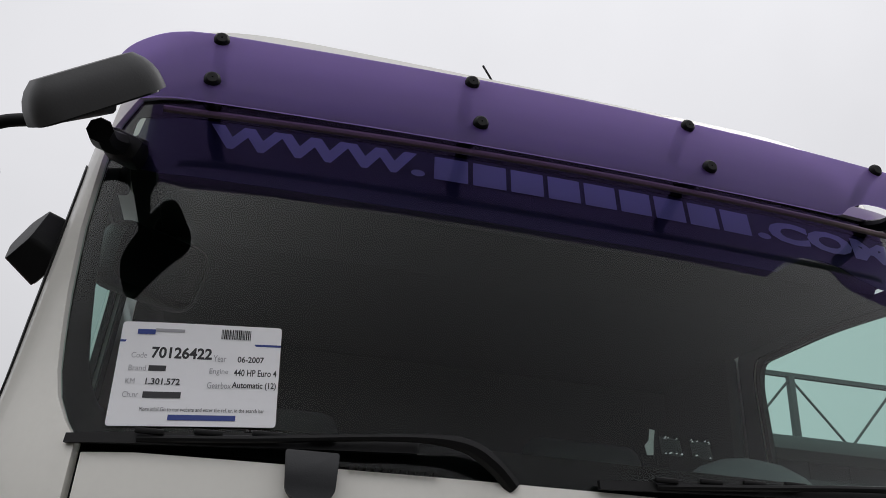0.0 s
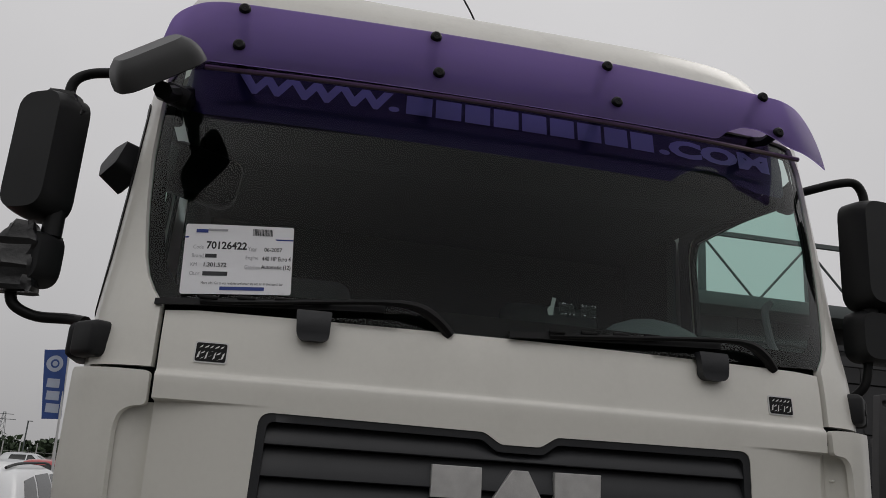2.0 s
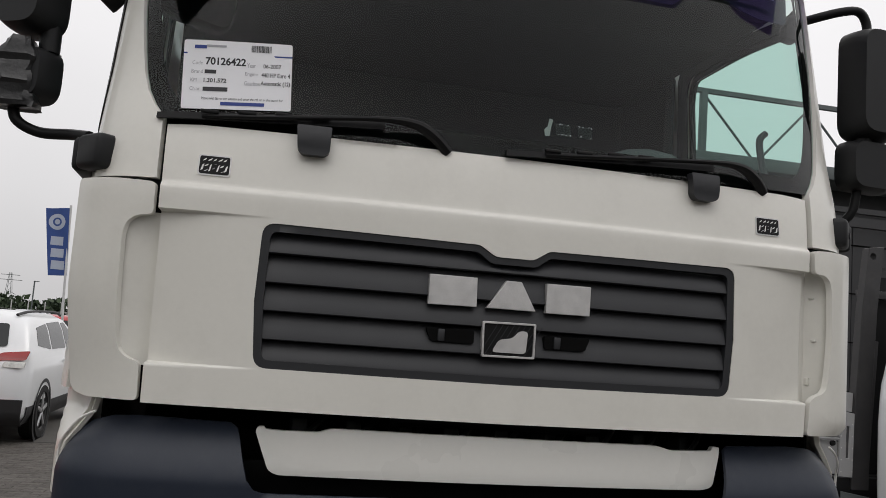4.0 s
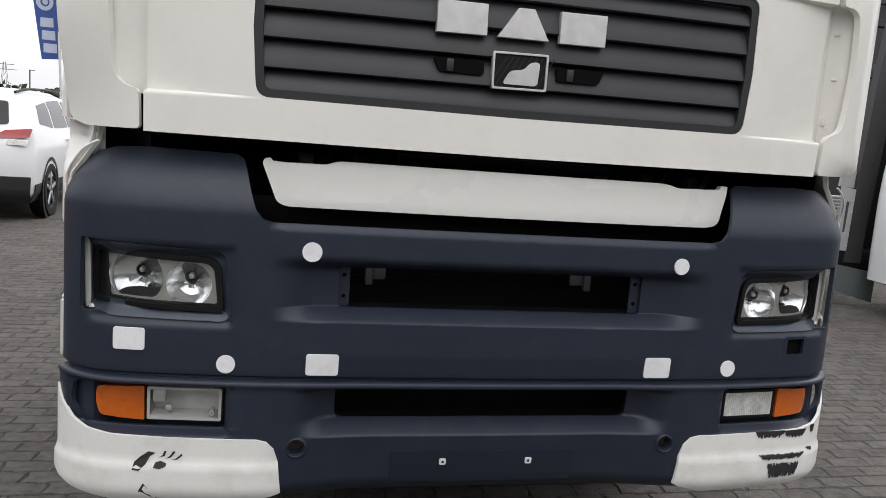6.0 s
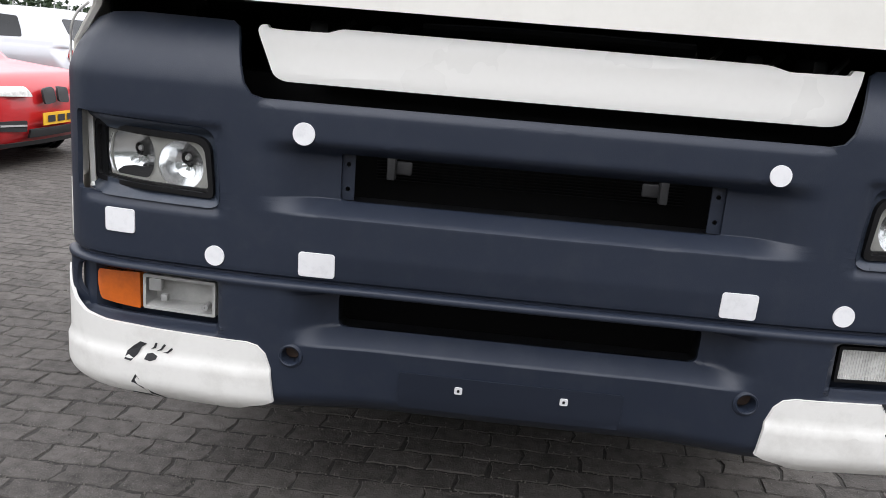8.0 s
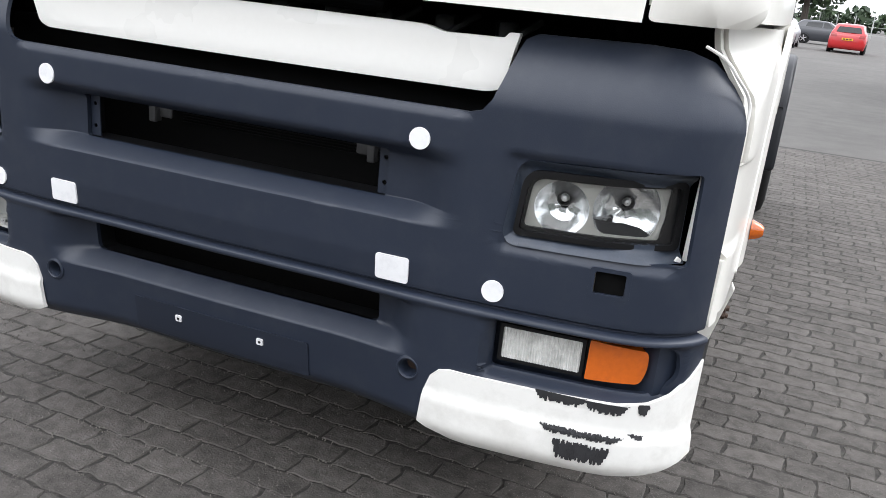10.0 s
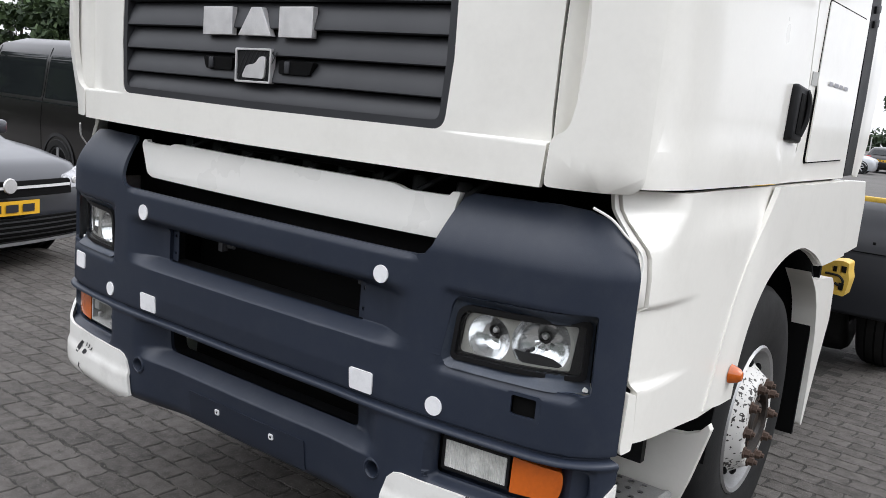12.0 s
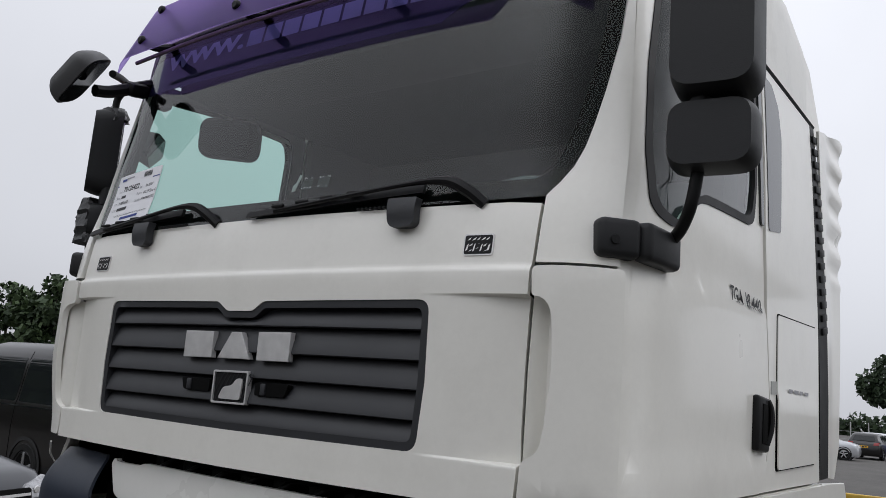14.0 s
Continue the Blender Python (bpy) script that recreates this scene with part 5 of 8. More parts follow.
    part("flange_foot", sheet(rpoly([(0.180, 0.960), (0.205, 0.952), (0.216, 0.835), (0.212, 0.806), (0.178, 0.800), (0.174, 0.822)], 0.006), [], lambda y, z, d: fender_fn(y, z, d - 0.004), 0.02, 0.03, 0.02), M_WHITE, fend, bevel=0.004)
    lipline = [bump_smooth(sg * BX(1.10), 1.404, 0.012), bump_smooth(sg * BX(1.14), 1.382, 0.010), bump_smooth(sg * BX(1.165), 1.350, 0.006), bump_smooth(sg * B_END, 1.295, 0.005), bump_smooth(sg * B_END, 1.20, 0.005), bump_smooth(sg * B_END, 1.0, 0.005), bump_smooth(sg * B_END, 0.81, 0.005)]
    part("edge_lip", tube(lipline, 0.0035, 6), M_STRIP, fend)
    outer = [(p.x, p.y) for p in smooth_line([(0.690, 0.790, 0), (0.741, 0.892, 0), (0.787, 1.015, 0), (0.858, 1.144, 0), (0.963, 1.275, 0), (1.060, 1.385, 0), (1.110, 1.444, 0)], 4)]
    flare = outer + [(2.195, 1.444), (2.375, 1.103), (2.15, 1.099), (1.955, 1.099)] + [(y + 0.003 * (1 if y > 1.5 else -1), z + 0.003) for y, z in reversed(arc[:-1])]
    part("arch_flare", sheet(flare, [], lambda y, z, d, sg=sg: Vector((sg * (XF + 0.004 + 0.010 * lip(y - 0.55 - 0.42 * (z - 0.4), 0.12) - d), y, z)), 0.04, 0.04, 0.018), M_WHITE, fend, bevel=0.006, segs=3)
    part("fender_rear", sheet([(2.39, 1.100), (2.56, 1.098), (2.775, 1.105), (2.77, 1.33), (2.70, 1.43), (2.21, 1.446)], [], side_yz(sg * (XF - 0.004)), 0, 0, 0.02), M_WHITE, truck, "white panel behind the wheel arch", bevel=0.004)
    part("mudguard", sheet(rpoly([(1.86, 1.086), (1.90, 1.060), (1.99, 1.030), (2.33, 1.005), (2.40, 0.96), (2.43, 0.80), (2.32, 0.58), (2.215, 0.33), (2.19, 0.34), (2.195, 0.55), (2.165, 0.76), (2.10, 0.90), (2.02, 0.985), (1.93, 1.04)], 0.03, 3), [], side_yz(sg * (XF - 0.008)), 0.05, 0.05, 0.10), M_WHITE, truck, "white rear half of the front mudguard", bevel=0.012, segs=3)
    liner = []
    for k in range(19):
        t = math.pi * (1.0 - 0.98 * k / 18)
        y, z = 1.545 + 0.665 * math.cos(t), 0.56 + 0.655 * math.sin(t)
        liner.append([Vector((sg * 0.70, y, z)), Vector((sg * 1.205, y, z)), Vector((sg * 1.205, 1.55 + (y - 1.55) * 1.02, 0.545 + (z - 0.545) * 1.02)), Vector((sg * 0.70, 1.55 + (y - 1.55) * 1.02, 0.545 + (z - 0.545) * 1.02))])
    part("arch_liner", loft(liner), M_GAP, truck, "black wheel arch liner")
    part("arch_wall", sheet([(0.80, 0.40), (2.15, 0.40), (2.15, 1.2), (0.80, 1.2)], [], side_yz(sg * 0.70), 0, 0, 0.02), M_GAP, truck)
    mk = part("side_marker", lathe([(0.038, 0.002), (0.036, 0.014), (0.026, 0.022), (0.004, 0.030), (0.0, 0.031)], Matrix.Translation((sg * 1.243, 0.872, 0.872)) @ pose(0, 0, 0, 0, 0, 0 if sg > 0 else 180), 18), M_ORANGE, truck, "round amber side marker lamp")
    # step box
    part("step_wall", sheet([(0.80 * sg, 0.44), (1.165 * sg, 0.44), (1.19 * sg, 0.52), (1.236 * sg, 0.705), (1.226 * sg, 0.722), (1.20 * sg, 0.690), (1.16 * sg, 0.672), (1.10 * sg, 0.664), (0.80 * sg, 0.72)], [], lambda s, z, d: Vector((s, 0.785 + d, z)), 0.05, 0.05, 0.03), M_WHITE, truck, "white wall between step and wheel", bevel=0.005)
    # added near-black sheet; stands in for the shade seen through the lamp slot
    part("lamp_slot_dark", sheet([(0.26, 0.80), (0.80, 0.80), (0.80, 1.42), (0.26, 1.42)], [], side_yz(sg * 0.90), 0, 0, 0.02), M_GAP, truck)
    # added near-black sheet; hides the panel's white inner face
    part("bay_sheet", sheet([(0.20, 1.20), (1.25, 1.20), (1.25, 1.465), (0.20, 1.465)], [], side_yz(sg * 1.10), 0, 0, 0.008), M_GAP, truck, "near-black sheet inside the side panel")
    part("step_inner", sheet([(0.28, 0.46), (0.80, 0.46), (0.80, 0.79), (0.28, 0.79)], [], side_yz(sg * 0.88), 0, 0, 0.02), M_WHITE, truck)
    holes_ = [circle(0.90 + 0.042 * i + 0.01 * (j % 2), 0.345 + 0.05 * j, 0.011, 8) for i in range(5) for j in range(9)]
    step = part("step_tread", sheet([(0.86, 0.30), (1.105, 0.30), (1.135, 0.765), (0.86, 0.765)], holes_ if sg > 0 else [], lambda s, z, d, sg=sg: Vector((sg * s, z, 0.478 - d)), 0, 0, 0.006), M_STEEL, truck, "perforated galvanised step tread", smooth=20)
    part("step_edge", tube([(sg * 1.11, 0.30, 0.470), (sg * 1.14, 0.765, 0.470)], 0.014, 8, 1), M_STEEL, step)

# ---------------------------------------------------------------- wheels
def truck_wheel(x, y, sg, twin=False):
    base = Matrix.Translation((x, y, 0.525)) @ pose(0, 0, 0, 0, 0, 0 if sg > 0 else 180)
    tyre = [(-0.28, 0.30), (-0.29, 0.40), (-0.275, 0.49), (-0.24, 0.520), (-0.15, 0.525), (-0.05, 0.520), (-0.015, 0.490), (0.0, 0.42), (-0.006, 0.345), (-0.02, 0.295), (-0.04, 0.282)]
    wheel = part("wheel", lathe(tyre, base, 64), M_RUBBER, truck, "worn black truck tyre on a steel rim")
    for r in (-0.09, -0.15, -0.21):
        part("tread_groove", lathe([(r - 0.006, 0.5262), (r + 0.006, 0.5262)], base, 48), M_GAP, wheel)
    part("rim", lathe([(-0.020, 0.292), (-0.012, 0.284), (-0.018, 0.270), (-0.06, 0.262), (-0.10, 0.252), (-0.135, 0.240)], base, 48), M_STEEL, wheel, "metal rim flange")
    base = base @ Matrix.Translation((-0.025, 0, 0)) @ Matrix.Diagonal((1.0, 0.92, 0.92, 1.0))
    if not twin:
        part("wheel_disc", lathe([(-0.11, 0.268), (-0.07, 0.262), (-0.035, 0.246), (0.010, 0.206), (0.034, 0.190), (0.040, 0.182), (0.040, 0.140), (0.030, 0.135)], base, 48), M_RIM, wheel, "white flaking wheel disc")
        part("hub", lathe([(0.030, 0.142), (0.045, 0.134), (0.040, 0.122), (0.012, 0.116), (0.004, 0.092), (0.020, 0.084), (0.036, 0.078), (0.042, 0.066), (0.030, 0.060), (0.026, 0.001)], base, 32), M_HUB, wheel, "rusty black hub")
        for k in range(10):
            t = 2 * math.pi * (k + 0.5) / 10
            part("hub_bolt", lathe([(0.004, 0.012), (0.018, 0.011), (0.020, 0.002)], base @ Matrix.Translation((0.004, 0.100 * math.cos(t), 0.100 * math.sin(t))), 6), M_RUST, wheel)
        for k in range(10):
            t = 2 * math.pi * k / 10
            nm = base @ Matrix.Translation((0.04, 0.162 * math.cos(t), 0.162 * math.sin(t)))
            part("wheel_nut", merge(lathe([(0.0, 0.026), (0.006, 0.025), (0.006, 0.019), (0.024, 0.018), (0.026, 0.012)], nm, 6), lathe([(0.022, 0.011), (0.036, 0.010), (0.037, 0.002)], nm, 8)), M_RUST, wheel)
        for k in range(10):
            t = 2 * math.pi * (k + 0.5) / 10
            part("hand_hole", box(0.02, 0.045, 0.028, base @ Matrix.Translation((-0.018, 0.238 * math.cos(t), 0.238 * math.sin(t))) @ pose(0, 0, 0, math.degrees(t) + 90, 0, 0), 0.01), M_GAP, wheel)
    else:
        part("wheel_dish", lathe([(-0.11, 0.268), (-0.13, 0.20), (-0.14, 0.15), (-0.10, 0.13), (-0.06, 0.12), (-0.05, 0.001)], base, 32), M_RUST, wheel)
        part("inner_tyre", lathe([(a - 0.33, r) for a, r in tyre], base, 40), M_RUBBER, wheel)


truck_wheel(1.178, 1.515, 1)
truck_wheel(-1.178, 1.515, -1)
truck_wheel(1.285, 5.13, 1, True)
truck_wheel(-1.285, 5.13, -1, True)

# ---------------------------------------------------------------- chassis behind the cab
M_BOX = surface("dark_blue_grey_box", (0.013, 0.014, 0.017), 0.5, vary=0.12, scale=3, fine=180, bump=0.08, spec=0.3)
for sg in (1, -1):
    part("frame_rail", box(0.08, 5.6, 0.26, pose(sg * 0.40, 3.4, 0.86), 0.008), M_BLACK, truck, "black chassis rail")
    arch_in = [(5.13 + 0.60 * math.cos(t), 0.53 + 0.60 * math.sin(t)) for t in [math.pi * (0.12 + 0.84 * k / 16) for k in range(17)]]
    guard = [(4.45, 0.44), (4.45, 0.86), (4.465, 0.885), (4.47, 0.90), (4.50, 0.985), (4.56, 1.035), (4.70, 1.155), (4.85, 1.195), (5.13, 1.215), (5.42, 1.185), (5.66, 1.06), (5.80, 0.86), (5.82, 0.70)] + arch_in + [(4.52, 0.44)]
    mg = part("rear_mudguard", sheet(guard, [], lambda y, z, d, sg=sg: Vector((sg * (1.295 - d), y, z)), 0, 0, 0.70), M_BOX, truck, "dark grey moulded rear wheel mudguard", bevel=0.03, segs=3)
    part("guard_groove", box(0.66, 0.006, 0.008, pose(sg * 0.94, 4.450, 0.885)), M_GAP, mg)
    part("guard_latch", box(0.045, 0.03, 0.10, pose(sg * 1.175, 4.495, 1.005, -35, 0, 0), 0.008), M_BLACK, mg, "black rubber latch")
    part("latch_bow", tube([(sg * 1.155, 4.50, 1.05), (sg * 1.175, 4.52, 1.085), (sg * 1.195, 4.50, 1.05)], 0.008, 6), M_BLACK, mg)
    part("guard_plug", box(0.02, 0.006, 0.02, pose(sg * 1.06, 4.448, 0.955), 0.004), M_GAP, mg)
    part("arch_flap", box(0.50, 0.02, 0.80, pose(sg * 0.95, 2.155, 0.70)), M_GAP, truck, "black flap behind the front wheel")
# plain block added out of sight; stops light leaking beneath the truck
part("underbody_blocker", box(1.5, 3.4, 0.36, pose(0, 2.45, 0.53), 0.03), M_GAP, truck, "unseen near-black block that keeps light from under the cab")
part("catwalk", box(1.5, 2.6, 0.03, pose(0, 4.0, 1.03), 0.004), M_STEEL, truck, "metal catwalk on the chassis")
part("yellow_edge_bar", box(1.9, 0.05, 0.035, pose(0.25, 4.60, 1.235, 0, 0, 3), 0.006), M_YELLOW, truck, "pale yellow edge bar across the chassis")
part("cab_rear_wall", box(2.36, 0.05, 1.6, pose(0, 2.18, 2.2)), M_WHITE, truck)
part("cab_floor", box(2.30, 1.95, 0.04, pose(0, 1.15, 1.47)), M_BLACK, truck)

chock = thing("wheel_chock", "yellow plastic wheel chock hung behind the cab", "wheel chock", at=(0, 0, 0))
ch = sheet(rpoly([(1.10, 0.872), (1.218, 0.862), (1.230, 0.950), (1.220, 0.985), (1.218, 1.028), (1.19, 1.036), (1.10, 1.024)], 0.010), [rpoly([(1.182, 0.975), (1.210, 0.974), (1.210, 1.010), (1.182, 1.011)], 0.004), rpoly([(1.180, 0.888), (1.208, 0.885), (1.210, 0.925), (1.182, 0.928)], 0.004), rpoly([(1.150, 0.890), (1.168, 0.889), (1.168, 0.922), (1.150, 0.922)], 0.003), rpoly([(1.145, 0.975), (1.168, 0.975), (1.168, 1.005), (1.145, 1.005)], 0.003)], lambda x, z, d: Vector((x, 2.70 + d, z)), 0, 0, 0.14)
part("chock_body", ch, M_YELLOW, chock, bevel=0.004)
part("chock_core", box(0.10, 0.08, 0.13, pose(1.155, 2.77, 0.945)), M_BLACK, chock)
part("chock_cable", tube([(1.12, 2.694, 0.965), (1.15, 2.690, 0.965), (1.185, 2.690, 0.960), (1.205, 2.690, 0.935), (1.19, 2.690, 0.915), (1.17, 2.690, 0.925)], 0.006, 6), M_BLACK, chock)

# ---------------------------------------------------------------- cabin
cabin = part("dashboard", loft([[Vector((x, y, z)) for y, z in ((0.26 + 0.06 * x * x, 1.9), (0.26 + 0.06 * x * x, 2.17), (0.34, 2.195), (0.55, 2.19), (0.68, 2.15), (0.72, 2.0), (0.70, 1.6))] for x in [-1.08 + 0.12 * k for k in range(19)]]), M_CABIN, truck, "dark grey dashboard")
hood = []
for k in range(9):
    t = -1 + 2 * k / 8
    w = math.sqrt(max(0.02, 1 - t * t))
    hood.append([Vector((0.66 + 0.30 * t, 0.62 + 0.16 * w * math.cos(a) - 0.05, 2.15 + 0.27 * w * max(0, math.sin(a)))) for a in [math.pi * j / 10 for j in range(11)]])
part("instrument_hood", loft(hood, cap=False, closed=False), M_CABIN_LIGHT, cabin, "rounded instrument hood")
part("steering_wheel", lathe([(0.0 + 0.018 * math.cos(a), 0.225 + 0.018 * math.sin(a)) for a in [2 * math.pi * j / 10 for j in range(11)]], Matrix.Translation((0.62, 0.88, 2.27)) @ pose(0, 0, 0, 0, 55, 90), 36), M_BLACK, truck, "black steering wheel")
part("grab_handle", tube([(1.07, 0.40, 2.30), (1.05, 0.41, 2.34), (1.04, 0.43, 2.46), (1.07, 0.44, 2.50)], 0.013, 8), M_CABIN_LIGHT, truck, "grey grab handle on the pillar")
for x in (-0.62, 0.62):
    seat = part("cab_seat", box(0.52, 0.52, 0.18, pose(x, 1.30, 1.95, 6, 0, 0), 0.06, 3), M_CABIN_LIGHT, truck, "grey fabric cab seat")
    part("backrest", box(0.50, 0.16, 0.72, pose(x, 1.58, 2.30, -10, 0, 0), 0.07, 3), M_CABIN_LIGHT, seat)
part("bunk_curtain", box(2.1, 0.04, 1.25, pose(0, 1.72, 2.30)), M_CABIN, truck, "dark curtain in front of the bunk")
part("headliner", box(2.21, 1.75, 0.03, pose(0, 1.28, 2.975)), M_CABIN, truck)
part("upper_shelf", box(2.05, 0.35, 0.10, pose(0, 0.55, 2.94), 0.02), M_CABIN, truck)
for sg in (1, -1):
    part("door_trim", sheet([(0.30, 1.50), (1.28, 1.50), (1.28, 2.30), (0.62, 2.26), (0.45, 2.17), (0.30, 2.19)], [], side_yz(sg * 1.15), 0, 0, 0.03), M_CABIN, truck)
    part("b_pillar_trim", box(0.06, 0.55, 1.45, pose(sg * 1.10, 1.53, 2.25), 0.02), M_CABIN, truck)

# ---------------------------------------------------------------- mirrors
def side_mirrors(sg, taped):
    mx, mw, lw, zm, zl = (1.412, 0.170, 0.155, 2.660, 2.338) if taped else (1.357, 0.218, 0.222, 2.663, 2.368)
    arm = part("mirror_bracket", box(0.112, 0.085, 0.098, pose(sg * (1.172 if taped else 1.150), 0.150, 2.098, 0, 0, sg * 48), 0.018, 3), M_MIRROR_CASE, truck, "black mirror arm bracket on the pillar")
    part("bracket_rear", box(0.055, 0.19, 0.098, pose(sg * (1.228 if taped else 1.215), 0.265, 2.096, 0, 0, -sg * 3), 0.018, 3), M_MIRROR_CASE, arm)
    part("bracket_button", lathe([(0.0, 0.001), (0.0, 0.011), (0.004, 0.012)], Matrix.Translation((sg * 1.175, 0.105, 2.09)) @ pose(0, 0, 0, 0, 0, 90 + sg * 48), 12), M_BLACK, arm)
    lower = [(1.215, 0.20, 2.150), (1.28, 0.27, 2.164), (1.378, 0.32, 2.170), (1.440, 0.32, 2.195), (1.458, 0.32, 2.236), (1.460, 0.32, 2.30)] if taped else [(1.225, 0.33, 2.125), (1.262, 0.30, 2.150), (1.300, 0.26, 2.20), (1.318, 0.255, 2.29)]
    part("lower_arm", tube([(sg * x, y, z) for x, y, z in lower], 0.016, 10), M_BLACK, arm)
    yo = 0.08 if taped else 0.0
    yaw = sg * 6 if not taped else -30
    low = part("wide_angle_mirror", shell(lw, 0.165 if taped else 0.180, 0.085, 0.055, Matrix.Translation((sg * (mx - 0.008), 0.285 + yo, zl)) @ pose(0, 0, 0, 0, 0, 180 + yaw), 0.55), M_MIRROR_CASE, truck, "black wide-angle mirror housing")
    part("mirror_glass", box(lw - 0.035, 0.004, 0.14, Matrix.Translation((sg * (mx - 0.008), 0.291 + yo, zl + 0.006)) @ pose(0, 0, 0, 0, 0, yaw), 0.001), M_REFLECT, low)
    main = part("main_mirror", shell(mw, 0.402, 0.12, 0.065, Matrix.Translation((sg * mx, 0.290 + yo, zm)) @ pose(0, 0, 0, 0, 0, 180 + yaw), 0.5), M_MIRROR_CASE, truck, "tall black main mirror housing")
    part("mirror_glass", box(mw - 0.035, 0.004, 0.34, Matrix.Translation((sg * mx, 0.296 + yo, zm)) @ pose(0, 0, 0, 0, 0, yaw), 0.001), M_REFLECT, main)
    part("mirror_neck", tube([(sg * (mx - 0.030), 0.245 + yo, 2.41), (sg * (mx - 0.030), 0.245 + yo, 2.50)], 0.030, 10, 1), M_MIRROR_CASE, main)
    upper = [(1.10, 0.10, 2.90), (1.18, 0.19, 2.925), (1.275, 0.28, 2.945), (1.362, 0.32, 2.945), (1.404, 0.32, 2.910), (1.410, 0.32, 2.845)] if taped else [(1.08, 0.36, 2.885), (1.16, 0.30, 2.908), (1.24, 0.26, 2.930), (1.305, 0.25, 2.938), (1.338, 0.25, 2.90), (1.342, 0.25, 2.84)]
    part("upper_arm", tube([(sg * x, y, z) for x, y, z in upper], 0.016, 10), M_BLACK, arm)
    part("arm_foot", box(0.06, 0.06, 0.09, pose(sg * 1.105, 0.36, 2.875, 0, sg * 10, 0), 0.014), M_BLACK, arm)
    if taped:
        rng = random.Random(11)
        rings = []
        for k in range(15):
            z = 2.235 + 0.205 * k / 14
            f = 1.0 + 0.06 * rng.uniform(-1, 1)
            top = 1 - 0.55 * smoothstep((k - 9) / 5)
            rings.append([Vector((sg * 1.450 + x * f * top + rng.uniform(-0.006, 0.006), 0.315 + y * f + rng.uniform(-0.006, 0.006), z + rng.uniform(-0.005, 0.005))) for x, y in rounded_ring(0.125, 0.10, 0.03, 4)])
        part("tape_wrap", loft(rings), M_TAPE, low, "crumpled black tape round the mirror", smooth=20)
        rings = []
        for k in range(7):
            z = 2.80 + 0.070 * k / 6
            rings.append([Vector((sg * 1.424 + x * (1 - 0.5 * (k / 6) ** 2) + rng.uniform(-0.005, 0.005), 0.33 + y + rng.uniform(-0.005, 0.005), z + rng.uniform(-0.006, 0.006))) for x, y in rounded_ring(0.15, 0.09, 0.04, 4)])
        part("tape_cap", loft(rings), M_TAPE, main, smooth=20)


side_mirrors(1, False)
side_mirrors(-1, True)
axis = Vector((0.25, 0.03, 0.195)).normalized()
down = Vector((0.25, 0.55, -0.8))
down = (down - axis * down.dot(axis)).normalized()
third = axis.cross(down)
fm = Matrix.Translation((-1.093, -0.020, 2.822)) @ Matrix((( axis.x, down.x, third.x), (axis.y, down.y, third.y), (axis.z, down.z, third.z))).to_4x4() @ pose(0, 0, 0, 0, 0, 180)
front_mirror = part("front_mirror", shell(0.255, 0.165, 0.080, 0.055, fm, 0.75), M_MIRROR_GREY, truck, "weathered grey front-view mirror housing")
part("mirror_glass", loft([[fm @ Vector((x, -0.004, z)) for x, z in rounded_ring(0.232, 0.146, 0.05)], [fm @ Vector((x, 0.002, z)) for x, z in rounded_ring(0.232, 0.146, 0.05)]]), M_CARGLASS, front_mirror)
part("front_mirror_arm", tube([(-1.04, 0.30, 2.92), (-1.07, 0.20, 2.87), (-1.09, 0.10, 2.82), (-1.09, 0.03, 2.80)], 0.026, 8), M_BLACK, front_mirror)
part("arm_clamp", box(0.09, 0.09, 0.06, pose(-1.07, 0.20, 2.86, 10, 20, 0), 0.02), M_BLACK, front_mirror)
kn = Vector((0.78, 0.52, -0.35)).normalized()
ku = Vector((-kn.y, kn.x, 0)).normalized()
kv = kn.cross(ku)
kerb_outline = rpoly([(0.15, 0.0), (0.07, 0.115), (-0.10, 0.13), (-0.12, -0.05), (0.03, -0.13)], 0.03, 4)


def kerb_fn(u, v, d):
    return Vector((-1.205, 0.42, 2.665)) + ku * u * (0.62 - 1.4 * d) + kv * v * (0.62 - 1.4 * d) - kn * d


kerb = part("kerb_mirror", sheet(kerb_outline, [], kerb_fn, 0, 0, 0.08), M_MIRROR_CASE, truck, "black kerb mirror beside the passenger door", bevel=0.02, segs=3)
part("mirror_glass", sheet([(u * 0.92, v * 0.92) for u, v in kerb_outline], [], lambda u, v, d: kerb_fn(u, v, 0) + kn * (0.003 - d), 0, 0, 0.002), M_KERBGLASS, kerb)
im = Matrix.Translation((-1.035, 0.70, 2.785)) @ pose(0, 0, 0, 10, 4, 28)
inside = part("cabin_mirror", shell(0.29, 0.19, 0.09, 0.06, im @ pose(0, 0, 0, 0, 0, 180), 0.65), M_BLACK, truck, "dark mirror hung inside the passenger window")
part("cabin_mirror_stub", box(0.07, 0.05, 0.09, im @ pose(0.02, 0.03, 0.11), 0.015), M_BLACK, inside)

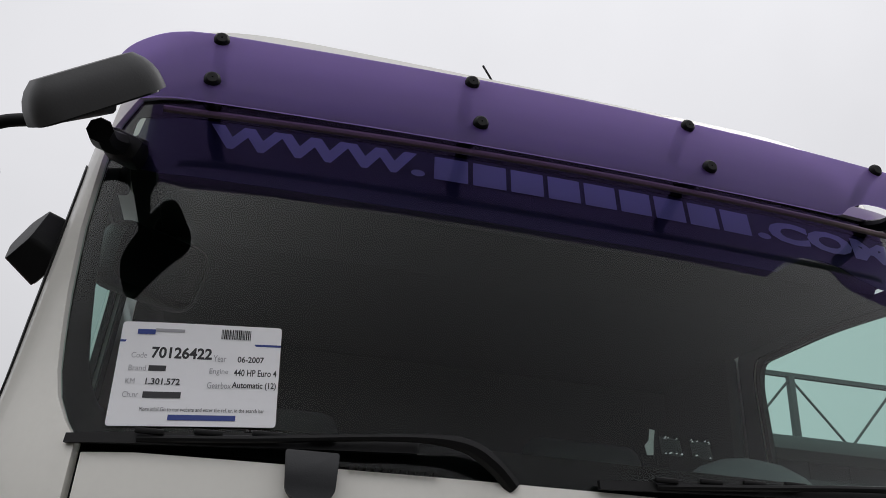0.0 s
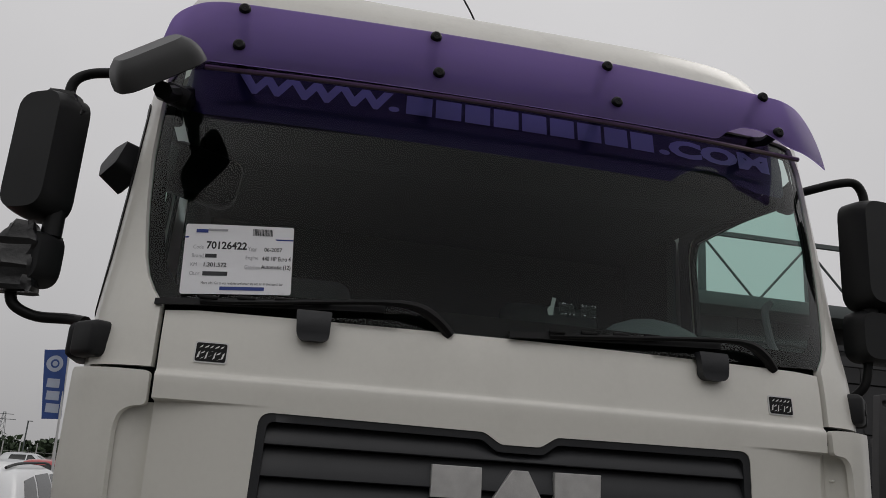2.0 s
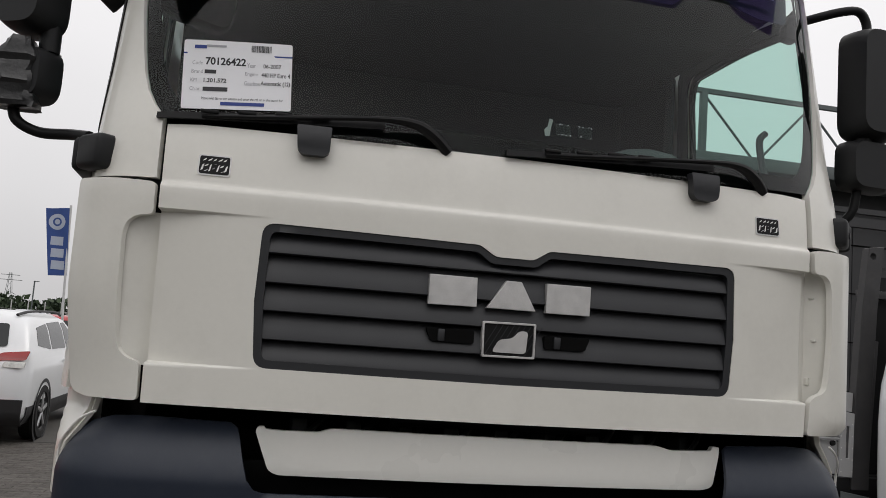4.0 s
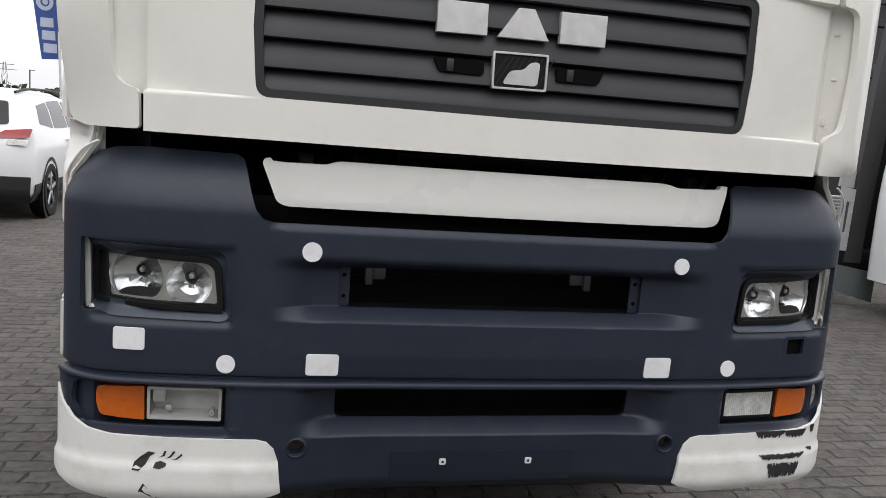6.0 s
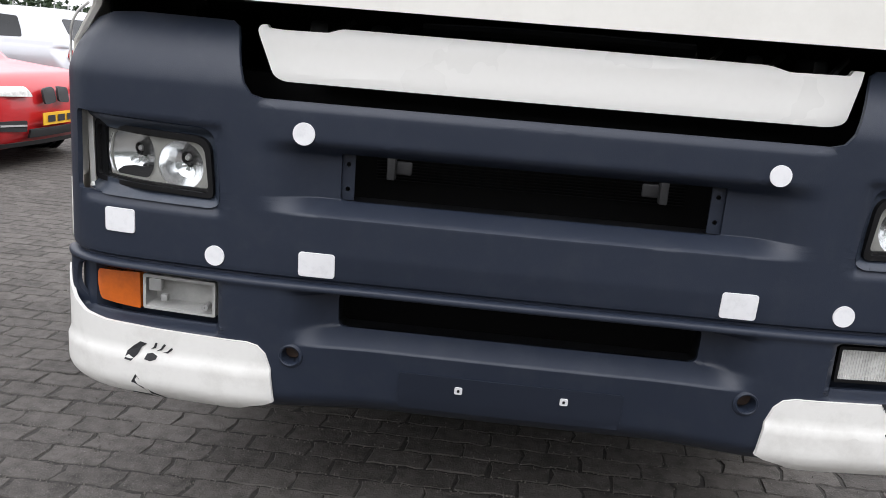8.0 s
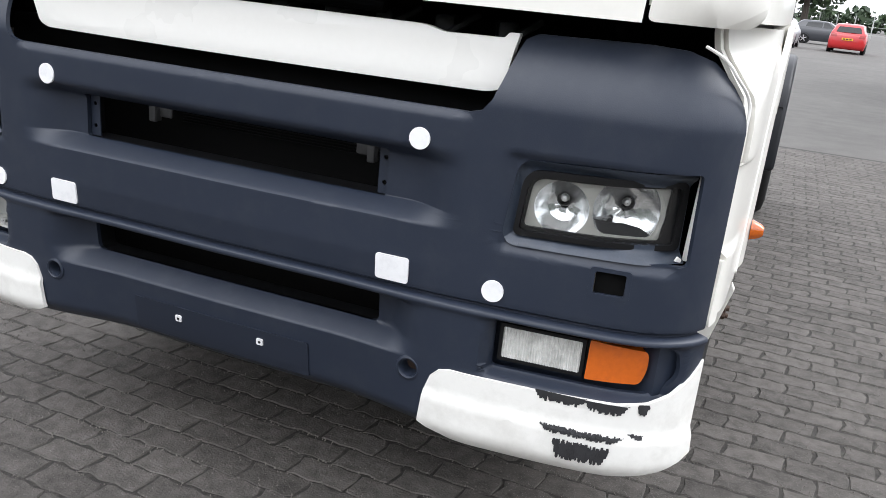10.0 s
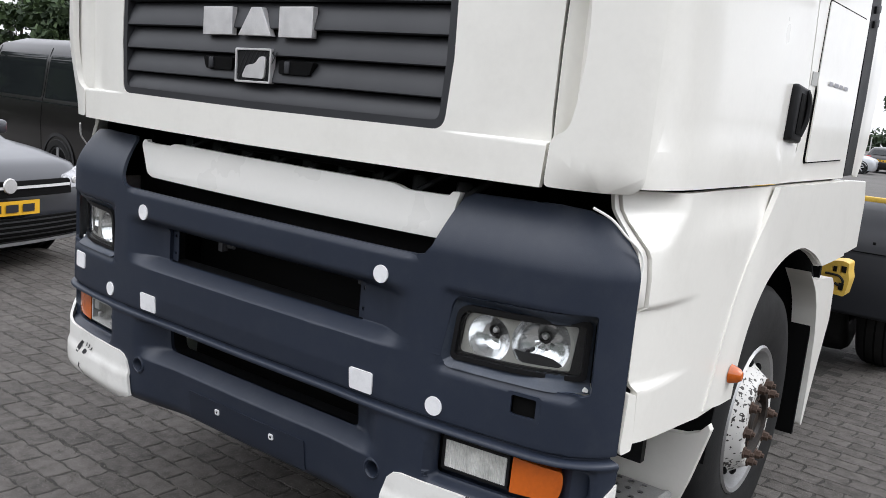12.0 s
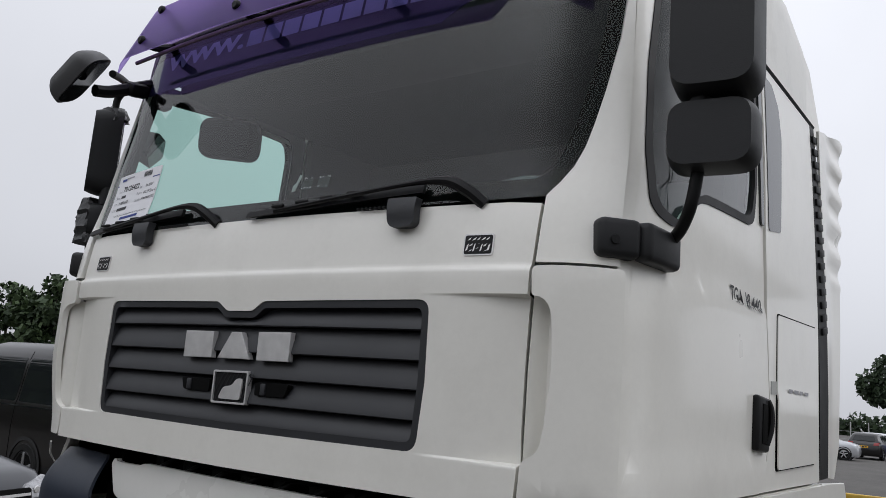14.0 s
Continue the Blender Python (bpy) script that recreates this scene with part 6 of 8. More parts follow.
# ---------------------------------------------------------------- ground
def yard_material():
    m, n, l, b = nodes_of("worn_grey_yard")
    tc = n.new("ShaderNodeTexCoord")
    a, c, d = n.new("ShaderNodeTexNoise"), n.new("ShaderNodeTexNoise"), n.new("ShaderNodeTexNoise")
    for t, s, det in ((a, 0.35, 6), (c, 3.0, 6), (d, 60.0, 3)):
        t.inputs["Scale"].default_value, t.inputs["Detail"].default_value = s, det
        l.new(tc.outputs["Object"], t.inputs["Vector"])
    m1, m2 = n.new("ShaderNodeMix"), n.new("ShaderNodeMix")
    m1.data_type = m2.data_type = "FLOAT"
    m1.inputs[0].default_value, m2.inputs[0].default_value = 0.45, 0.3
    l.new(a.outputs["Fac"], m1.inputs[2])
    l.new(c.outputs["Fac"], m1.inputs[3])
    l.new(m1.outputs[0], m2.inputs[2])
    l.new(d.outputs["Fac"], m2.inputs[3])
    rp = n.new("ShaderNodeValToRGB")
    rp.color_ramp.elements[0].position, rp.color_ramp.elements[1].position = 0.32, 0.68
    rp.color_ramp.elements[0].color, rp.color_ramp.elements[1].color = (0.055, 0.052, 0.048, 1), (0.115, 0.109, 0.101, 1)
    l.new(m2.outputs[0], rp.inputs[0])
    l.new(rp.outputs[0], b.inputs["Base Color"])
    b.inputs["Roughness"].default_value = 0.85
    b.inputs["Specular IOR Level"].default_value = 0.3
    bp = n.new("ShaderNodeBump")
    bp.inputs["Strength"].default_value, bp.inputs["Distance"].default_value = 0.4, 0.004
    l.new(d.outputs["Fac"], bp.inputs["Height"])
    l.new(bp.outputs[0], b.inputs["Normal"])
    return m


def paver_material(name, island):
    m, n, l, b = nodes_of(name)
    tc = n.new("ShaderNodeTexCoord")
    big, mid, fine, fleck = (n.new("ShaderNodeTexNoise") for _ in range(4))
    for t, s, det in ((big, 2.2, 5), (mid, 19.0, 7), (fine, 130.0, 4), (fleck, 330.0, 1)):
        t.inputs["Scale"].default_value, t.inputs["Detail"].default_value = s, det
    src = n.new("ShaderNodeNewGeometry")
    for t in (big, mid, fine, fleck):
        l.new(src.outputs["Position"], t.inputs["Vector"])
    if island:
        rnd = src.outputs["Random Per Island"]
    else:
        rnd = n.new("ShaderNodeObjectInfo").outputs["Random"]
    r1 = n.new("ShaderNodeMapRange")
    r1.inputs["To Min"].default_value, r1.inputs["To Max"].default_value = 0.88, 1.12
    l.new(rnd, r1.inputs["Value"])
    mx = n.new("ShaderNodeMath")
    mx.operation = "MULTIPLY_ADD"
    mx.inputs[1].default_value = 1.25
    l.new(mid.outputs["Fac"], mx.inputs[0])
    hm = n.new("ShaderNodeMath")
    hm.operation = "MULTIPLY"
    hm.inputs[1].default_value = 0.55
    l.new(big.outputs["Fac"], hm.inputs[0])
    l.new(hm.outputs[0], mx.inputs[2])
    fx = n.new("ShaderNodeMath")
    fx.operation = "MULTIPLY_ADD"
    fx.inputs[1].default_value = 0.55
    l.new(fine.outputs["Fac"], fx.inputs[0])
    l.new(mx.outputs[0], fx.inputs[2])
    gain = n.new("ShaderNodeMath")
    gain.operation = "MULTIPLY"
    l.new(fx.outputs[0], gain.inputs[0])
    l.new(r1.outputs["Result"], gain.inputs[1])
    rp = n.new("ShaderNodeValToRGB")
    e = rp.color_ramp.elements
    e[0].position, e[1].position = 0.55, 1.55
    e[0].color, e[1].color = (0.022, 0.0200, 0.0180, 1), (0.104, 0.0955, 0.0870, 1)
    rescale = n.new("ShaderNodeMapRange")
    rescale.inputs["From Min"].default_value, rescale.inputs["From Max"].default_value = 0.5, 1.5
    l.new(gain.outputs[0], rescale.inputs["Value"])
    e[0].position, e[1].position = 0.05, 0.95
    l.new(rescale.outputs["Result"], rp.inputs[0])
    sp = n.new("ShaderNodeMapRange")
    sp.inputs["From Min"].default_value, sp.inputs["From Max"].default_value = 0.66, 0.74
    sp.inputs["To Max"].default_value = 0.7
    l.new(fleck.outputs["Fac"], sp.inputs["Value"])
    cm = n.new("ShaderNodeMix")
    cm.data_type = "RGBA"
    cm.inputs[7].default_value = (0.30, 0.285, 0.265, 1)
    l.new(sp.outputs["Result"], cm.inputs[0])
    l.new(rp.outputs[0], cm.inputs[6])
    l.new(cm.outputs[2], b.inputs["Base Color"])
    b.inputs["Roughness"].default_value = 0.8
    b.inputs["Specular IOR Level"].default_value = 0.2
    bp = n.new("ShaderNodeBump")
    bp.inputs["Strength"].default_value, bp.inputs["Distance"].default_value = 0.85, 0.007
    l.new(fx.outputs[0], bp.inputs["Height"])
    l.new(bp.outputs[0], b.inputs["Normal"])
    return m


M_YARD = yard_material()
M_JOINT = surface("dark_joint_grit", (0.020, 0.018, 0.015), 0.95, vary=0.7, scale=70, fine=260, bump=0.9, dirt=(0.13, 0.12, 0.105), dirt_amount=0.45, dirt_scale=55)
M_PAVER, M_PAVER_FAR = paver_material("concrete_paver", False), paver_material("concrete_paver_field", True)
bm = bmesh.new()
xs_, ys_ = [-400, -60, -9.2, 8.0, 60, 400], [-300, -40, -4.6, 9.0, 60, 700]
vv = {(i, j): bm.verts.new((xs_[i], ys_[j], -0.0030)) for i in range(6) for j in range(6)}
for i in range(5):
    for j in range(5):
        f = bm.faces.new((vv[i, j], vv[i + 1, j], vv[i + 1, j + 1], vv[i, j + 1]))
        f.material_index = 1 if (i, j) == (2, 2) else 0
ground = tagged(finish("ground", bm, [M_YARD, M_JOINT], smooth=0), "grey paved vehicle yard reaching the horizon", "ground", kind="structure")

# interlocking pavers: rows along x, slanted ends, slightly wavy long sides
PL, PW = 0.205, 0.108


def paver_ring(inset, rng, wob):
    pts = [(-0.52, -0.50), (-0.375, -0.46), (-0.125, -0.54), (0.125, -0.46), (0.375, -0.54), (0.48, -0.50), (0.54, 0.15), (0.52, 0.50), (0.375, 0.46), (0.125, 0.54), (-0.125, 0.46), (-0.375, 0.54), (-0.48, 0.50), (-0.46, 0.15)]
    out = []
    for i, (a, b) in enumerate(pts):
        w = wob[i]
        out.append((a * (PL - 0.008 - inset) + w[0], b * (PW - 0.008 - inset) + w[1]))
    return out


def paver_mesh(rng):
    wob = [(rng.uniform(-0.0055, 0.0055), rng.uniform(-0.005, 0.005)) for _ in range(14)]
    low, top = paver_ring(0.0, rng, wob), paver_ring(0.007, rng, wob)
    tilt = (rng.uniform(-0.006, 0.006), rng.uniform(-0.006, 0.006))
    vs = [(x, y, -0.012) for x, y in low] + [(x, y, -0.0034) for x, y in low] + [(x, y, 0.0 + tilt[0] * x + tilt[1] * y) for x, y in top]
    fs = []
    for r in (0, 14):
        fs += [(r + i, r + (i + 1) % 14, r + 14 + (i + 1) % 14, r + 14 + i) for i in range(14)]
    fs.append(tuple(range(28, 42)))
    return vs, fs


rng = random.Random(21)
shapes_ = [paver_mesh(rng) for _ in range(12)]
paver_data = []
for k, (vs, fs) in enumerate(shapes_):
    me = bpy.data.meshes.new("paver")
    me.from_pydata(vs, [], fs)
    me.materials.append(M_PAVER)
    me.polygons.foreach_set("use_smooth", [True] * len(me.polygons))
    me.set_sharp_from_angle(angle=radians(30))
    paver_data.append(me)
far_v, far_f, near = [], [], 0
for j in range(int(13.6 / PW)):
    for i in range(int(17.1 / PL)):
        x = -9.15 + (i + 0.5 * (j % 2)) * PL + 0.006 * math.sin(j * 1.7)
        y = -4.55 + j * PW + 0.01 * math.sin(i * 0.35 + 0.4 * math.sin(j))
        z = 0.0015 * noise.noise((x * 0.5, y * 0.5, 0)) + rng.uniform(-0.0012, 0.0012)
        k = rng.randrange(12)
        if -3.05 < x < 0.15 and -0.2 < y < 1.72 and near < 300:
            ob = new("paver", paver_data[k])
            ob.parent = ground
            ob.location = (x, y, z)
            ob.rotation_euler = (0, 0, rng.uniform(-0.02, 0.02))
            near += 1
            continue
        if abs(x) < 0.9 and 1.0 < y < 9.0:
            continue
        o = len(far_v)
        vs, fs = shapes_[k]
        far_v += [(p[0] + x, p[1] + y, p[2] + z) for p in vs[14:]]
        far_f += [tuple(q - 14 + o for q in f) for f in fs if min(f) >= 14]
me = bpy.data.meshes.new("paver_field")
me.from_pydata(far_v, [], far_f)
me.materials.append(M_PAVER_FAR)
field = new("paver_field", me)
field.parent = ground
tagged(field, kind="stuff")
# loose grit in the joints
gv, gf = [], []
for k in range(15000):
    x, y, r = rng.uniform(-3.2, 2.6), rng.uniform(-0.9, 2.4), rng.uniform(0.0012, 0.0045)
    if k % 4:
        y = -4.55 + (round((y + 4.55) / PW) + 0.5) * PW + rng.gauss(0, 0.010)
    o = len(gv)
    a = rng.uniform(0, 6.28)
    gv += [(x + r * math.cos(a + q), y + r * math.sin(a + q), -0.002) for q in (0, 2.1, 4.2)] + [(x, y, 0.001 + r)]
    gf += [(o, o + 1, o + 3), (o + 1, o + 2, o + 3), (o + 2, o, o + 3)]
me = bpy.data.meshes.new("grit")
me.from_pydata(gv, [], gf)
me.materials.append(surface("pale_grit", (0.13, 0.12, 0.105), 0.9, vary=0.4, scale=3, bump=0))
grit = new("grit", me)
tagged(grit, "pale loose grit lying on grey paving", "grit", kind="stuff")

# ---------------------------------------------------------------- parked vehicles
def car_paint(name, color, metal=0.0, coat=0.5):
    return surface(name, color, 0.3, metal=metal, vary=0.03, scale=3, bump=0.0, coat=coat, spec=coat, rough_vary=0.05)


M_CARBLACK = surface("black_bumper_plastic", (0.018, 0.018, 0.019), 0.6, vary=0.15, bump=0.1)
M_PLATE = surface("yellow_number_plate", (0.75, 0.42, 0.02), 0.4, vary=0.03, bump=0)
M_CARLAMP = surface("dark_car_lamp", (0.34, 0.34, 0.35), 0.1, metal=0.5, vary=0.6, scale=25, fine=90, bump=0.0, coat=0.6)
M_ALLOY = surface("alloy_rim", (0.5, 0.5, 0.51), 0.35, metal=0.9, vary=0.1, bump=0)


def ring_at(z, y0, y1, w, r):
    pts = rpoly([(-w, y0), (w, y0), (w, y1), (-w, y1)], r, 5)
    return [Vector((x, y, z)) for x, y in pts]


def build_car(name, label, at, turn, levels, paint, width, wheels, wheel_r, side_panes=(), end_panes=(), lamps=(), plate=None, trims=(), category="car", group="parked cars", front_bow=0.09, extra=None):
    """A car stood on the ground, nose towards -y. levels: (z, front y, rear y, half width, corner radius) from the sill up."""
    root = thing(name, label, category, group)
    root.matrix_world = pose(at[0], at[1], 0, 0, 0, turn)
    zs = [q[0] for q in levels]

    def lvl(z, k):
        return float(np.interp(z, zs, [q[k] for q in levels]))

    def bowed(p):
        y0, y1, w = lvl(p.z, 1), lvl(p.z, 2), lvl(p.z, 3)
        u = (p.x / w) ** 2
        m = (p.y - y0) / (y1 - y0)
        return Vector((p.x, p.y + front_bow * u * (1 - m) ** 4 - 0.7 * front_bow * u * m ** 4, p.z))
    fine = []
    for q0, q1 in zip(levels, levels[1:]):
        for t in (0.0, 0.5):
            fine.append(tuple(a + (b - a) * t for a, b in zip(q0, q1)))
    fine.append(levels[-1])
    rings = [[bowed(p) for p in ring_at(*q)] for q in fine]
    body = part("body", loft(rings), paint, root, smooth=50)

    def side(sg):
        return lambda y, z, d: Vector((sg * (lvl(z, 3) - d), y, z))

    def end(front):
        def fn(x, z, d):
            p = bowed(Vector((x, lvl(z, 1) if front else lvl(z, 2), z)))
            p.y += d if front else -d
            return p
        return fn
    for poly in side_panes:
        for sg in (1, -1):
            part("side_window", sheet(rpoly(poly, 0.03), [], lambda y, z, d, sg=sg: side(sg)(y, z, d - 0.004), 0.2, 0.08, 0.004), M_CARGLASS, body)
    for front, poly in end_panes:
        part("windscreen" if front else "rear_window", sheet(rpoly(poly, 0.04), [], lambda x, z, d, front=front: end(front)(x, z, d - 0.005), 0.15, 0.05, 0.004), M_CARGLASS, body)
    for kind, front, poly, mat in lamps:
        for sg in (1, -1):
            part(kind, sheet(rpoly(mir(poly, sg), 0.02), [], lambda x, z, d, front=front: end(front)(x, z, d - 0.012), 0.06, 0.04, 0.03), mat, body, bevel=0.004)
    for front, poly, mat, off in trims:
        part("trim", sheet(rpoly(poly, 0.015), [], lambda x, z, d, front=front, off=off: end(front)(x, z, d - off), 0.1, 0.06, 0.02), mat, body, bevel=0.003)
    if plate:
        front, z = plate
        pl_ = part("number_plate", sheet([(-0.26, z - 0.055), (0.26, z - 0.055), (0.26, z + 0.055), (-0.26, z + 0.055)], [], lambda x, q, d: end(front)(x, z, d - 0.028) + Vector((0, 0, q - z)), 0, 0, 0.008), M_PLATE, body, "yellow number plate with plain bars")
        part("plate_bars", lettering([(None, -0.20 + 0.15 * k, z - 0.03, 0.11, 0.06, 0) for k in range(3)], lambda u, v: end(front)(u, z, -0.030) + Vector((0, 0, v - z))), M_INK, pl_, smooth=0)
    low = levels[0][3]
    for y in wheels:
        for sg in (1, -1):
            b_ = Matrix.Translation((sg * (width / 2 + 0.012), y, wheel_r)) @ pose(0, 0, 0, 0, 0, 0 if sg > 0 else 180)
            part("wheel_arch", lathe([(-0.008, wheel_r + 0.075), (-0.006, wheel_r + 0.03), (-0.06, wheel_r + 0.02)], b_, 28), M_CARBLACK, body)
            part("arch_shadow", lathe([(-0.02, wheel_r + 0.06), (-0.02, 0.01)], b_, 24), M_GAP, body)
            w_ = part("wheel", lathe([(-0.2, wheel_r * 0.7), (-0.2, wheel_r * 0.95), (-0.17, wheel_r), (-0.03, wheel_r), (0.0, wheel_r * 0.94), (0.0, wheel_r * 0.72), (-0.02, wheel_r * 0.68)], b_, 28), M_RUBBER, root)
            part("rim", lathe([(-0.015, wheel_r * 0.69), (-0.008, wheel_r * 0.66), (-0.03, wheel_r * 0.6), (-0.05, 0.06), (-0.02, 0.05), (-0.015, 0.01)], b_, 24), M_CARBLACK, w_)
            for k in range(5):
                t = 2 * math.pi * k / 5
                part("spoke", box(0.03, 0.05, wheel_r * 0.58, b_ @ pose(0, 0, 0, math.degrees(t), 0, 0) @ Matrix.Translation((-0.015, 0, wheel_r * 0.36)), 0.01), M_ALLOY, w_)
    if extra:
        extra(root, body, side, end)
    return root


def hatch_levels(L, W, H, hood=0.95, belt=0.98, cowl=1.0, screen_top=1.9, tail_top=0.55, sill=0.20):
    w = W / 2
    return [(sill, 0.07, L - 0.12, w - 0.06, 0.14), (0.32, 0.01, L - 0.02, w - 0.02, 0.16), (0.50, 0.0, L, w, 0.17), (0.70, 0.03, L - 0.01, w, 0.18), (0.82, 0.13, L - 0.03, w - 0.01, 0.24), (hood - 0.03, 0.45, L - 0.06, w - 0.03, 0.32),
            (hood + 0.01, cowl - 0.12, L - 0.09, w - 0.05, 0.20), (belt + 0.05, cowl + 0.05, L - 0.13, w - 0.07, 0.16), (H - 0.30, cowl + 0.42, L - 0.24, w - 0.13, 0.16), (H - 0.10, screen_top - 0.15, L - tail_top * 0.75, w - 0.20, 0.2), (H - 0.03, screen_top + 0.05, L - tail_top, w - 0.28, 0.25), (H, screen_top + 0.55, L - tail_top - 0.35, w - 0.45, 0.3)]


P_WHITE, P_SILVER, P_RED, P_GREY, P_BLACK, P_BLUE = (car_paint(n_, c_, m_, k_) for n_, c_, m_, k_ in (
    ("white_car_paint", (0.74, 0.75, 0.76), 0.0, 0.5), ("silver_car_paint", (0.50, 0.51, 0.53), 0.45, 0.5), ("red_car_paint", (0.42, 0.015, 0.018), 0.0, 0.5), ("dark_grey_car_paint", (0.034, 0.036, 0.042), 0.0, 0.4), ("black_van_paint", (0.006, 0.005, 0.005), 0.0, 0.45), ("blue_car_paint", (0.015, 0.06, 0.26), 0.1, 0.5)))


def suv_extra(root, body, side, end):
    for sg in (1, -1):
        part("roof_rail", tube([(sg * 0.62, 1.75, 1.56), (sg * 0.64, 2.2, 1.605), (sg * 0.64, 3.4, 1.60), (sg * 0.60, 3.85, 1.55)], 0.018, 6), M_CARBLACK, body)
        part("sill_trim", sheet([(0.25, 0.24), (4.15, 0.24), (4.15, 0.46), (0.25, 0.46)], [], lambda y, z, d, sg=sg: side(sg)(y, z, d - 0.006), 0.3, 0.06, 0.01), M_CARBLACK, body)
        part("door_pull", box(0.03, 0.17, 0.03, pose(sg * 0.925, 2.5, 0.96), 0.01), P_WHITE, body)
        part("door_pull", box(0.03, 0.17, 0.03, pose(sg * 0.925, 1.6, 0.96), 0.01), P_WHITE, body)
    part("rear_bumper", sheet([(-0.88, 0.24), (0.88, 0.24), (0.90, 0.56), (-0.90, 0.56)], [], lambda x, z, d: end(False)(x, z, d - 0.02), 0.15, 0.06, 0.03), M_CARBLACK, body, "black lower rear bumper", bevel=0.01)
    part("tail_emblem", lathe([(0.0, 0.045), (-0.012, 0.04), (-0.014, 0.001)], Matrix.Translation(end(False)(0, 1.02, -0.01)) @ pose(0, 0, 0, 0, 0, -90), 18), M_CHROME, body, "round chrome emblem")
    part("rear_wiper", tube([(0.0, 4.20, 1.14), (0.25, 4.19, 1.16), (0.45, 4.18, 1.15)], 0.012, 6), M_CARBLACK, body)


suv_lv = [(0.24, 0.14, 4.26, 0.84, 0.2), (0.36, 0.02, 4.36, 0.90, 0.25), (0.60, 0.0, 4.38, 0.92, 0.28), (0.85, 0.06, 4.36, 0.92, 0.28), (0.98, 0.25, 4.33, 0.90, 0.28), (1.06, 0.95, 4.29, 0.88, 0.2), (1.14, 1.15, 4.22, 0.86, 0.18), (1.36, 1.55, 4.06, 0.79, 0.16), (1.50, 1.80, 3.94, 0.72, 0.2), (1.57, 2.05, 3.80, 0.62, 0.25), (1.60, 2.5, 3.3, 0.42, 0.3)]
build_car("suv", "white compact suv with black lower trim parked on the yard", (-4.26, 12.70), 180, suv_lv, P_WHITE, 1.84, (0.82, 3.46), 0.345,
          side_panes=[[(1.62, 1.13), (2.25, 1.12), (2.25, 1.46), (2.05, 1.47)], [(2.32, 1.12), (3.05, 1.12), (3.02, 1.46), (2.32, 1.48)], [(3.12, 1.12), (3.72, 1.18), (3.62, 1.40), (3.09, 1.45)]],
          end_panes=[(False, [(-0.62, 1.17), (0.62, 1.17), (0.56, 1.44), (-0.56, 1.44)]), (True, [(-0.68, 1.16), (0.68, 1.16), (0.6, 1.47), (-0.6, 1.47)])],
          lamps=[("tail_light", False, [(0.44, 1.00), (0.86, 1.02), (0.88, 1.13), (0.60, 1.10)], M_REDLENS), ("reverse_light", False, [(0.62, 0.93), (0.86, 0.93), (0.87, 1.00), (0.64, 0.995)], M_FOGLENS), ("reflector_strip", False, [(0.55, 0.52), (0.80, 0.52), (0.80, 0.56), (0.55, 0.56)], M_REDLENS), ("headlight", True, [(0.5, 0.78), (0.85, 0.80), (0.85, 0.90), (0.52, 0.88)], M_FOGLENS)],
          plate=(False, 0.86), extra=suv_extra, group="parked cars")

build_car("hatchback", "silver hatchback with red tail lights parked on the yard", (-9.35, 9.77), 262, hatch_levels(3.85, 1.66, 1.43), P_SILVER, 1.66, (0.70, 3.14), 0.30,
          side_panes=[[(1.55, 1.03), (2.15, 1.02), (2.15, 1.32), (1.95, 1.33)], [(2.22, 1.02), (3.05, 1.04), (2.90, 1.30), (2.22, 1.33)]],
          end_panes=[(False, [(-0.58, 1.03), (0.58, 1.03), (0.48, 1.30), (-0.48, 1.30)]), (True, [(-0.6, 1.06), (0.6, 1.06), (0.5, 1.33), (-0.5, 1.33)])],
          lamps=[("tail_light", False, [(0.42, 0.80), (0.74, 0.74), (0.78, 0.84), (0.72, 0.93)], M_REDLENS)],
          trims=[(False, [(-0.76, 0.54), (0.76, 0.54), (0.74, 0.62), (-0.74, 0.62)], M_CARBLACK, 0.02), (False, [(-0.5, 0.30), (0.5, 0.30), (0.5, 0.34), (-0.5, 0.34)], P_SILVER, 0.03)], plate=(False, 0.78))


def red_extra(root, body, side, end):
    for sg in (1, -1):
        part("kidney_grille", sheet(rpoly([(sg * 0.02, 0.58), (sg * 0.19, 0.56), (sg * 0.20, 0.70), (sg * 0.03, 0.72)], 0.04), [], lambda x, z, d: end(True)(x, z, d - 0.012), 0, 0.04, 0.02), M_CARBLACK, body, "black grille opening", bevel=0.006)
        part("bumper_vent", sheet(rpoly([(sg * 0.45, 0.34), (sg * 0.78, 0.37), (sg * 0.78, 0.45), (sg * 0.45, 0.44)], 0.02), [], lambda x, z, d: end(True)(x, z, d - 0.012), 0, 0.04, 0.02), M_CARBLACK, body)
        part("vent_blade", sheet([(sg * 0.46, 0.39), (sg * 0.76, 0.405), (sg * 0.76, 0.42), (sg * 0.46, 0.405)], [], lambda x, z, d: end(True)(x, z, d - 0.02), 0, 0, 0.01), M_CHROME, body)


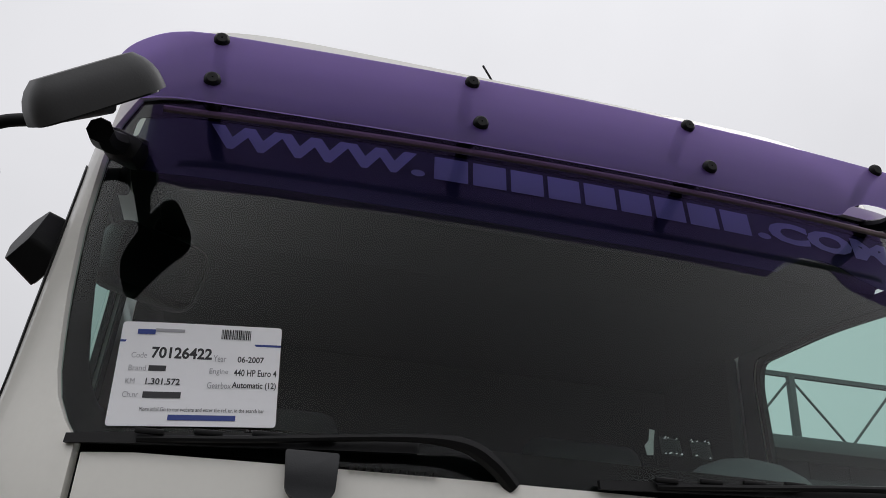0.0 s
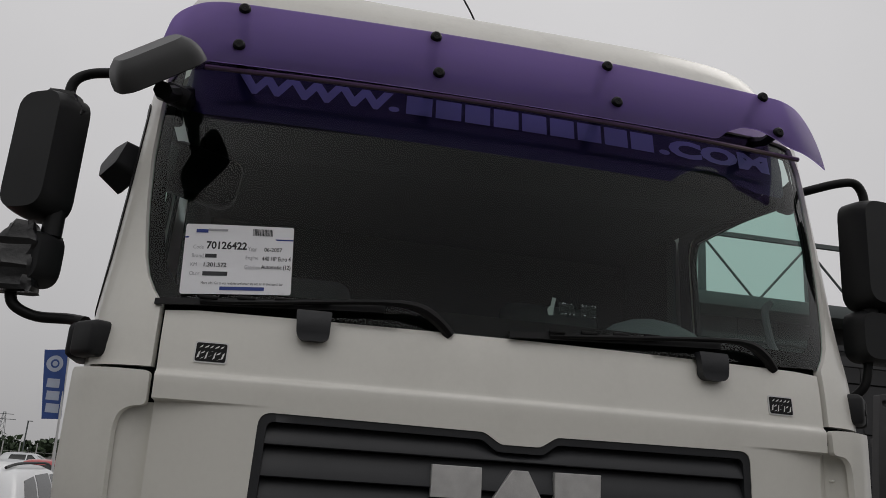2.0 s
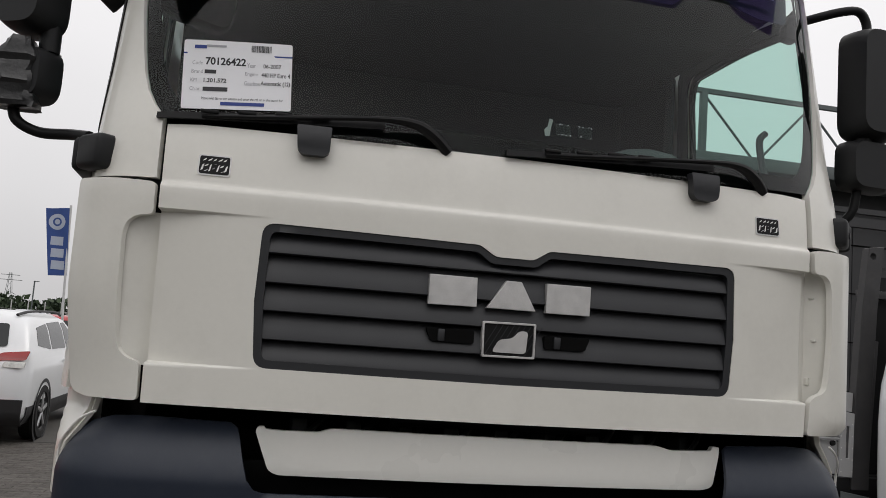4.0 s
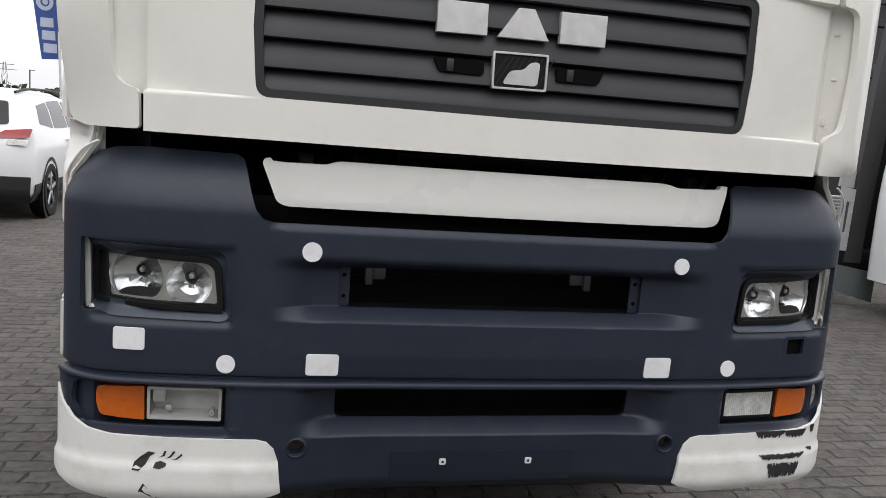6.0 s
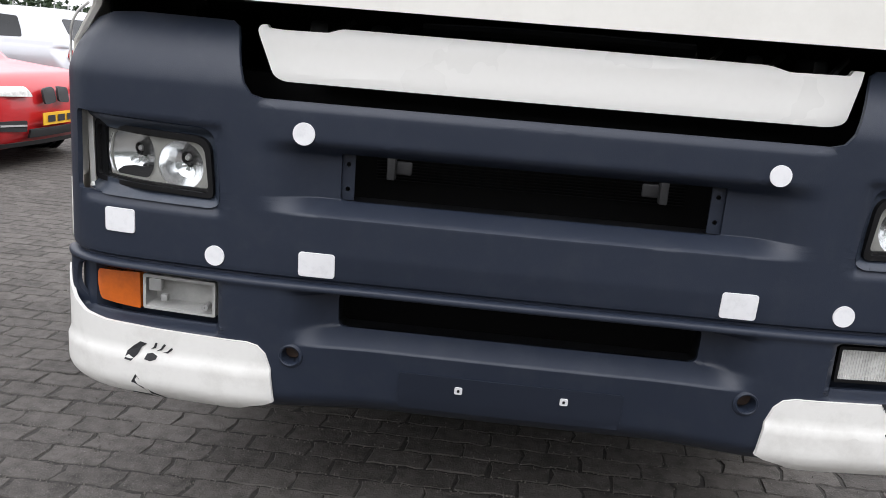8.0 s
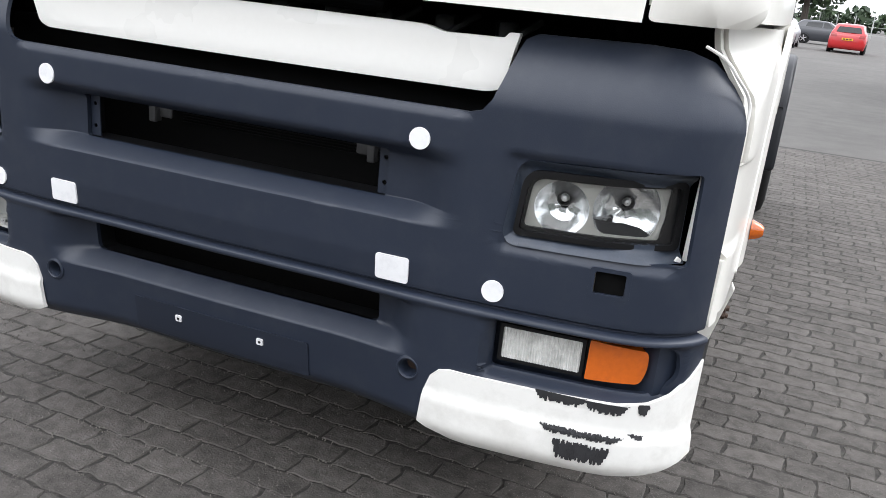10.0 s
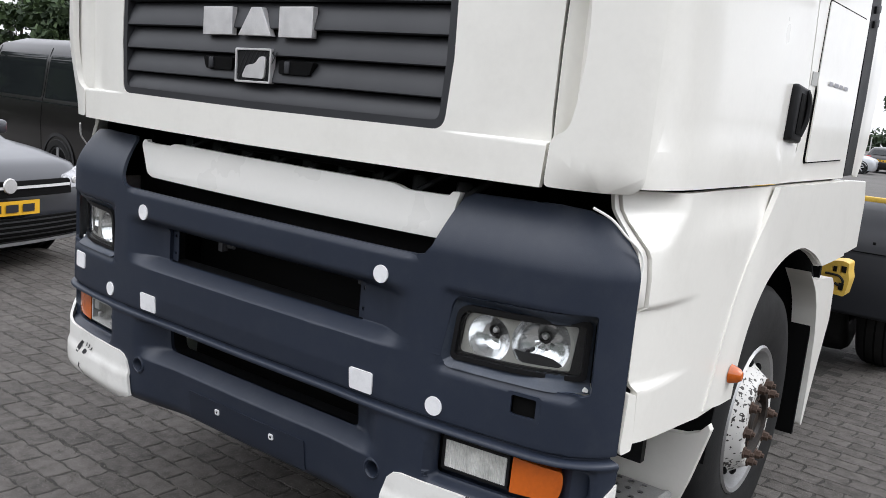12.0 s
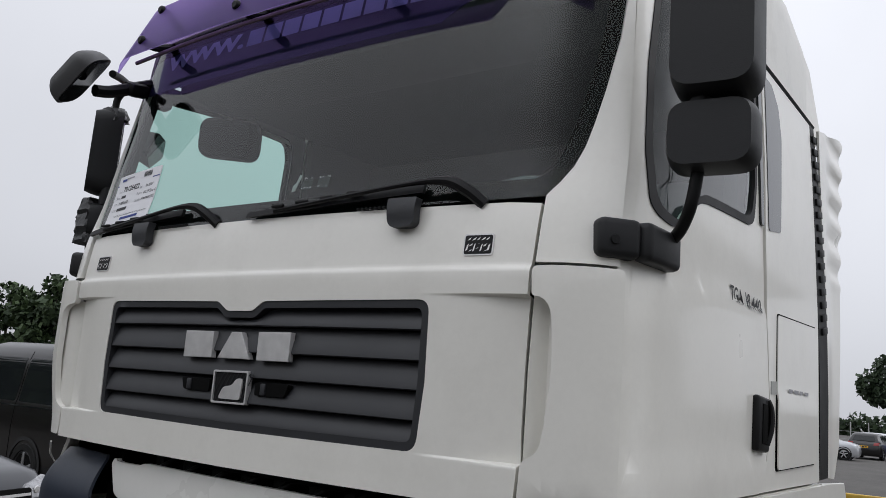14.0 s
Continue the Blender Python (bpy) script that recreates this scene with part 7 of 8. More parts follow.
build_car("hatchback", "glossy red hatchback with black grille facing the yard", (-4.22, 5.48), 88, hatch_levels(4.3, 1.76, 1.42, hood=0.88), P_RED, 1.76, (0.80, 3.48), 0.315,
          side_panes=[[(1.65, 1.00), (2.25, 1.00), (2.25, 1.30), (2.05, 1.31)], [(2.32, 1.00), (3.2, 1.02), (3.1, 1.28), (2.32, 1.31)]],
          end_panes=[(True, [(-0.64, 1.02), (0.64, 1.02), (0.52, 1.31), (-0.52, 1.31)]), (False, [(-0.6, 1.02), (0.6, 1.02), (0.5, 1.3), (-0.5, 1.3)])],
          lamps=[("headlight", True, [(0.34, 0.64), (0.74, 0.66), (0.80, 0.74), (0.40, 0.73)], M_FOGLENS)], trims=[(True, [(-0.40, 0.28), (0.40, 0.28), (0.40, 0.36), (-0.40, 0.36)], M_CARBLACK, 0.01), (True, [(-0.75, 0.21), (0.75, 0.21), (0.75, 0.25), (-0.75, 0.25)], M_CARBLACK, 0.02)], plate=(True, 0.44), extra=red_extra)


def golf_extra(root, body, side, end):
    part("front_emblem", lathe([(0.0, 0.06), (-0.012, 0.055), (-0.014, 0.001)], Matrix.Translation(end(True)(0, 0.69, -0.034)) @ pose(0, 0, 0, 0, 0, 90), 20), M_CHROME, body, "round chrome emblem")
    part("grille_line", sheet([(-0.6, 0.665), (0.6, 0.665), (0.6, 0.685), (-0.6, 0.685)], [], lambda x, z, d: end(True)(x, z, d - 0.036), 0.1, 0, 0.01), M_CHROME, body)
    for z in (0.29, 0.33, 0.37, 0.41):
        part("grille_bar", sheet([(-0.70, z), (0.70, z), (0.70, z + 0.012), (-0.70, z + 0.012)], [], lambda x, q, d: end(True)(x, q, d - 0.036), 0.1, 0, 0.008), M_CARBLACK, body)
    for sg in (1, -1):
        part("lamp_bulb", lathe([(0.0, 0.030), (-0.008, 0.026), (-0.010, 0.001)], Matrix.Translation(end(True)(sg * 0.68, 0.70, -0.018)) @ pose(0, 0, 0, 0, 0, 90), 14), M_CHROME, body)
        part("door_mirror", box(0.20, 0.10, 0.13, pose(sg * 0.98, 1.35, 1.02), 0.04, 3), P_GREY, body)


build_car("hatchback", "dark grey hatchback with slim headlights beside the truck", (-4.34, 1.38), 104, hatch_levels(4.28, 1.79, 1.46, hood=0.93), P_GREY, 1.79, (0.84, 3.46), 0.32,
          side_panes=[[(1.6, 1.03), (2.25, 1.03), (2.25, 1.34), (2.0, 1.35)], [(2.32, 1.03), (3.3, 1.05), (3.2, 1.32), (2.32, 1.35)]],
          end_panes=[(True, [(-0.66, 1.06), (0.66, 1.06), (0.54, 1.34), (-0.54, 1.34)]), (False, [(-0.6, 1.03), (0.6, 1.03), (0.5, 1.3), (-0.5, 1.3)])],
          lamps=[("headlight", True, [(0.46, 0.630), (0.78, 0.645), (0.85, 0.80), (0.60, 0.745)], M_CARLAMP)], trims=[(True, [(-0.62, 0.60), (0.62, 0.60), (0.62, 0.72), (-0.62, 0.72)], M_GAP, 0.024), (True, [(-0.74, 0.26), (0.74, 0.26), (0.72, 0.44), (-0.72, 0.44)], M_GAP, 0.030), (True, [(-0.82, 0.215), (0.82, 0.215), (0.82, 0.24), (-0.82, 0.24)], P_SILVER, 0.03)], plate=(True, 0.52), extra=golf_extra)

van_lv = [(0.25, 0.14, 5.1, 0.88, 0.12), (0.45, 0.0, 5.2, 0.95, 0.18), (0.85, 0.05, 5.2, 0.96, 0.2), (1.05, 0.25, 5.2, 0.95, 0.2), (1.15, 0.95, 5.18, 0.94, 0.15), (1.22, 1.1, 5.17, 0.92, 0.15), (1.70, 1.65, 5.10, 0.85, 0.15), (1.88, 1.95, 5.0, 0.78, 0.2), (1.97, 2.3, 4.8, 0.65, 0.3)]


def van_extra(root, body, side, end):
    for sg in (1, -1):
        part("belt_line", sheet([(0.9, 1.12), (5.05, 1.12), (5.05, 1.135), (0.9, 1.135)], [], lambda y, z, d, sg=sg: side(sg)(y, z, d - 0.006), 0.5, 0, 0.006), M_CARGLASS, body)
        part("door_pull", box(0.03, 0.20, 0.035, Matrix.Translation(side(sg)(2.3, 1.05, -0.006)), 0.01), M_CARBLACK, body)
        for y in (2.15, 3.55, 4.95):
            part("door_gap", sheet([(y, 0.45), (y + 0.012, 0.45), (y + 0.012, 1.85), (y, 1.85)], [], lambda q, z, d, sg=sg: side(sg)(q, z, d - 0.003), 0, 0.1, 0.006), M_GAP, body)
        part("sill_trim", sheet([(0.3, 0.27), (4.9, 0.27), (4.9, 0.42), (0.3, 0.42)], [], lambda y, z, d, sg=sg: side(sg)(y, z, d - 0.006), 0.5, 0.05, 0.006), M_CARBLACK, body)


build_car("van", "glossy black passenger van with dark windows", (-12.65, 5.05), 270, van_lv, P_BLACK, 1.92, (0.95, 4.0), 0.34,
          side_panes=[[(1.75, 1.18), (2.10, 1.18), (2.10, 1.74), (1.95, 1.74)], [(2.2, 1.18), (3.5, 1.18), (3.5, 1.76), (2.2, 1.76)], [(3.6, 1.18), (4.95, 1.18), (4.9, 1.74), (3.6, 1.76)]],
          end_panes=[(True, [(-0.75, 1.24), (0.75, 1.24), (0.66, 1.74), (-0.66, 1.74)])], lamps=[("headlight", True, [(0.55, 0.75), (0.9, 0.78), (0.9, 0.95), (0.6, 0.92)], M_FOGLENS)], category="van", extra=van_extra, group="parked vans")
build_car("van", "white delivery van with black lower trim by the shed", (10.40, 4.12), 90, [(q[0] * 1.32, q[1], 5.2 - 0.25 * max(0.0, q[0] - 1.0), (0.5 * q[3] + 0.46) * 0.78, q[4] * 0.6) for q in van_lv], P_WHITE, 1.50, (0.95, 4.0), 0.35,
          side_panes=[[(1.65, 1.42), (2.25, 1.42), (2.25, 2.05), (1.95, 2.05)]], end_panes=[(True, [(-0.58, 1.48), (0.58, 1.48), (0.5, 2.05), (-0.5, 2.05)])],
          lamps=[("headlight", True, [(0.42, 0.9), (0.68, 0.92), (0.68, 1.15), (0.46, 1.1)], M_FOGLENS)], trims=[(True, [(-0.68, 0.35), (0.68, 0.35), (0.68, 0.62), (-0.68, 0.62)], M_CARBLACK, 0.02)], category="van", extra=van_extra, group="parked vans")

# far car park
rng = random.Random(8)
far = [(-5.5, 47.0, 95, P_SILVER, "silver"), (-5.75, 54.6, 177, P_BLACK, "black"), (-5.4, 57.0, 268, P_BLUE, "blue"), (-3.35, 54.8, 180, P_BLACK, "black"), (0.6, 49.0, 176, P_SILVER, "silver"), (-12.5, 55.0, 90, P_SILVER, "silver"), (-4.2, 62.5, 92, P_WHITE, "white"), (1.0, 57.0, 90, P_SILVER, "silver"), (5.0, 58.0, 88, P_GREY, "dark grey"), (4.0, 49.5, 175, P_RED, "red"),
       (-9.5, 62.0, 90, P_WHITE, "white"), (-2.0, 68.0, 90, P_GREY, "dark grey"), (2.0, 63.0, 90, P_SILVER, "silver")]
for x, y, turn, paint, colour in far:
    build_car("parked_car", colour + " hatchback in the distant car park", (x, y), turn, hatch_levels(4.1, 1.75, 1.46), paint, 1.75, (0.78, 3.3), 0.31,
              side_panes=[[(1.6, 1.03), (2.25, 1.03), (2.25, 1.34), (2.0, 1.35)], [(2.32, 1.03), (3.3, 1.05), (3.2, 1.32), (2.32, 1.35)]],
              end_panes=[(True, [(-0.62, 1.06), (0.62, 1.06), (0.54, 1.34), (-0.54, 1.34)]), (False, [(-0.6, 1.03), (0.6, 1.03), (0.5, 1.3), (-0.5, 1.3)])],
              lamps=[("tail_light", False, [(0.5, 0.8), (0.8, 0.8), (0.8, 0.95), (0.55, 0.95)], M_REDLENS), ("headlight", True, [(0.46, 0.66), (0.80, 0.68), (0.82, 0.80), (0.52, 0.77)], M_FOGLENS)], plate=(False, 0.7), group="distant car park")
for x, y, turn, paint, colour in ((-6.99, 30.1, 175, P_RED, "red"), (-9.98, 31.15, 178, P_WHITE, "white"), (-12.99, 30.2, 180, P_SILVER, "silver"), (-11.2, 16.67, 185, P_WHITE, "white"), (-14.2, 17.21, 182, P_SILVER, "silver")):
    build_car("parked_car", colour + " car in the row behind", (x, y), turn, hatch_levels(4.1, 1.75, 1.46), paint, 1.75, (0.78, 3.3), 0.31,
              side_panes=[[(1.6, 1.03), (3.3, 1.05), (3.2, 1.32), (2.0, 1.35)]], end_panes=[(False, [(-0.6, 1.03), (0.6, 1.03), (0.5, 1.3), (-0.5, 1.3)]), (True, [(-0.62, 1.06), (0.62, 1.06), (0.54, 1.34), (-0.54, 1.34)])],
              lamps=[("tail_light", False, [(0.5, 0.8), (0.8, 0.8), (0.8, 0.95), (0.55, 0.95)], M_REDLENS)], plate=(False, 0.7), group="row behind")

# ---------------------------------------------------------------- shed and transporter beside the truck
M_SHED = surface("dark_steel_cladding", (0.035, 0.035, 0.037), 0.6, vary=0.15, scale=0.8, fine=40, bump=0.1)
M_FRAMESTEEL = surface("grey_green_steel", (0.10, 0.115, 0.115), 0.6, vary=0.15, scale=3, bump=0.05)
M_GREYPANEL = surface("light_grey_panel", (0.34, 0.34, 0.34), 0.5, vary=0.08, scale=4, bump=0.05)
shed = thing("shed", "dark clad workshop with a steel truss on its roof edge", "building")
swung(shed, -0.69, -2.22, -0.37)
for k in range(26):
    part("wall_panel", box(0.985, 0.08, 5.7, pose(6.6 + k, 14.0, 2.85), 0.01), M_SHED, shed)
for z in (1.1, 2.2, 3.3, 4.4):
    part("wall_joint", box(26, 0.02, 0.03, pose(19.1, 13.955, z)), M_GAP, shed)
part("roof_edge", box(26.4, 1.2, 0.28, pose(19.2, 13.6, 5.75), 0.02), M_FRAMESTEEL, shed, "grey roof edge beam")
part("roof_deck", box(26.4, 12, 0.2, pose(19.2, 20, 5.9)), M_SHED, shed)
part("lean_to_beam", box(24, 0.12, 0.16, pose(18, 9.6, 4.05)), M_SHED, shed)
part("lean_to_beam", box(24, 0.12, 0.10, pose(18, 11.0, 4.55)), M_SHED, shed)
for k in range(9):
    x = 8.29 + 2.65 * k
    part("truss_post", box(0.14, 0.14, 1.55, pose(x, 14.0, 6.73), 0.01), M_FRAMESTEEL, shed)
    part("truss_brace", tube([(x, 14.0, 7.45), (x + 1.32, 14.0, 6.02)], 0.028, 6, 1), M_FRAMESTEEL, shed)
    part("truss_brace", tube([(x + 1.32, 14.0, 6.02), (x + 2.65, 14.0, 7.45)], 0.028, 6, 1), M_FRAMESTEEL, shed)
part("truss_rail", box(24, 0.1, 0.10, pose(18.2, 14.0, 7.52)), M_FRAMESTEEL, shed)
part("truss_rail", box(24, 0.1, 0.08, pose(18.2, 14.0, 5.99)), M_FRAMESTEEL, shed)

trailer = thing("low_loader", "black steel loading frame with grey side panels", "trailer")
M_DARKPAINT = surface("dark_grey_frame_paint", (0.030, 0.029, 0.030), 0.55, vary=0.2, scale=4, fine=120, bump=0.1, dirt=(0.08, 0.075, 0.07), dirt_amount=0.25, dirt_scale=6)
post = sheet([(5.14, 0.45), (5.34, 0.45), (5.36, 1.35), (5.41, 2.26), (5.48, 2.91), (5.30, 2.885), (5.23, 2.25), (5.17, 1.32)], [circle(5.35, 2.80, 0.035, 12)], flat_xz(5.0), 0, 0, 0.10)
part("loading_post", post, M_DARKPAINT, trailer, "dark grey leaning post with a bolt hole", bevel=0.006)
part("post_back", sheet([(5.37, 0.40), (6.35, 0.40), (6.40, 2.62), (5.50, 2.62), (5.43, 2.26)], [], flat_xz(5.22), 0, 0, 0.06), M_BLACK, trailer)
part("post_rail", box(0.10, 0.06, 1.45, pose(5.44, 5.16, 1.22, 0, 4, 0), 0.006), M_DARKPAINT, trailer)
part("bed_frame", box(0.5, 3.0, 0.16, pose(5.4, 6.6, 0.50), 0.01), M_BLACK, trailer)
part("lower_beam", box(0.62, 0.12, 0.20, pose(5.28, 5.08, 0.47), 0.01), M_BLACK, trailer)
part("side_panel", sheet([(4.40, 0.60), (4.99, 0.60), (4.99, 0.92), (4.40, 0.94)], [], flat_xz(5.02), 0, 0, 0.03), M_GREYPANEL, trailer, bevel=0.003)
part("panel_bolt", lathe([(0.0, 0.030), (0.02, 0.026), (0.022, 0.001)], Matrix.Translation((4.93, 5.02, 0.90)) @ pose(0, 0, 0, 0, 0, -90), 12), M_BLACK, trailer)
part("corner_plate", sheet([(5.00, 1.22), (5.17, 1.21), (5.18, 1.40), (5.02, 1.41)], [], flat_xz(5.04), 0, 0, 0.03), M_GREYPANEL, trailer, bevel=0.003)
part("upright_panel", sheet([(4.985, 0.585), (5.135, 0.575), (5.150, 1.20), (4.985, 1.225)], [rpoly([(5.055, 0.76), (5.095, 0.76), (5.105, 1.07), (5.060, 1.08)], 0.008)], flat_xz(4.98), 0, 0, 0.02), M_GREYPANEL, trailer, "light grey upright panel with a long slot", bevel=0.002)
for k in range(10):
    part("rivet", lathe([(0.0, 0.006), (0.003, 0.004), (0.004, 0.001)], Matrix.Translation((5.003 if k % 2 else 5.128, 4.978, 0.63 + 0.115 * (k // 2))) @ pose(0, 0, 0, 0, 0, -90), 8), M_CHROME, trailer)
for k in range(6):
    part("panel_louvre", box(0.58, 0.03, 0.022, pose(4.70, 4.99, 0.945 + k * 0.034, 25, 0, 0), 0.004), M_GREYPANEL, trailer)
part("grey_skirt", sheet([(5.00, 0.18), (5.50, 0.05), (5.51, 0.36), (5.01, 0.44)], [], flat_xz(4.96), 0, 0, 0.03), M_FRAMESTEEL, trailer, "plain grey skirt plate", bevel=0.004)
part("trailer_wheel", lathe([(-0.1, 0.05), (-0.1, 0.3), (-0.08, 0.34), (0.08, 0.34), (0.1, 0.3), (0.1, 0.05)], Matrix.Translation((5.35, 6.6, 0.34)), 24), M_RUBBER, trailer)
part("orange_tag", box(0.16, 0.01, 0.065, pose(5.59, 4.99, 2.745), 0.004), M_ORANGE, trailer)
part("tag_bracket", box(0.03, 0.23, 0.02, pose(5.59, 5.10, 2.70)), M_DARKPAINT, trailer)
part("cross_beam", box(1.6, 0.1, 0.08, pose(6.1, 5.14, 2.42), 0.004), M_DARKPAINT, trailer)

# ---------------------------------------------------------------- flag, poles, fence
flag = thing("flag", "blue advertising flag with white ring on a pole", "flag")
swung(flag, -0.69, -2.22, -0.05)
part("flag_pole", tube([(-6.42, 24.0, 0.0), (-6.55, 24.0, 2.0), (-6.65, 24.0, 4.77)], 0.035, 8, 1), surface("white_pole", (0.6, 0.6, 0.6), 0.5), flag)
M_FLAG = surface("blue_flag_cloth", (0.035, 0.075, 0.25), 0.8, vary=0.12, scale=5, bump=0.1)
M_FLAGW = surface("pale_flag_print", (0.42, 0.46, 0.55), 0.8, vary=0.06, bump=0)


def flag_fn(x, z, d):
    return Vector((x - 0.02 * (z - 3.8), 24.0 + 0.05 * math.sin(x * 9 + z * 2) + d, z))


part("flag_cloth", sheet([(-7.32, 4.62), (-6.66, 4.68), (-6.55, 2.66), (-7.07, 2.62)], [], flag_fn, 0.08, 0.15, 0.004), M_FLAG, flag, "blue cloth")
part("flag_ring", sheet(circle(-6.97, 4.24, 0.24, 24), [circle(-6.97, 4.24, 0.13, 20)], lambda x, z, d: flag_fn(x, z, d - 0.006), 0.08, 0.1, 0.002), M_FLAGW, flag, "pale ring")
part("flag_dot", sheet(circle(-6.97, 4.24, 0.08, 16), [], lambda x, z, d: flag_fn(x, z, d - 0.006), 0, 0, 0.002), M_FLAGW, flag)
for k in range(3):
    z = 3.54 - 0.36 * k
    part("flag_bar", sheet([(-7.10 + 0.04 * k, z), (-6.75 + 0.04 * k, z), (-6.75 + 0.04 * k, z + 0.26), (-7.10 + 0.04 * k, z + 0.26)], [], lambda x, q, d: flag_fn(x, q, d - 0.006), 0.08, 0.1, 0.002), M_FLAGW, flag, "pale block")
lamp_post = thing("street_lamp", "thin grey street lamp in the distance", "street lamp")
swung(lamp_post, -0.69, -2.22, -0.9)
part("lamp_mast", tube([(-42.0, 150.0, 0), (-42.0, 150.0, 6.0)], 0.12, 8, 1), M_FRAMESTEEL, lamp_post)
part("lamp_head", box(0.9, 0.3, 0.12, pose(-41.7, 150.0, 6.05), 0.03), M_FRAMESTEEL, lamp_post)
pylon = thing("pylon", "grey lattice power pylon on the horizon", "pylon")
swung(pylon, -0.69, -2.22, -0.9)
for sx in (-1, 1):
    for sy in (-1, 1):
        part("pylon_leg", tube([(-150 + sx * 2.2, 500 + sy * 2.2, 0), (-150 + sx * 0.5, 500 + sy * 0.5, 20)], 0.12, 5, 1), M_FRAMESTEEL, pylon)
for z, w in ((16.0, 6.5), (18.8, 5.0)):
    part("pylon_arm", box(2 * w, 0.3, 0.3, pose(-150, 500, z)), M_FRAMESTEEL, pylon)
for k in range(6):
    part("pylon_brace", tube([(-152 + 0.25 * k, 500, 3 * k), (-148 - 0.25 * k, 500, 3 * k + 3)], 0.08, 5, 1), M_FRAMESTEEL, pylon)

M_POST = surface("pale_fence_post", (0.45, 0.45, 0.44), 0.6)
fence = thing("fence", "row of pale slim fence posts along the yard edge", "fence")
for k in range(60):
    part("post", box(0.10, 0.10, 2.3, pose(-70 + k * 1.7, 95, 1.15)), M_POST, fence)
for z in (0.5, 1.3):
    part("fence_wire", box(102, 0.03, 0.03, pose(-20, 95, z)), M_POST, fence)
part("yellow_board", box(1.3, 0.1, 0.7, pose(-8.6, 94.8, 2.1)), M_YELLOW, fence)

# ---------------------------------------------------------------- trees
def leaf_material(name, a, b):
    m, n, l, p = nodes_of(name)
    ge, rp = n.new("ShaderNodeNewGeometry"), n.new("ShaderNodeValToRGB")
    rp.color_ramp.elements[0].color, rp.color_ramp.elements[1].color = (*a, 1), (*b, 1)
    l.new(ge.outputs["Random Per Island"], rp.inputs[0])
    l.new(rp.outputs[0], p.inputs["Base Color"])
    p.inputs["Roughness"].default_value = 0.7
    return m


M_LEAF = leaf_material("oak_leaves", (0.012, 0.025, 0.010), (0.035, 0.060, 0.022))
M_LEAF2 = leaf_material("hedge_leaves", (0.014, 0.030, 0.010), (0.045, 0.075, 0.022))
M_BARK = surface("grey_brown_bark", (0.06, 0.05, 0.042), 0.9, vary=0.3, scale=4, fine=40, bump=0.6)


def leaf_cloud(centres, count, size, rng):
    vs, fs = [], []
    for _ in range(count):
        c, r = centres[rng.randrange(len(centres))]
        d = Vector((rng.gauss(0, 1), rng.gauss(0, 1), rng.gauss(0, 1))).normalized() * r * rng.uniform(0.55, 1.05)
        p = Vector(c) + Vector((d.x, d.y, d.z * 0.8))
        u = Vector((rng.gauss(0, 1), rng.gauss(0, 1), rng.gauss(0, 1))).normalized()
        v = u.cross(Vector((rng.gauss(0, 1), rng.gauss(0, 1), rng.gauss(0, 1)))).normalized()
        s = size * rng.uniform(0.6, 1.3)
        o = len(vs)
        vs += [tuple(p + u * s), tuple(p + v * s * 0.6), tuple(p - u * s * 0.8), tuple(p - v * s * 0.6)]
        fs.append((o, o + 1, o + 2, o + 3))
    me = bpy.data.meshes.new("crown")
    me.from_pydata(vs, [], fs)
    return me


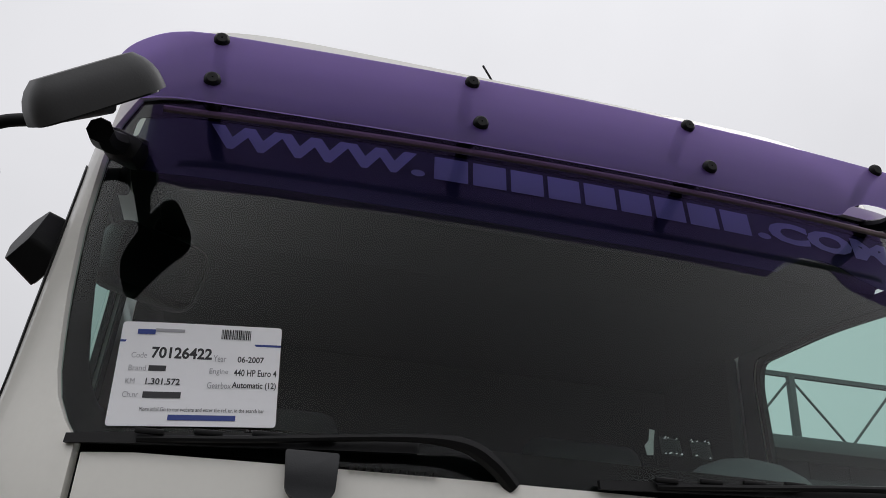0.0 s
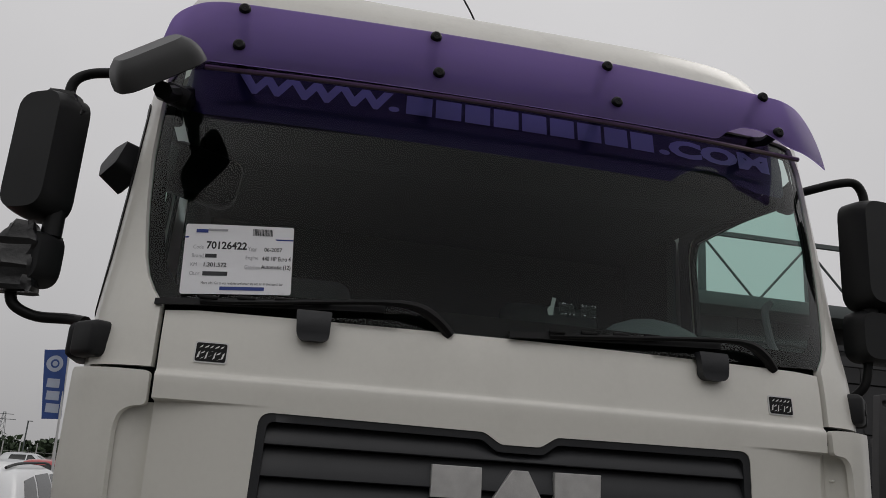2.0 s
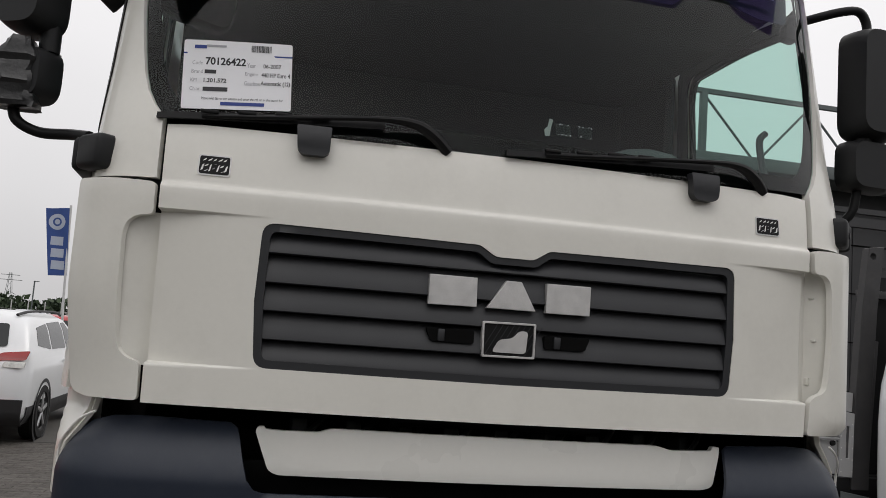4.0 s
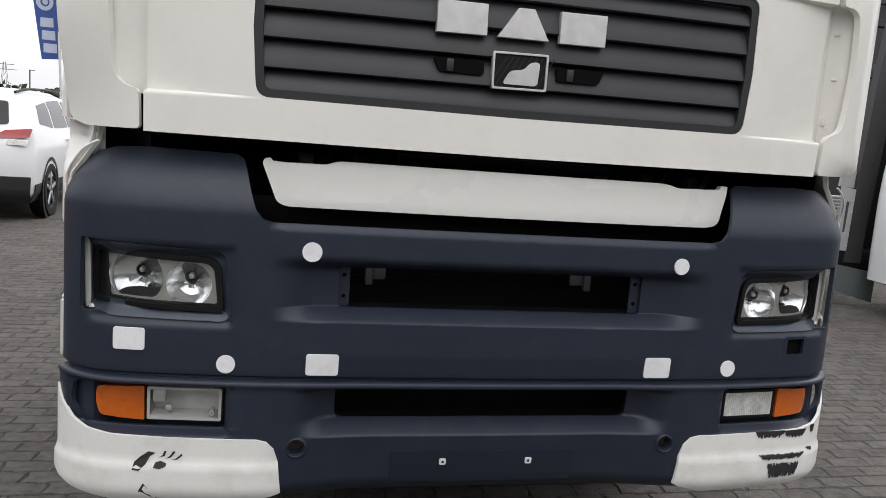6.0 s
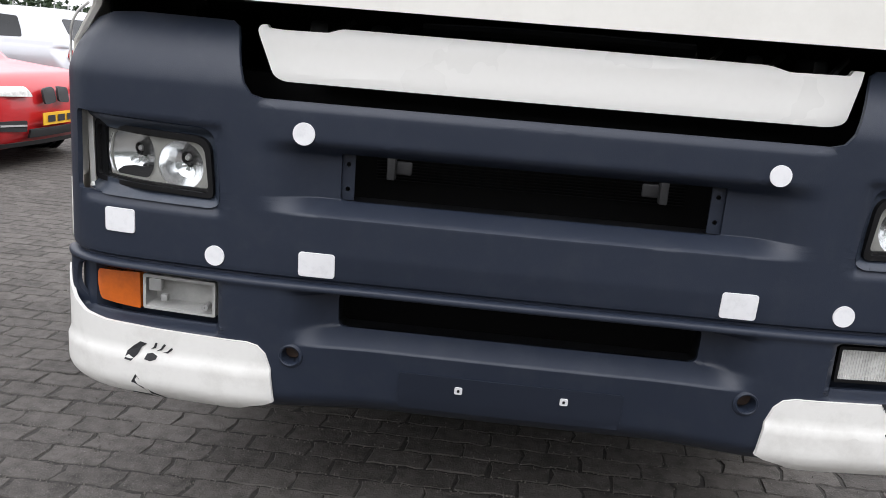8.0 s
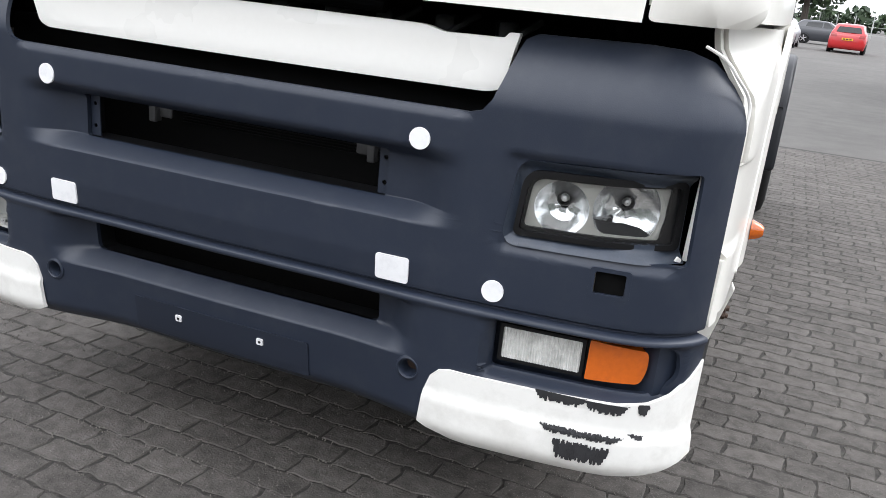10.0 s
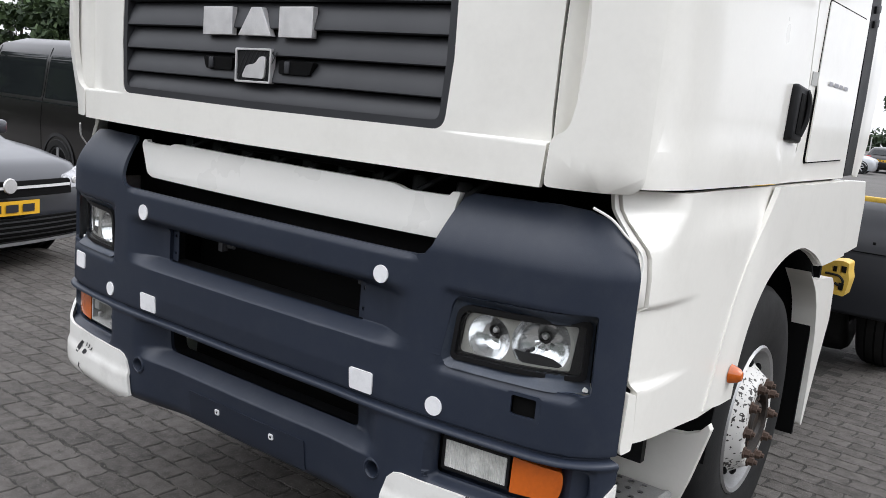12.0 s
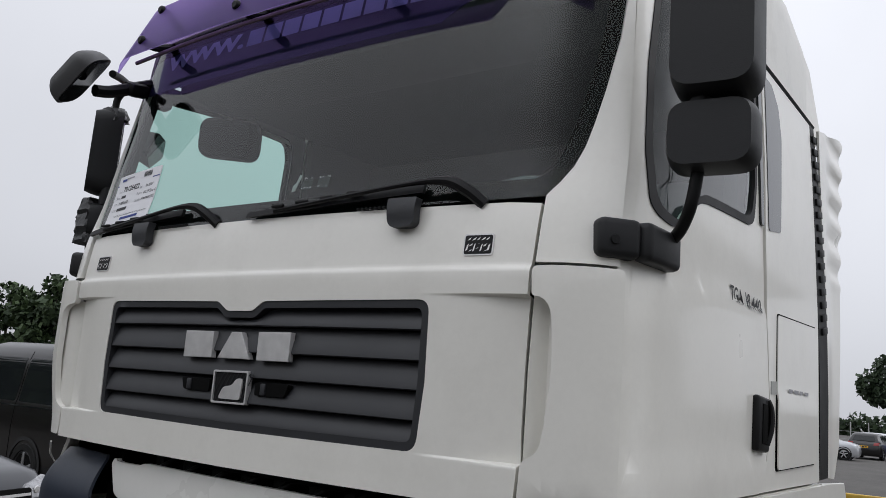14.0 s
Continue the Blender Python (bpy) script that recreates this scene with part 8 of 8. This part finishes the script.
def tree(name, label, x, y, height, radius, base, mat, seed, leaves=2600, size=0.35, group=""):
    rng = random.Random(seed)
    root = thing(name, label, "tree", group)
    part("trunk", tube([(x, y, 0), (x + 0.1, y, base * 0.6), (x - 0.1, y, base + (height - base) * 0.4), (x, y, base + (height - base) * 0.75)], lambda t: radius * 0.085 * (1 - 0.75 * t), 8), M_BARK, root)
    cs = []
    for k in range(16):
        a, q = rng.uniform(0, 6.28), rng.random()
        zz = base + (height - base) * (0.12 + 0.74 * q)
        rr = radius * (0.62 - 0.45 * abs(q - 0.42)) * rng.uniform(0.5, 1.0)
        c = (x + rr * math.cos(a), y + rr * math.sin(a), zz)
        cs.append((c, radius * rng.uniform(0.30, 0.46)))
        if k < 7:
            part("limb", tube([(x, y, base + (height - base) * 0.1 * q), ((x + c[0]) / 2, (y + c[1]) / 2, (base + zz) / 2 + 0.2), c], lambda t: radius * 0.03 * (1 - 0.7 * t), 6), M_BARK, root)
    me = leaf_cloud(cs, leaves, size, rng)
    me.materials.append(mat)
    cr = new("crown", me)
    cr.parent = root
    return root


tree("oak_tree", "broad dark green oak behind the car park", -8.6, 90, 10.0, 4.6, 3.3, M_LEAF, 4, 5200, 0.30)
tree("oak_tree", "broad dark green oak behind the car park", 1.5, 93, 11.0, 5.2, 3.4, M_LEAF, 9, 4000, 0.34)
rng = random.Random(31)
for k in range(12):
    x = -55 + k * 2.7 + rng.uniform(-0.8, 0.8)
    tree("hedge_tree", "dense green tree in the row beyond the yard", x, 22 + k * 0.9 + rng.uniform(-1, 1), rng.uniform(6.0, 7.6), rng.uniform(2.0, 2.7), 0.4, M_LEAF2, 40 + k, 1500, 0.26, "tree row")
cs = []
for k in range(240):
    x = -230 + k * 1.6
    cs.append(((x, 190 + rng.uniform(-6, 6), rng.uniform(0.8, 3.0)), rng.uniform(1.6, 2.9)))
me = leaf_cloud(cs, 15000, 0.8, rng)
me.materials.append(M_LEAF)
tagged(new("far_woods", me), "dark green belt of woods on horizon", "woods", kind="stuff")
# trees added out of view behind the camera; they dim front light and reflections
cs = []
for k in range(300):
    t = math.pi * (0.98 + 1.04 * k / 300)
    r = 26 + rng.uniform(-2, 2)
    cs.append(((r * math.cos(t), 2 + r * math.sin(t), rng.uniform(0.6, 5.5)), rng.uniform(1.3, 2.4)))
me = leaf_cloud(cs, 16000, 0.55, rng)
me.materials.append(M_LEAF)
tagged(new("tree_belt", me), "unseen dark green trees added behind the camera to dim reflections", "woods", kind="stuff")
